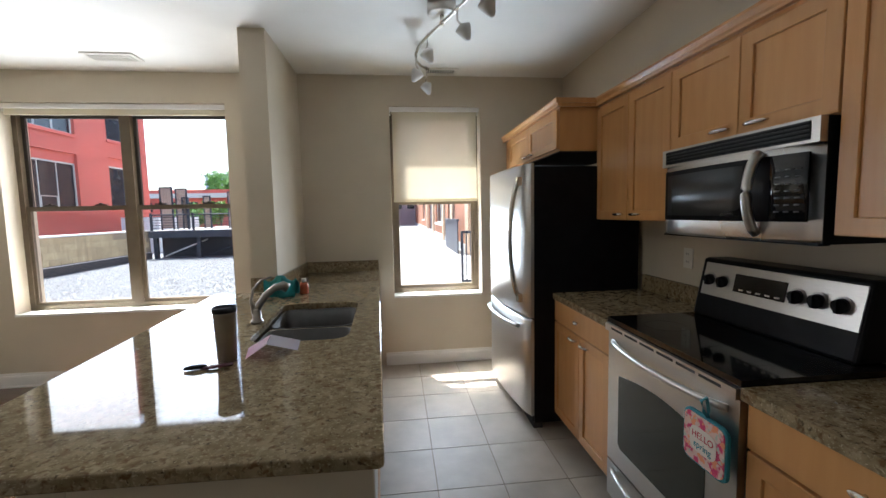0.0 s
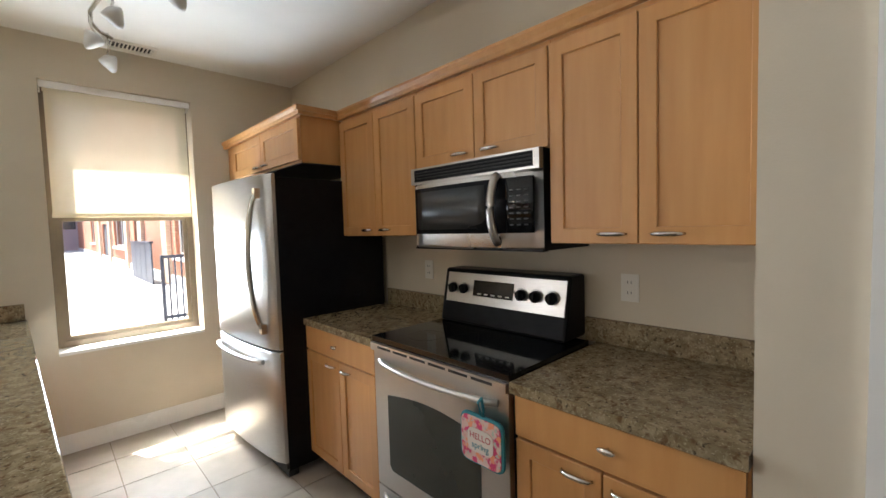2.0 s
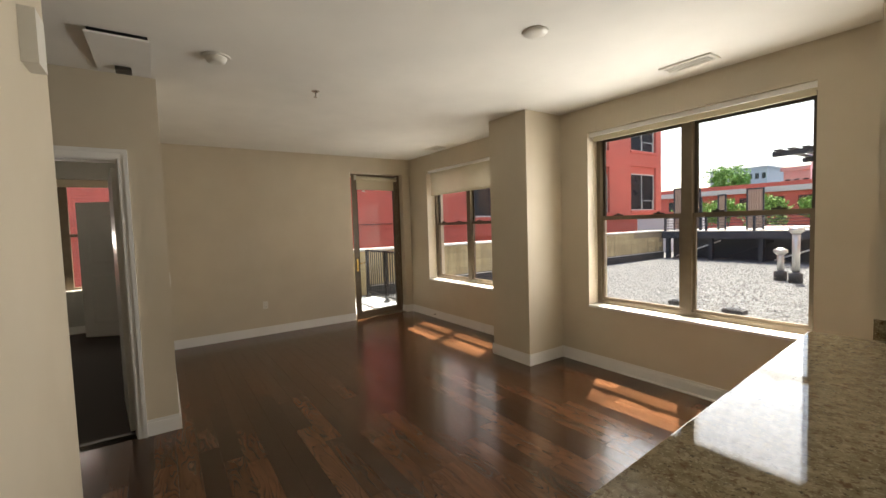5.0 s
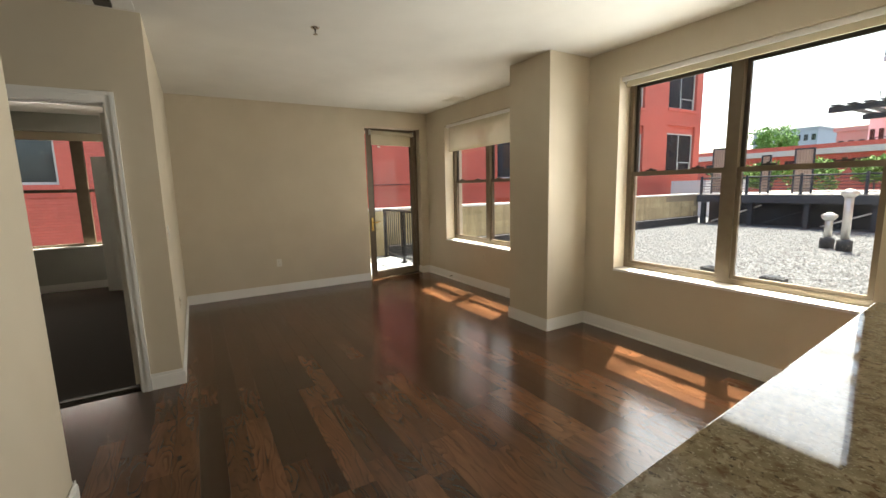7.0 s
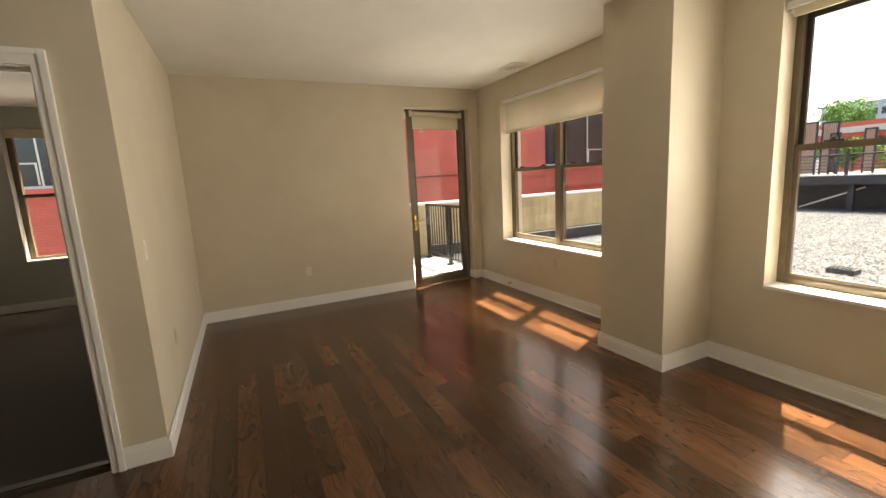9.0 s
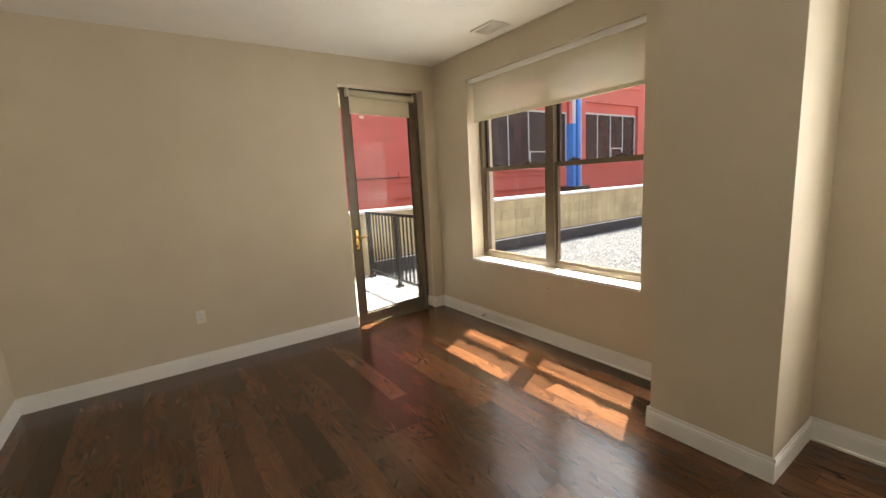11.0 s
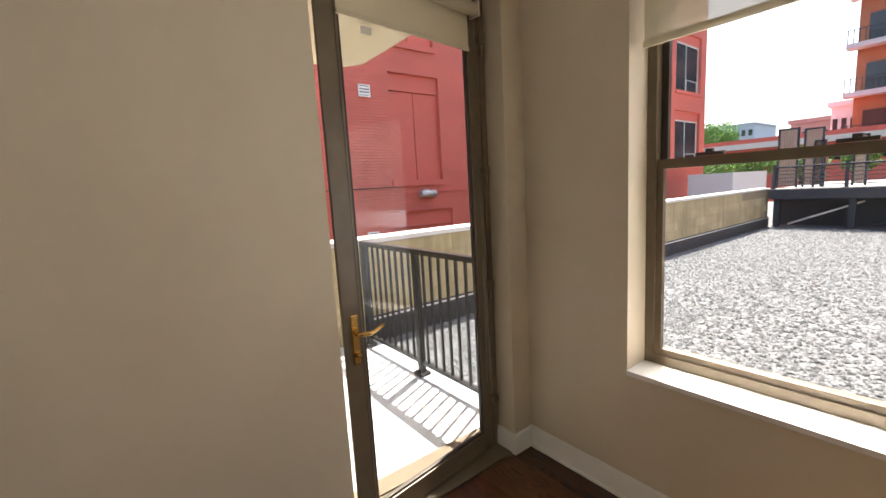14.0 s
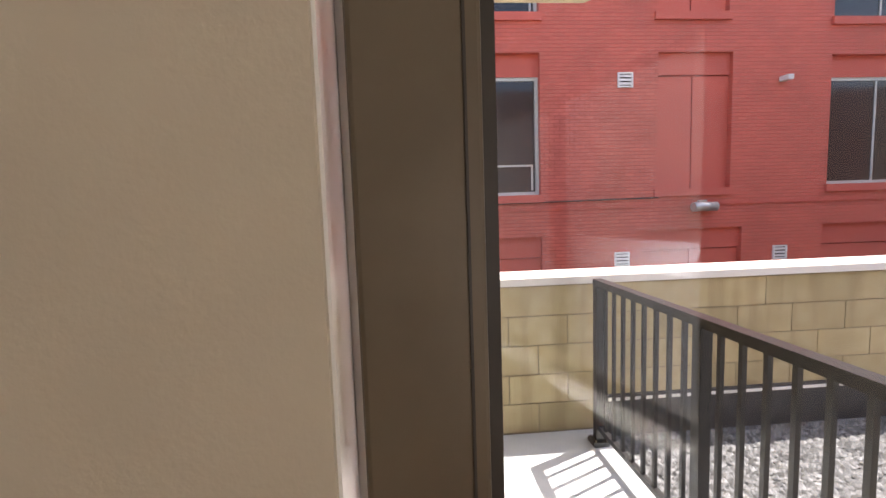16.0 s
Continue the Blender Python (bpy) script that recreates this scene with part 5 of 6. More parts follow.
# ---- outlets and plates ----
def outlet(at, axis, label, face=PLASTIC):
    o = thing("outlet", label, "outlet", at, group="wall outlets")
    x, y, z = at

    def plate_box(w, h, d0, d1, dz=0.0, dw=0.0):
        if axis == "x":
            return boxes((x + d0, x + d1, y + dw - w / 2, y + dw + w / 2, z + dz - h / 2, z + dz + h / 2))
        if axis == "-x":
            return boxes((x - d1, x - d0, y + dw - w / 2, y + dw + w / 2, z + dz - h / 2, z + dz + h / 2))
        if axis == "y":
            return boxes((x + dw - w / 2, x + dw + w / 2, y + d0, y + d1, z + dz - h / 2, z + dz + h / 2))
        return boxes((x + dw - w / 2, x + dw + w / 2, y - d1, y - d0, z + dz - h / 2, z + dz + h / 2))

    part("cover_plate", plate_box(0.069, 0.110, 0.0005, 0.006), face, o, bevel=0.003)
    for dz in (-0.021, 0.021):
        part("socket", plate_box(0.034, 0.030, 0.006, 0.0085, dz), face, o, bevel=0.004)
        for dw in (-0.007, 0.007):
            part("slot", plate_box(0.0025, 0.010, 0.0085, 0.0092, dz + 0.002, dw), DARK_AND_UNLIT, o)


outlet((WEST, 2.045, 0.44), "x", "white duplex outlet low on the beige wall")
outlet((-5.82, 0.866, 0.47), "y", "white duplex outlet low on the wall beside the bedroom")
outlet((-4.17, 0.866, 0.475), "y", "beige outlet low on the living room wall", WALL)
outlet((EAST, 1.565, 1.153), "-x", "white duplex outlet above the counter")
outlet((EAST, 2.76, 1.16), "-x", "white duplex outlet beside the range")
outlet((-4.487, NORTH, 0.463), "-y", "beige outlet under the window beside the balcony door", WALL)


spring = thing("door_stop", "small spring door stop on the white baseboard", "door stop", (-5.32, NORTH - B, 0.06))
bm = tube([(-5.32 + 0.006 * math.cos(i * 0.9), NORTH - B - 0.0006 * i - 0.004, 0.06 + 0.006 * math.sin(i * 0.9)) for i in range(90)], 0.0016, 5)
part("spring", bm, NICKEL, spring, "coiled metal spring")
bm = bmesh.new()
rod(bm, (-5.32, NORTH - B - 0.058, 0.06), (-5.32, NORTH - B - 0.072, 0.06), 0.008, 12)
part("tip", bm, PLASTIC, spring, "white rubber tip")
bm = bmesh.new()
rod(bm, (-5.32, NORTH - B - 0.0005, 0.06), (-5.32, NORTH - B - 0.006, 0.06), 0.009, 12)
part("base", bm, NICKEL, spring)


sw = thing("light_switch", "white rocker light switch near the wall corner", "light switch", (-3.65, 0.866, 1.156))
part("cover_plate", boxes((-3.685, -3.615, 0.8665, 0.872, 1.099, 1.213)), PLASTIC, sw, bevel=0.003)
part("rocker", boxes((-3.667, -3.633, 0.872, 0.876, 1.123, 1.189)), PLASTIC, sw, "white rocker", bevel=0.002)

# ---- outside: balcony ----
def streaked(mat):
    """Adds dark rain streaks that run down a wall."""
    n, l = mat.node_tree.nodes, mat.node_tree.links
    b = n["Principled BSDF"]
    geo, mp = n.new("ShaderNodeNewGeometry"), n.new("ShaderNodeMapping")
    mp.inputs["Scale"].default_value = (3.0, 7.0, 0.7)
    l.new(geo.outputs["Position"], mp.inputs[0])
    run = n.new("ShaderNodeTexNoise")
    run.inputs["Scale"].default_value, run.inputs["Detail"].default_value = 1.0, 5.0
    l.new(mp.outputs[0], run.inputs["Vector"])
    tone = n.new("ShaderNodeValToRGB")
    tone.color_ramp.elements[0].position, tone.color_ramp.elements[0].color = 0.36, (0.58, 0.56, 0.54, 1)
    tone.color_ramp.elements[1].position, tone.color_ramp.elements[1].color = 0.54, (1, 1, 1, 1)
    l.new(run.outputs[0], tone.inputs[0])
    mx = n.new("ShaderNodeMixRGB")
    mx.blend_type = "MULTIPLY"
    mx.inputs[0].default_value = 0.5
    l.new(b.inputs["Base Color"].links[0].from_socket, mx.inputs[1]), l.new(tone.outputs[0], mx.inputs[2])
    l.new(mx.outputs[0], b.inputs["Base Color"])


CONCRETE = material("pale_concrete", (0.40, 0.43, 0.445), 0.85, second=(0.48, 0.51, 0.525), scale=14, bump=0.3, bump_scale=80)
STUCCO = material("cream_stucco", (0.60, 0.53, 0.36), 0.85, second=(0.66, 0.58, 0.41), scale=10, bump=0.2, bump_scale=120)
BLACK_IRON = material("black_painted_iron", (0.010, 0.010, 0.012), 0.34, second=(0.018, 0.018, 0.020), scale=30, bump=0.15)
MEMBRANE = material("black_roof_membrane", (0.030, 0.031, 0.034), 0.6, second=(0.055, 0.056, 0.06), scale=9, bump=0.2, bump_scale=40)
BLOCK = material("tan_concrete_block", (0.44, 0.36, 0.20), 0.9, second=(0.52, 0.44, 0.27), scale=11, bump=0.5, bump_scale=150, spread=0.10, wear=0.14)
streaked(BLOCK)
MORTAR = material("tan_mortar", (0.26, 0.22, 0.15), 0.95, second=(0.32, 0.27, 0.19), scale=40)
CAP = material("white_metal_coping", (0.72, 0.71, 0.68), 0.4, second=(0.78, 0.77, 0.74), scale=5)
RED = material("red_painted_brick", (0.60, 0.125, 0.085), 0.7, second=(0.66, 0.15, 0.11), scale=7, bump=0.2, bump_scale=60, wear=0.08)
RED_TRIM = material("red_painted_stone", (0.55, 0.11, 0.078), 0.7, second=(0.60, 0.13, 0.095), scale=9, bump=0.15)
GLASS_DARK = material("dark_window_glass", (0.018, 0.022, 0.026), 0.06, second=(0.03, 0.035, 0.04), scale=2)
PALE_FRAME = material("pale_window_frame", (0.50, 0.52, 0.48), 0.5, second=(0.55, 0.57, 0.53), scale=9)


def coursed(mat, course=0.075):
    """Adds level course lines to the relief and colour of a painted brick wall."""
    n, l = mat.node_tree.nodes, mat.node_tree.links
    b = n["Principled BSDF"]
    geo = n.new("ShaderNodeNewGeometry")
    sep = n.new("ShaderNodeSeparateXYZ")
    l.new(geo.outputs["Position"], sep.inputs[0])
    comb = n.new("ShaderNodeCombineXYZ")
    add = n.new("ShaderNodeMath")
    l.new(sep.outputs[0], add.inputs[0]), l.new(sep.outputs[1], add.inputs[1])
    l.new(add.outputs[0], comb.inputs[0]), l.new(sep.outputs[2], comb.inputs[1])
    br = n.new("ShaderNodeTexBrick")
    br.inputs["Scale"].default_value, br.inputs["Brick Width"].default_value, br.inputs["Row Height"].default_value = 1.0, 0.215, course
    br.inputs["Mortar Size"].default_value, br.inputs["Mortar Smooth"].default_value = 0.007, 0.4
    br.inputs["Color1"].default_value, br.inputs["Color2"].default_value, br.inputs["Mortar"].default_value = (1, 1, 1, 1), (0.86, 0.86, 0.86, 1), (0.52, 0.5, 0.5, 1)
    l.new(comb.outputs[0], br.inputs["Vector"])
    mx = n.new("ShaderNodeMixRGB")
    mx.blend_type = "MULTIPLY"
    mx.inputs[0].default_value = 1.0
    l.new(b.inputs["Base Color"].links[0].from_socket, mx.inputs[1]), l.new(br.outputs[0], mx.inputs[2])
    l.new(mx.outputs[0], b.inputs["Base Color"])
    return mat


coursed(RED)
BRICK = coursed(material("orange_brown_brick", (0.34, 0.13, 0.065), 0.85, second=(0.42, 0.18, 0.10), scale=9, bump=0.3, bump_scale=60, wear=0.1))

structure("ground", boxes((-600, 600, -300, 900, -9.3, -9.0)), material("grey_asphalt", (0.05, 0.05, 0.05), 0.9, second=(0.07, 0.07, 0.07), scale=3), "grey street level ground far below", "ground")
structure("balcony_slab", boxes((-8.45, WEST - 0.32, 1.0, 4.76, -0.3, -0.03)), CONCRETE, "pale sunlit concrete balcony slab", "balcony", 0.01)
structure("balcony_soffit", prism([(-8.12, 1.0), (-6.40, 1.0), (-6.40, 4.62), (-7.95, 4.62), (-8.12, 4.48)], 2.6, 2.85), STUCCO, "cream stucco underside of the balcony above", "soffit")
structure("bedroom_outer_wall", boxes((BED_WEST, WEST - 0.32, 1.0, 1.02, -0.3, 2.6)), STUCCO, "cream stucco wall beside the balcony", "wall")

rail = thing("balcony_railing", "black painted iron balcony railing with square balusters", "railing", (-7.35, 4.635, 0))
RX0, RX1 = -8.30, WEST - 0.33
part("top_rail", boxes((RX0, RX1, 4.607, 4.663, 0.997, 1.037)), BLACK_IRON, rail, bevel=0.018, segments=4)
part("bottom_rail", boxes((RX0, RX1, 4.62, 4.65, 0.07, 0.10)), BLACK_IRON, rail, bevel=0.004)
for x in (RX0 + 0.025, -7.345, RX1 - 0.03):
    post = part("post", boxes((x - 0.025, x + 0.025, 4.61, 4.66, -0.025, 1.0)), BLACK_IRON, rail, bevel=0.004)
    part("foot", boxes((x - 0.05, x + 0.05, 4.585, 4.685, -0.03, 0.0)), BLACK_IRON, post, "bolted foot plate", 0.012)
    for bx, by in ((-0.035, -0.035), (0.035, -0.035), (-0.035, 0.035), (0.035, 0.035)):
        part("bolt", turned([(0.008, 0.0), (0.008, 0.008), (0.004, 0.011)], 8, (x + bx, 4.635 + by, 0.0)), NICKEL, post)
x = RX0 + 0.12
while x < RX1 - 0.06:
    if abs(x + 7.345) > 0.045:
        part("baluster", boxes((x - 0.009, x + 0.009, 4.626, 4.644, 0.10, 1.0)), BLACK_IRON, rail)
    x += 0.104

# ---- outside: roof, parapet ----
PX = -8.45
parapet = structure("parapet", boxes((PX - 0.28, PX - 0.006, 0.9, 17.6, -9.0, 0.985)), MORTAR, "tan concrete block parapet with a white metal coping", "parapet")
part("coping", boxes((PX - 0.31, PX + 0.03, 0.9, 17.6, 0.986, 1.035)), CAP, parapet, "white metal coping", 0.008)
part("flashing", boxes((PX + 0.001, PX + 0.03, 4.77, 17.6, -0.12, 0.21)), MEMBRANE, parapet, "black membrane upstand", 0.008)
part("flashing_bar", boxes((PX + 0.03, PX + 0.036, 4.77, 17.6, 0.175, 0.195)), CAP, parapet, "thin metal termination bar")
# dark tone of the bed paints the shade between stones, to match the pebbles
GRAVEL_BED = material("gravel_bed_with_shaded_gaps", (0.055, 0.057, 0.06), 0.95, second=(0.19, 0.194, 0.20), scale=34, mix=0.22, detail=3, bump=1.0, bump_scale=26)
structure("gravel_roof", boxes((PX, 14.0, OUT, 18.42, -0.4, -0.075), (-40, 14.0, 18.42, 34, -9.0, -0.3), (PX, -6.40, 4.76, OUT, -0.4, -0.075)), GRAVEL_BED, "pale river gravel spread over a flat roof", "gravel")
structure("terrace", boxes((-1.4, 3.55, 7.2, 60, -0.4, -0.066)), material("pale_roof_pavers", (0.27, 0.265, 0.25), 0.9, second=(0.36, 0.35, 0.335), scale=2.5, bump=0.3, bump_scale=8), "pale sunlit roof terrace paving", "terrace")
structure("building_base", boxes((PX, 14.0, -8.0, OUT, -9.0, -0.4)), STUCCO, "plain wall of the building below", "wall")

# the low deck at the end of the roof
deck = thing("roof_deck", "raised dark timber roof deck with a wire railing", "deck", (-3, 19.5, -0.07))
DECK_DARK = material("dark_deck_timber", (0.028, 0.032, 0.042), 0.7, second=(0.045, 0.05, 0.06), scale=12, bump=0.2)
DECK_TOP = material("grey_deck_boards", (0.26, 0.25, 0.24), 0.8, second=(0.33, 0.32, 0.30), scale=6, bump=0.2)
part("fascia", boxes((-8.4, -1.5, 17.4, 17.46, 0.72, 0.97)), DECK_DARK, deck, "dark fascia board")
part("boards", boxes((-8.4, -1.5, 17.40, 24.0, 0.971, 1.0)), DECK_TOP, deck, "grey deck boards")
part("back_wall", boxes((-8.4, -1.5, 18.3, 18.4, -0.075, 0.97)), DECK_DARK, deck)
for i in range(5):
    x = -8.3 + i * 1.55
    part("leg", boxes((x, x + 0.14, 17.5, 17.64, -0.075, 0.72)), DECK_DARK, deck)
for i in range(4):
    x = -8.0 + i * 1.6
    bm = bmesh.new()
    rod(bm, (x, 17.7, 0.0), (x + 1.5, 17.9, 0.62), 0.03, 6)
    part("cross_brace", bm, CAP if i % 2 == 0 else DECK_DARK, deck)
dr_rail = thing("deck_railing", "dark horizontal-wire railing along the deck", "railing", (-3, 17.5, 1.0))
for i in range(5):
    x = -8.35 + i * 1.5
    part("post", boxes((x, x + 0.07, 17.46, 17.53, 1.0, 1.66)), DECK_DARK, dr_rail)
for i in range(6):
    z = 1.09 + i * 0.1
    bm = bmesh.new()
    rod(bm, (-8.35, 17.5, z), (-1.6, 17.5, z), 0.012 if i < 5 else 0.03, 6)
    part("wire", bm, DECK_DARK, dr_rail)
SCREEN = material("brown_slat_screen", (0.30, 0.21, 0.16), 0.8, second=(0.38, 0.28, 0.22), scale=9, stretch=(6, 6, 1))
for sx, sz, w in ((-8.55, 2.72, 0.45), (-7.95, 2.66, 0.40), (-5.95, 2.5, 0.5), (-7.72, 2.3, 0.22), (-6.9, 2.35, 0.25)):
    sc = thing("screen_panel", "brown slatted screen panel in a dark frame on the deck", "screen", (sx, 18.6, 1.0), group="deck screens")
    part("frame", boxes((sx, sx + 0.05, 18.6, 18.65, 1.0, sz), (sx + w, sx + w + 0.05, 18.6, 18.65, 1.0, sz), (sx + 0.05, sx + w, 18.6, 18.65, sz - 0.05, sz)), DECK_DARK, sc)
    for i in range(6):
        a = sx + 0.05 + (w - 0.05) * i / 6
        part("slat", boxes((a + 0.004, a + (w - 0.05) / 6 - 0.004, 18.61, 18.64, 1.05, sz - 0.05)), SCREEN, sc)
pg = thing("pergola", "dark louvred pergola roof on posts above the deck", "pergola", (-2, 19, 1.0))
part("beam", boxes((-5.0, -1.6, 18.0, 18.15, 3.45, 3.62), (-5.0, -1.6, 21.0, 21.15, 3.45, 3.62)), DECK_DARK, pg)
for i in range(9):
    part("louvre", boxes((-4.9 + i * 0.36, -4.9 + i * 0.36 + 0.2, 17.8, 21.4, 3.621, 3.66)), DECK_DARK, pg)
for x in (-2.2,):
    part("post", boxes((x, x + 0.15, 18.0, 18.15, 1.0, 3.45)), DECK_DARK, pg)

# roof fittings
GALV = material("galvanised_steel", (0.50, 0.50, 0.48), 0.4, 0.7, second=(0.58, 0.58, 0.56), scale=12)
for px, py, h, r in ((-3.29, 13.17, 0.75, 0.07), (-2.93, 12.93, 1.27, 0.075)):
    vp = thing("vent_pipe", "galvanised roof vent pipe with a cap and dark boot", "vent pipe", (px, py, -0.08), group="roof vent pipes")
    part("boot", turned([(r + 0.06, 0.0), (r + 0.06, 0.22), (r + 0.01, 0.26)], 18, (px, py, -0.08)), MEMBRANE, vp, "black boot")
    part("pipe", turned([(r, 0.2), (r, h)], 18, (px, py, -0.08)), GALV, vp)
    part("cap", turned([(r + 0.015, h - 0.12), (r + 0.07, h - 0.06), (r + 0.07, h), (r * 0.6, h + 0.05)], 18, (px, py, -0.08)), GALV, vp, "flared cap")
for px, py in ((-3.43, 8.62), (-2.5, 8.5), (-1.35, 8.2)):
    dn = thing("roof_drain", "black grated roof drain box in the gravel", "drain", (px, py, -0.08), group="roof drains")
    part("body", boxes((px - 0.15, px + 0.15, py - 0.10, py + 0.10, -0.08, 0.0)), MEMBRANE, dn, bevel=0.01)
    for i in range(6):
        part("grate_bar", boxes((px - 0.13 + i * 0.045, px - 0.11 + i * 0.045, py - 0.09, py + 0.09, 0.001, 0.014)), BLACK_IRON, dn)

# ---- the red building across the alley ----
RB = -14.33
rb = thing("red_building", "red painted brick building across the alley", "building", (RB - 5, 9, -9))
wins = [(3.55, 6.19, 1.78, 4.19), (12.56, 17.35, 1.82, 4.12), (18.5, 22.78, 1.95, 4.18), (25.0, 27.85, 2.05, 4.35),
        (3.55, 6.19, 5.40, 7.9), (12.56, 17.35, 5.32, 7.9), (18.5, 22.78, 5.55, 8.0), (25.0, 27.85, 5.75, 8.1),
        (-6.0, -1.9, 1.78, 4.19), (-6.0, -1.9, 5.40, 7.9)]
blind = [(8.70, 10.33, 1.82, 4.63), (8.68, 10.22, 5.42, 8.1), (8.39, 10.63, -3.0, 0.96), (3.4, 6.2, -3.0, 0.9), (12.5, 17.3, -3.0, 0.95)]
cuts = [(a, b, lo, hi + 0.44) for a, b, lo, hi in wins] + blind
bm = bmesh.new()
ys = sorted({-12.0, 28.5, *[c[0] for c in cuts], *[c[1] for c in cuts]})
for a, b in zip(ys, ys[1:]):
    holes = sorted((lo, hi) for c0, c1, lo, hi in cuts if c0 <= a + 1e-6 and c1 >= b - 1e-6)
    z = -9.0
    for lo, hi in holes:
        box(bm, RB - 0.4, RB, a, b, z, lo)
        z = hi
    box(bm, RB - 0.4, RB, a, b, z, 11.5)
box(bm, RB - 12, RB - 0.4, 28.1, 28.5, -9.0, 11.5)
box(bm, RB - 12, RB - 0.4, -12.0, -11.6, -9.0, 11.5)
part("wall", bm, RED, rb)
part("roof", boxes((RB - 12, RB + 0.12, -12.1, 28.6, 11.5, 11.8)), RED_TRIM, rb)
# added near-black block, stands in for the unlit rooms behind the wall
part("inner_core", boxes((RB - 1.0, RB - 0.6, -11.6, 28.1, -9.0, 11.5)), DARK_AND_UNLIT, rb)
for a, b, lo, hi in wins:
    wd = part("window", boxes((RB - 0.20, RB - 0.14, a, a + 0.07, lo, hi), (RB - 0.20, RB - 0.14, b - 0.07, b, lo, hi), (RB - 0.20, RB - 0.14, a + 0.07, b - 0.07, lo, lo + 0.07), (RB - 0.20, RB - 0.14, a + 0.07, b - 0.07, hi - 0.07, hi)), PALE_FRAME, rb, "pale framed window")
    n = max(2, round((b - a) / 1.15))
    for i in range(n):
        y0, y1 = a + 0.07 + (b - a - 0.14) * i / n, a + 0.07 + (b - a - 0.14) * (i + 1) / n
        part("pane", boxes((RB - 0.19, RB - 0.17, y0 + 0.02, y1 - 0.02, lo + 0.07, hi - 0.07)), GLASS_DARK, wd, "dark reflecting pane")
        if i:
            part("mullion", boxes((RB - 0.19, RB - 0.15, y0 - 0.02, y0 + 0.02, lo + 0.07, hi - 0.07)), PALE_FRAME, wd)
        if i == n // 2:
            part("vent_light", boxes((RB - 0.168, RB - 0.15, y0 + 0.05, y1 - 0.05, lo + 0.60, lo + 0.64), (RB - 0.168, RB - 0.15, y0 + 0.05, y0 + 0.09, lo + 0.1, lo + 0.60), (RB - 0.168, RB - 0.15, y1 - 0.09, y1 - 0.05, lo + 0.1, lo + 0.60)), PALE_FRAME, wd)
    part("head_panel", boxes((RB - 0.20, RB - 0.12, a, b, hi, hi + 0.44)), RED_TRIM, rb)
    part("sill", boxes((RB - 0.16, RB + 0.06, a - 0.05, b + 0.05, lo - 0.16, lo - 0.002)), RED_TRIM, rb)
for a, b, lo, hi in blind:
    part("blind_panel", boxes((RB - 0.20, RB - 0.12, a, (a + b) / 2 - 0.012, lo, hi - 0.46), (RB - 0.20, RB - 0.12, (a + b) / 2 + 0.012, b, lo, hi - 0.46)), RED_TRIM, rb, "red painted blind panel")
    part("head_panel", boxes((RB - 0.20, RB - 0.09, a, b, hi - 0.44, hi)), RED_TRIM, rb)
    if lo > 0:
        part("sill", boxes((RB - 0.12, RB + 0.06, a - 0.08, b + 0.04, lo - 0.16, lo - 0.002)), RED_TRIM, rb)
part("string_course", boxes((RB, RB + 0.03, -12.0, 28.5, 1.46, 1.50)), RED_TRIM, rb)
for y, z in ((7.98, 4.07), (7.93, 0.36), (11.51, 0.37), (17.9, 0.35)):
    vt = part("wall_vent", boxes((RB + 0.001, RB + 0.04, y - 0.16, y - 0.13, z - 0.15, z + 0.15), (RB + 0.001, RB + 0.04, y + 0.13, y + 0.16, z - 0.15, z + 0.15), (RB + 0.001, RB + 0.04, y - 0.13, y + 0.13, z - 0.15, z - 0.12), (RB + 0.001, RB + 0.04, y - 0.13, y + 0.13, z + 0.12, z + 0.15)), CAP, rb, "white wall vent")
    part("vent_back", boxes((RB + 0.001, RB + 0.008, y - 0.13, y + 0.13, z - 0.12, z + 0.12)), DARK_AND_UNLIT, vt)
    for i in range(3):
        part("vent_blade", boxes((RB + 0.01, RB + 0.035, y - 0.13, y + 0.13, z - 0.095 + i * 0.075, z - 0.05 + i * 0.075)), CAP, vt)
bm = bmesh.new()
rod(bm, (RB + 0.12, 9.43, 1.42), (RB + 0.12, 9.94, 1.42), 0.10, 14)
box(bm, RB + 0.001, RB + 0.06, 9.6, 9.78, 1.40, 1.56)
part("wall_lamp", bm, GALV, rb, "grey cylindrical wall lamp")
part("security_camera", boxes((RB + 0.001, RB + 0.22, 11.37, 11.5, 4.0, 4.1)), CAP, rb, "small white camera", 0.02)
bm = bmesh.new()
rod(bm, (RB + 0.03, 4.0, 1.60), (RB + 0.03, 8.7, 1.64), 0.015, 6)
part("cable", bm, DARK_FRAME, rb)

# blue boom lift parked in the alley
BLUE = material("blue_painted_steel", (0.03, 0.19, 0.55), 0.4, second=(0.05, 0.24, 0.62), scale=5)
bl = thing("boom_lift", "blue and white boom lift raised beside the red building", "boom lift", (-12, 14.7, -9))
part("lower_boom", boxes((-12.15, -11.85, 14.40, 14.56, -8.0, 3.2)), BLUE, bl, "blue lower boom", 0.02)
part("upper_boom", boxes((-12.12, -11.88, 14.72, 14.88, 0.5, 6.5)), BLUE, bl, "blue upper boom", 0.02)
part("boom_rod", boxes((-12.05, -11.95, 14.62, 14.68, 0.9, 6.2), (-12.05, -11.95, 14.93, 15.0, 0.9, 5.0)), CAP, bl, "white hydraulic rod")
part("knuckle", boxes((-12.3, -11.7, 14.25, 15.15, 0.45, 1.0)), DARK_FRAME, bl, "dark knuckle joint", 0.05)
part("base", boxes((-13.0, -11.0, 13.4, 15.9, -9.0, -7.9)), BLUE, bl, "", 0.05)

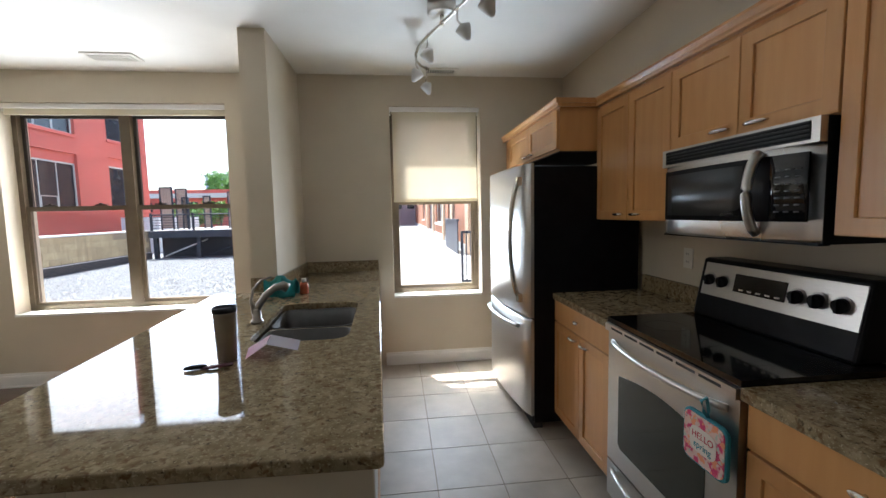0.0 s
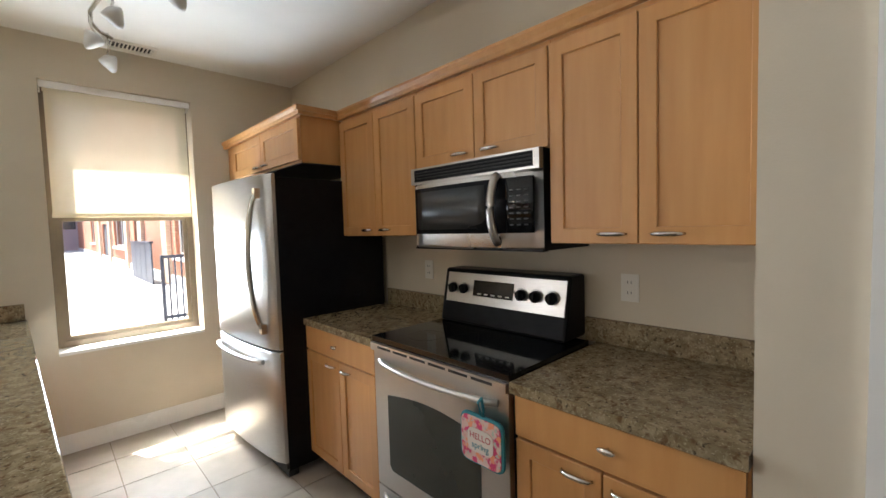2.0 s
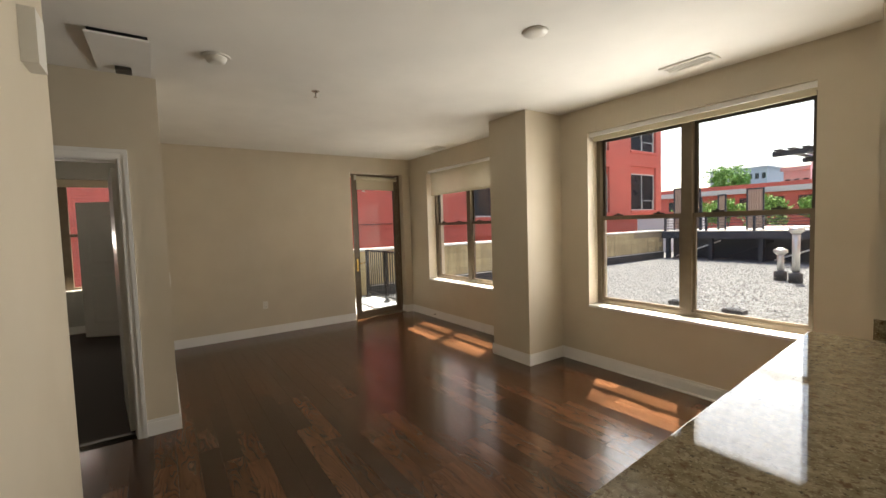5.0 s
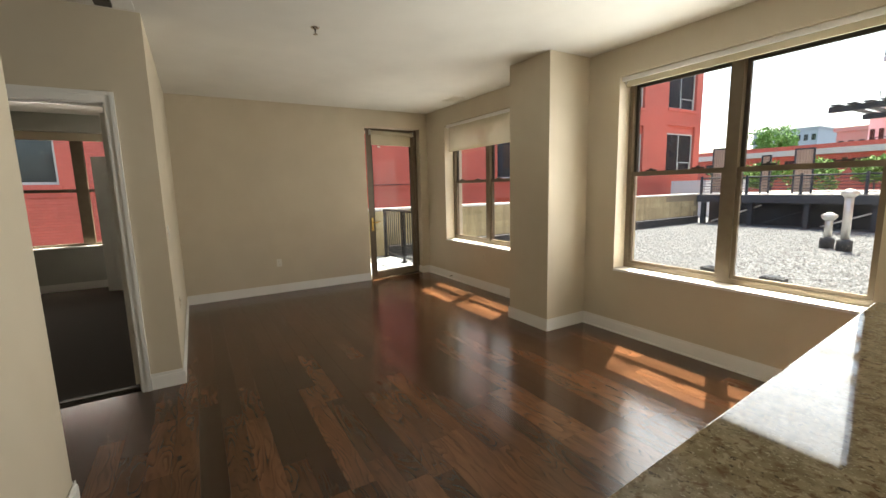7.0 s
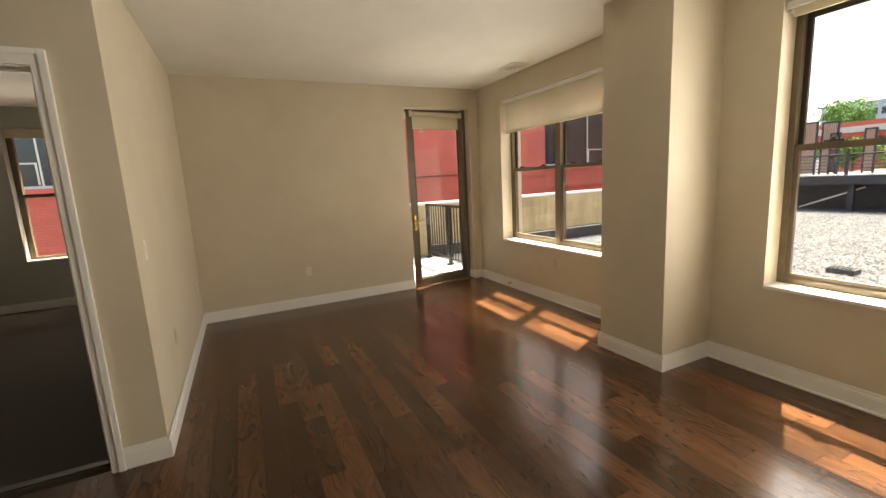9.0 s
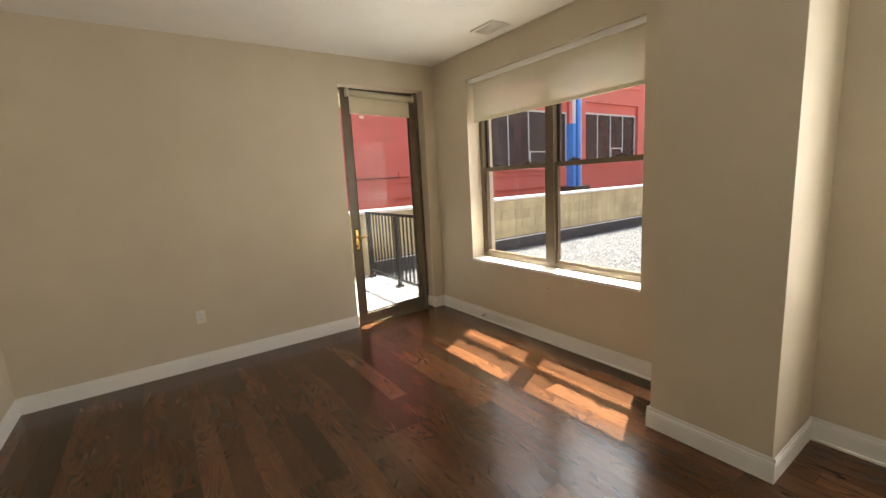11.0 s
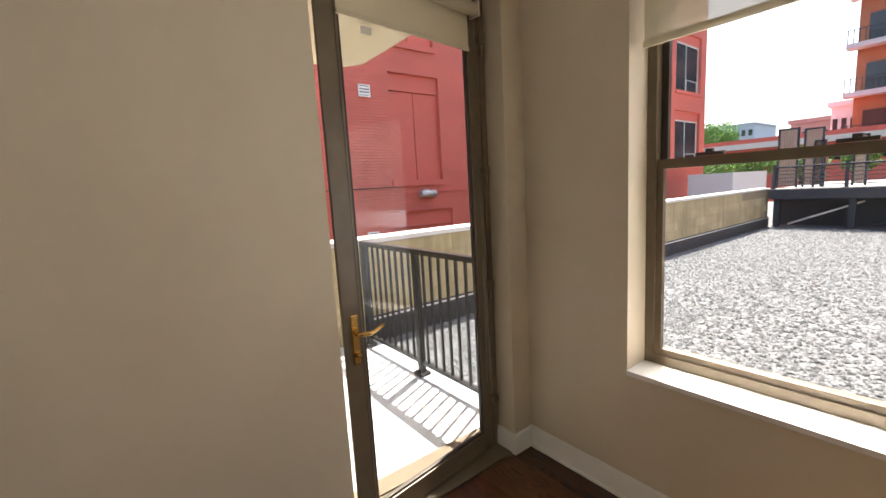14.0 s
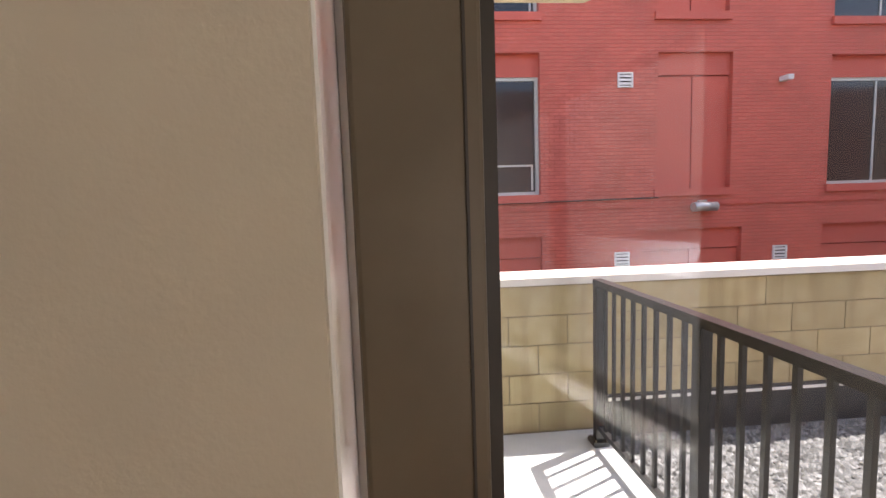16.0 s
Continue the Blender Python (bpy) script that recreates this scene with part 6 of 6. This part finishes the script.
# ---- the brick building along the roof, beyond the kitchen window ----
KB = 3.55
kb = thing("brick_building", "orange-brown brick building with pale sills beside the roof", "building", (KB + 4, 30, -0.07))
kwins = [(9.5, 11.2, 0.8, 2.6), (24.4, 28.6, 0.85, 2.6), (13.0, 14.6, 0.8, 2.6), (40.0, 43.0, 0.9, 2.6)]
kdoors = [(31.9, 34.5, -0.07, 2.1), (20.2, 22.0, -0.07, 2.1)]
bm = bmesh.new()
ys = sorted({5.6, 60.0, *[c[0] for c in kwins + kdoors], *[c[1] for c in kwins + kdoors]})
for a, b in zip(ys, ys[1:]):
    z = -0.4
    for lo, hi in sorted((lo, hi) for c0, c1, lo, hi in kwins + kdoors if c0 <= a + 1e-6 and c1 >= b - 1e-6):
        if lo > z:
            box(bm, KB, KB + 0.3, a, b, z, lo)
        z = hi
    box(bm, KB, KB + 0.3, a, b, z, 9.0)
part("wall", bm, BRICK, kb)
# added near-black filling, its colour stands for the unlit inside of the building
part("core", boxes((KB + 0.5, KB + 8, 5.7, 60, -0.4, 9.0)), DARK_AND_UNLIT, kb)
PALE_BRICK = coursed(material("pale_brick_pier", (0.50, 0.36, 0.24), 0.85, second=(0.58, 0.44, 0.32), scale=9, bump=0.3, bump_scale=60))
for y in (8.4, 11.6, 15.2, 19.5, 23.2, 29.6, 35.2):
    part("pier", boxes((KB - 0.12, KB, y, y + 0.7, -0.07, 9.0)), PALE_BRICK, kb, "pale brick pier")
part("plinth", boxes((KB - 0.06, KB, 5.6, 60, -0.07, 0.22)), CONCRETE, kb, "pale concrete plinth")
for a, b, lo, hi in kwins:
    w4 = part("window", boxes((KB + 0.1, KB + 0.16, a, a + 0.08, lo, hi), (KB + 0.1, KB + 0.16, b - 0.08, b, lo, hi), (KB + 0.1, KB + 0.16, a + 0.08, b - 0.08, lo, lo + 0.08), (KB + 0.1, KB + 0.16, (a + b) / 2 - 0.04, (a + b) / 2 + 0.04, lo + 0.08, hi)), PALE_FRAME, kb)
    part("pane", boxes((KB + 0.12, KB + 0.14, a + 0.08, b - 0.08, lo + 0.08, hi)), GLASS_DARK, w4, "dark reflecting pane")
    part("sill", boxes((KB - 0.1, KB + 0.1, a - 0.1, b + 0.1, lo - 0.12, lo - 0.001)), CAP, kb, "white stone sill")
for a, b, lo, hi in kdoors:
    part("door", boxes((KB + 0.08, KB + 0.14, a, b, lo, hi)), DECK_DARK, kb, "dark blue-grey door")
FENCE = material("navy_black_metal", (0.022, 0.028, 0.045), 0.5, second=(0.035, 0.042, 0.062), scale=9)
gf = thing("metal_gate", "solid dark metal fence panel standing against the brick wall", "gate", (3.2, 16.5, -0.07))
for i in range(4):
    part("board", boxes((3.1, 3.14, 15.6 + i * 0.95, 16.5 + i * 0.95, -0.06, 1.15)), FENCE, gf)
part("top_rail", boxes((3.07, 3.17, 15.55, 19.4, 1.151, 1.21)), FENCE, gf)
f2 = thing("terrace_fence", "black metal picket fence at the edge of a terrace", "fence", (2.9, 9.0, -0.07))
for z in (0.02, 1.02):
    part("rail", boxes((2.22, 3.42, 8.96, 9.02, z, z + 0.05)), FENCE, f2)
for i in range(14):
    x = 2.24 + i * 0.09
    w = 0.026 if i % 5 == 0 else 0.011
    part("picket", boxes((x - w, x + w, 8.975, 9.005, -0.07, 1.02)), FENCE, f2)
f3 = copy_thing(f2, Matrix.Translation((2.9, 7.6, -0.07)))
f3.matrix_basis = Matrix.Translation((3.12, 8.25, -0.07)) @ Matrix.Rotation(math.radians(-78), 4, "Z")

# ---- far city ----
def far_building(x0, x1, y, depth, z1, mat, label, rows, cols, z0=-9.0, glass=GLASS_DARK):
    b = thing("far_building", label, "building", ((x0 + x1) / 2, y, z0))
    part("wall", boxes((x0, x1, y, y + depth, z0, z1)), mat, b)
    part("roof", boxes((x0 - 0.3, x1 + 0.3, y - 0.3, y + depth + 0.3, z1, z1 + 0.5)), mat, b)
    for r in range(rows):
        for c in range(cols):
            w, h = (x1 - x0) / cols, (z1 - 2.0) / max(rows, 1)
            x, z = x0 + c * w + w * 0.22, 2.2 + r * h
            part("window", boxes((x, x + w * 0.56, y - 0.05, y + 0.05, z, z + h * 0.5)), glass, b)
    return b


FAR_GREY = material("pale_grey_cladding", (0.42, 0.45, 0.48), 0.8, second=(0.46, 0.49, 0.52), scale=1)
FAR_WHITE = material("white_plaster", (0.62, 0.66, 0.70), 0.8, second=(0.66, 0.70, 0.74), scale=1)
FAR_PINK = material("dusty_pink_brick", (0.40, 0.26, 0.24), 0.85, second=(0.44, 0.30, 0.28), scale=1)
# unseen upper storeys and right part added to block sky behind the kitchen shade
far_building(-3.4, 13.0, 62, 8, 23.0, FAR_PINK, "dusty pink block closing the terrace view, heightened to hide the sky", 6, 9)
low_red = far_building(-42, -4, 50, 12, 4.1, RED, "long low red brick building beyond the deck", 1, 16)
part("coping", boxes((-42.4, -3.6, 49.6, 50, 3.7, 4.2)), PALE_FRAME, low_red, "grey coping")
far_building(-63, -47.5, 150, 20, 15.5, FAR_GREY, "pale grey office building on the skyline", 4, 9)
far_building(-15.2, -13.2, 62, 8, 7.7, FAR_WHITE, "white apartment building on the skyline", 2, 3)
far_building(-21.5, -16.5, 75, 8, 7.6, FAR_PINK, "dusty pink brick block on the skyline", 2, 5)
far_building(-34, -26, 90, 8, 6.2, FAR_GREY, "low grey roofs on the skyline", 1, 5)
tw = thing("apartment_tower", "brown brick apartment tower with stacked balconies", "building", (-9, 60, -9))
part("wall", boxes((-13.3, -4.0, 60, 70, -9, 26)), BRICK, tw)
for z in (4.2, 8.5, 12.9, 17.3, 21.7):
    bc = part("balcony", boxes((-13.9, -8.5, 58.6, 60.0, z - 0.45, z)), CONCRETE, tw, "pale balcony slab")
    for i in range(14):
        part("baluster", boxes((-13.85 + i * 0.4, -13.78 + i * 0.4, 58.65, 58.7, z, z + 1.15)), BLACK_IRON, bc)
    part("rail", boxes((-13.9, -8.5, 58.62, 58.72, z + 1.15, z + 1.22)), BLACK_IRON, bc)
    part("window", boxes((-12.6, -10.0, 59.9, 60.05, z + 0.1, z + 2.6)), GLASS_DARK, tw)

LEAF_MAT = material("bright_green_foliage", (0.10, 0.22, 0.04), 0.7, second=(0.20, 0.36, 0.08), scale=3, island=True, spread=0.3)
BARK = material("grey_bark", (0.09, 0.07, 0.05), 0.9, second=(0.13, 0.10, 0.08), scale=6)


def tree(cx, cy, z0, h, r, leaves, size, label, name="tree"):
    t = thing(name, label, "tree", (cx, cy, z0))
    rng = random.Random(int(cx * 7 + cy))
    part("trunk", tube([(cx, cy, z0), (cx + 0.1 * r, cy, z0 + h * 0.3), (cx, cy, z0 + h * 0.6), (cx + 0.05 * r, cy, z0 + h * 0.85)], [r * 0.08, r * 0.065, r * 0.045, r * 0.02], 8), BARK, t)
    for i in range(5):
        a = i * 1.3
        part("limb", tube([(cx, cy, z0 + h * (0.4 + 0.05 * i)), (cx + r * 0.35 * math.cos(a), cy + r * 0.35 * math.sin(a), z0 + h * 0.62), (cx + r * 0.6 * math.cos(a), cy + r * 0.6 * math.sin(a), z0 + h * 0.75)], [r * 0.035, r * 0.025, r * 0.01], 6), BARK, t)
    verts, faces = [], []
    clumps = [(rng.uniform(-0.7, 0.7), rng.uniform(-0.7, 0.7), rng.uniform(-0.5, 0.65), rng.uniform(0.28, 0.5)) for _ in range(26)]
    for i in range(leaves):
        a, b, c, k = rng.choice(clumps)
        d = Vector((rng.gauss(0, 1), rng.gauss(0, 1), rng.gauss(0, 1))).normalized() * k * rng.uniform(0.6, 1.05)
        p = Vector((cx, cy, z0 + h - r)) + r * Vector((a + d.x, b + d.y, c + d.z))
        u = Vector((rng.gauss(0, 1), rng.gauss(0, 1), rng.gauss(0, 1))).normalized() * size
        v = u.cross(Vector((rng.gauss(0, 1), rng.gauss(0, 1), rng.gauss(0, 1)))).normalized() * size * 0.6
        n0 = len(verts)
        verts += [p - u, p + v, p + u, p - v]
        faces.append((n0, n0 + 1, n0 + 2, n0 + 3))
    me = bpy.data.meshes.new("crown")
    me.from_pydata([tuple(p) for p in verts], [], faces)
    me.materials.append(LEAF_MAT)
    cro = new("crown", me)
    cro.parent = t
    cro.matrix_parent_inverse = Matrix.Translation(t.matrix_basis.translation).inverted()
    return t


tree(-50, 132, -9, 24.5, 5.2, 5000, 0.32, "round bright green street tree on the skyline")
for sx, sy, r in ((-13.5, 43.5, 1.5), (-19.5, 44.5, 1.6), (-10.2, 44.5, 1.1), (-16.5, 44.0, 1.3)):
    tree(sx, sy, -0.3, 3.5, r, 1400, 0.14, "bright green planted shrub on a roof terrace", "shrub")
cv = thing("parked_van", "white van roof showing above the parapet", "van", (-12.2, 26.0, -9))
part("body", boxes((-13.1, -11.3, 23.6, 28.0, -0.6, 1.55)), CAP, cv, bevel=0.25, segments=4)
part("deck_under", boxes((-14.2, -9.0, 22.0, 30.0, -9.0, -0.61)), CONCRETE, cv)

# ---- loose gravel ----
rng = np.random.default_rng(4)
N = 46000
gy = OUT + 0.02 + 12.5 * rng.random(N) ** 1.6
gx = -8.38 + 8.6 * rng.random(N)
keep = ~((gx < -6.35) & (gy < 4.78))
gx, gy = gx[keep], gy[keep]
n2 = 9000
gx, gy = np.r_[gx, -8.38 + 1.95 * rng.random(n2)], np.r_[gy, 4.79 + 3.2 * rng.random(n2)]
M = len(gx)
size = 0.014 + 0.016 * rng.random(M)
turn = rng.random(M) * 6.28
base = np.array([(1, 0, 0.1), (0.35, 0.75, 0), (-0.55, 0.6, 0.1), (-1, -0.05, 0), (-0.3, -0.7, 0.1), (0.6, -0.6, 0), (0.1, 0.05, 0.72)])
jit = 1 + 0.25 * (rng.random((M, 7, 3)) - 0.5)
pts = base[None] * jit * size[:, None, None]
c, s_ = np.cos(turn)[:, None], np.sin(turn)[:, None]
xs, ysn = pts[..., 0] * c - pts[..., 1] * s_ + gx[:, None], pts[..., 0] * s_ + pts[..., 1] * c + gy[:, None]
zs = pts[..., 2] - 0.076 + (0.012 * rng.random(M))[:, None]
allv = np.stack([xs, ysn, zs], -1).reshape(-1, 3)
tri = np.array([(i, (i + 1) % 6, 6) for i in range(6)])
allf = (tri[None] + 7 * np.arange(M)[:, None, None]).reshape(-1, 3)
me = bpy.data.meshes.new("gravel")
me.from_pydata(allv.tolist(), [], allf.tolist())
PEBBLE = material("river_pebble", (0.085, 0.088, 0.092), 0.85, second=(0.222, 0.227, 0.233), scale=25, island=True, spread=0.55)
me.materials.append(PEBBLE)
tagged(new("gravel", me), "loose grey and white river pebbles on the flat roof", "gravel", kind="stuff")

# ---- parapet blocks, floor tiles, floor planks ----
bm = boxes((-0.010, 0.0, 0.004, 0.396, 0.004, 0.196))
block_mesh = bpy.data.meshes.new("block")
bm.to_mesh(block_mesh), bm.free()
block_mesh.materials.append(BLOCK)
bm = boxes((-0.010, 0.002, 0.003, 2.397, 0.004, 0.196))
bond_mesh = bpy.data.meshes.new("bond_block")
bm.to_mesh(bond_mesh), bm.free()
bond_mesh.materials.append(BLOCK)
for i in range(6):
    ob = new("bond_block", bond_mesh)
    ob.parent = parapet
    ob.matrix_basis = Matrix.Translation((PX, 1.1 + i * 2.4, -0.022 + 4 * 0.2))
for row in range(4):
    y = 1.1 - (0.2 if row % 2 else 0.0)
    while y < 17.2:
        ob = new("block", block_mesh)
        ob.parent = parapet
        ob.matrix_basis = Matrix.Translation((PX, y, -0.022 + row * 0.2))
        y += 0.4

tw_, th_ = 0.353, 0.383
x = 1.11 - 2 * tw_
while x < TILE_AREA[1]:
    y = 3.439 - 7 * th_
    while y < TILE_AREA[3]:
        x0, x1, y0, y1 = max(x + 0.0025, TILE_AREA[0]), min(x + tw_ - 0.0025, TILE_AREA[1]), max(y + 0.0025, TILE_AREA[2]), min(y + th_ - 0.0025, TILE_AREA[3])
        if x1 - x0 > 0.02 and y1 - y0 > 0.02 and x1 > 0.74:
            part("tile", boxes((x0, x1, y0, y1, -0.0039, 0.0)), TILE, tile_floor, bevel=0.0015, segments=1)
        y += th_
    x += tw_

rng = random.Random(11)
PW = 0.127
rest = bmesh.new()
planks = []
y = -2.6
while y < NORTH:
    y1 = min(y + PW, NORTH)
    x = (WEST if y > 0.80 else -3.45) - rng.uniform(0, 0.9)
    lim = 1.935 if y < 1.02 else 0.735
    while x < lim:
        n = rng.uniform(0.55, 1.5)
        a, b = max(x + 0.0006, WEST if y > 0.80 else -3.45), min(x + n - 0.0006, lim)
        if b - a > 0.02:
            planks.append((a, b, y + 0.0006, y1 - 0.0006))
        x += n
    y += PW
planks.sort(key=lambda p: (p[1] > 0.2) + (p[3] < 0.86))
for i, (a, b, c0, c1) in enumerate(planks):
    if i < 290:
        part("plank", boxes((a, b, c0, c1, -0.0079, 0.0)), FLOOR_WOOD, floor)
    else:
        box(rest, a, b, c0, c1, -0.0079, 0.0)
tagged(part("more_planks", rest, FLOOR_WOOD, floor), kind="stuff")
part("door_planks", boxes((WEST - 0.2, WEST, 3.439, 4.38, -0.0079, -0.002)), FLOOR_WOOD, floor)

# tan brick reveal outside the balcony door
reveal = structure("door_reveal", boxes((-6.40, -6.306, 4.456, 4.4675, -0.3, 2.43)), MORTAR, "tan brick reveal outside the balcony door", "trim")
bm = boxes((-0.045, 0.045, -0.006, 0.0, 0.004, 0.071))
reveal_mesh = bpy.data.meshes.new("brick")
bm.to_mesh(reveal_mesh), bm.free()
reveal_mesh.materials.append(BLOCK)
for row in range(32):
    ob = new("brick", reveal_mesh)
    ob.parent = reveal
    ob.matrix_basis = Matrix.Translation((-6.355, 4.4558, row * 0.075))
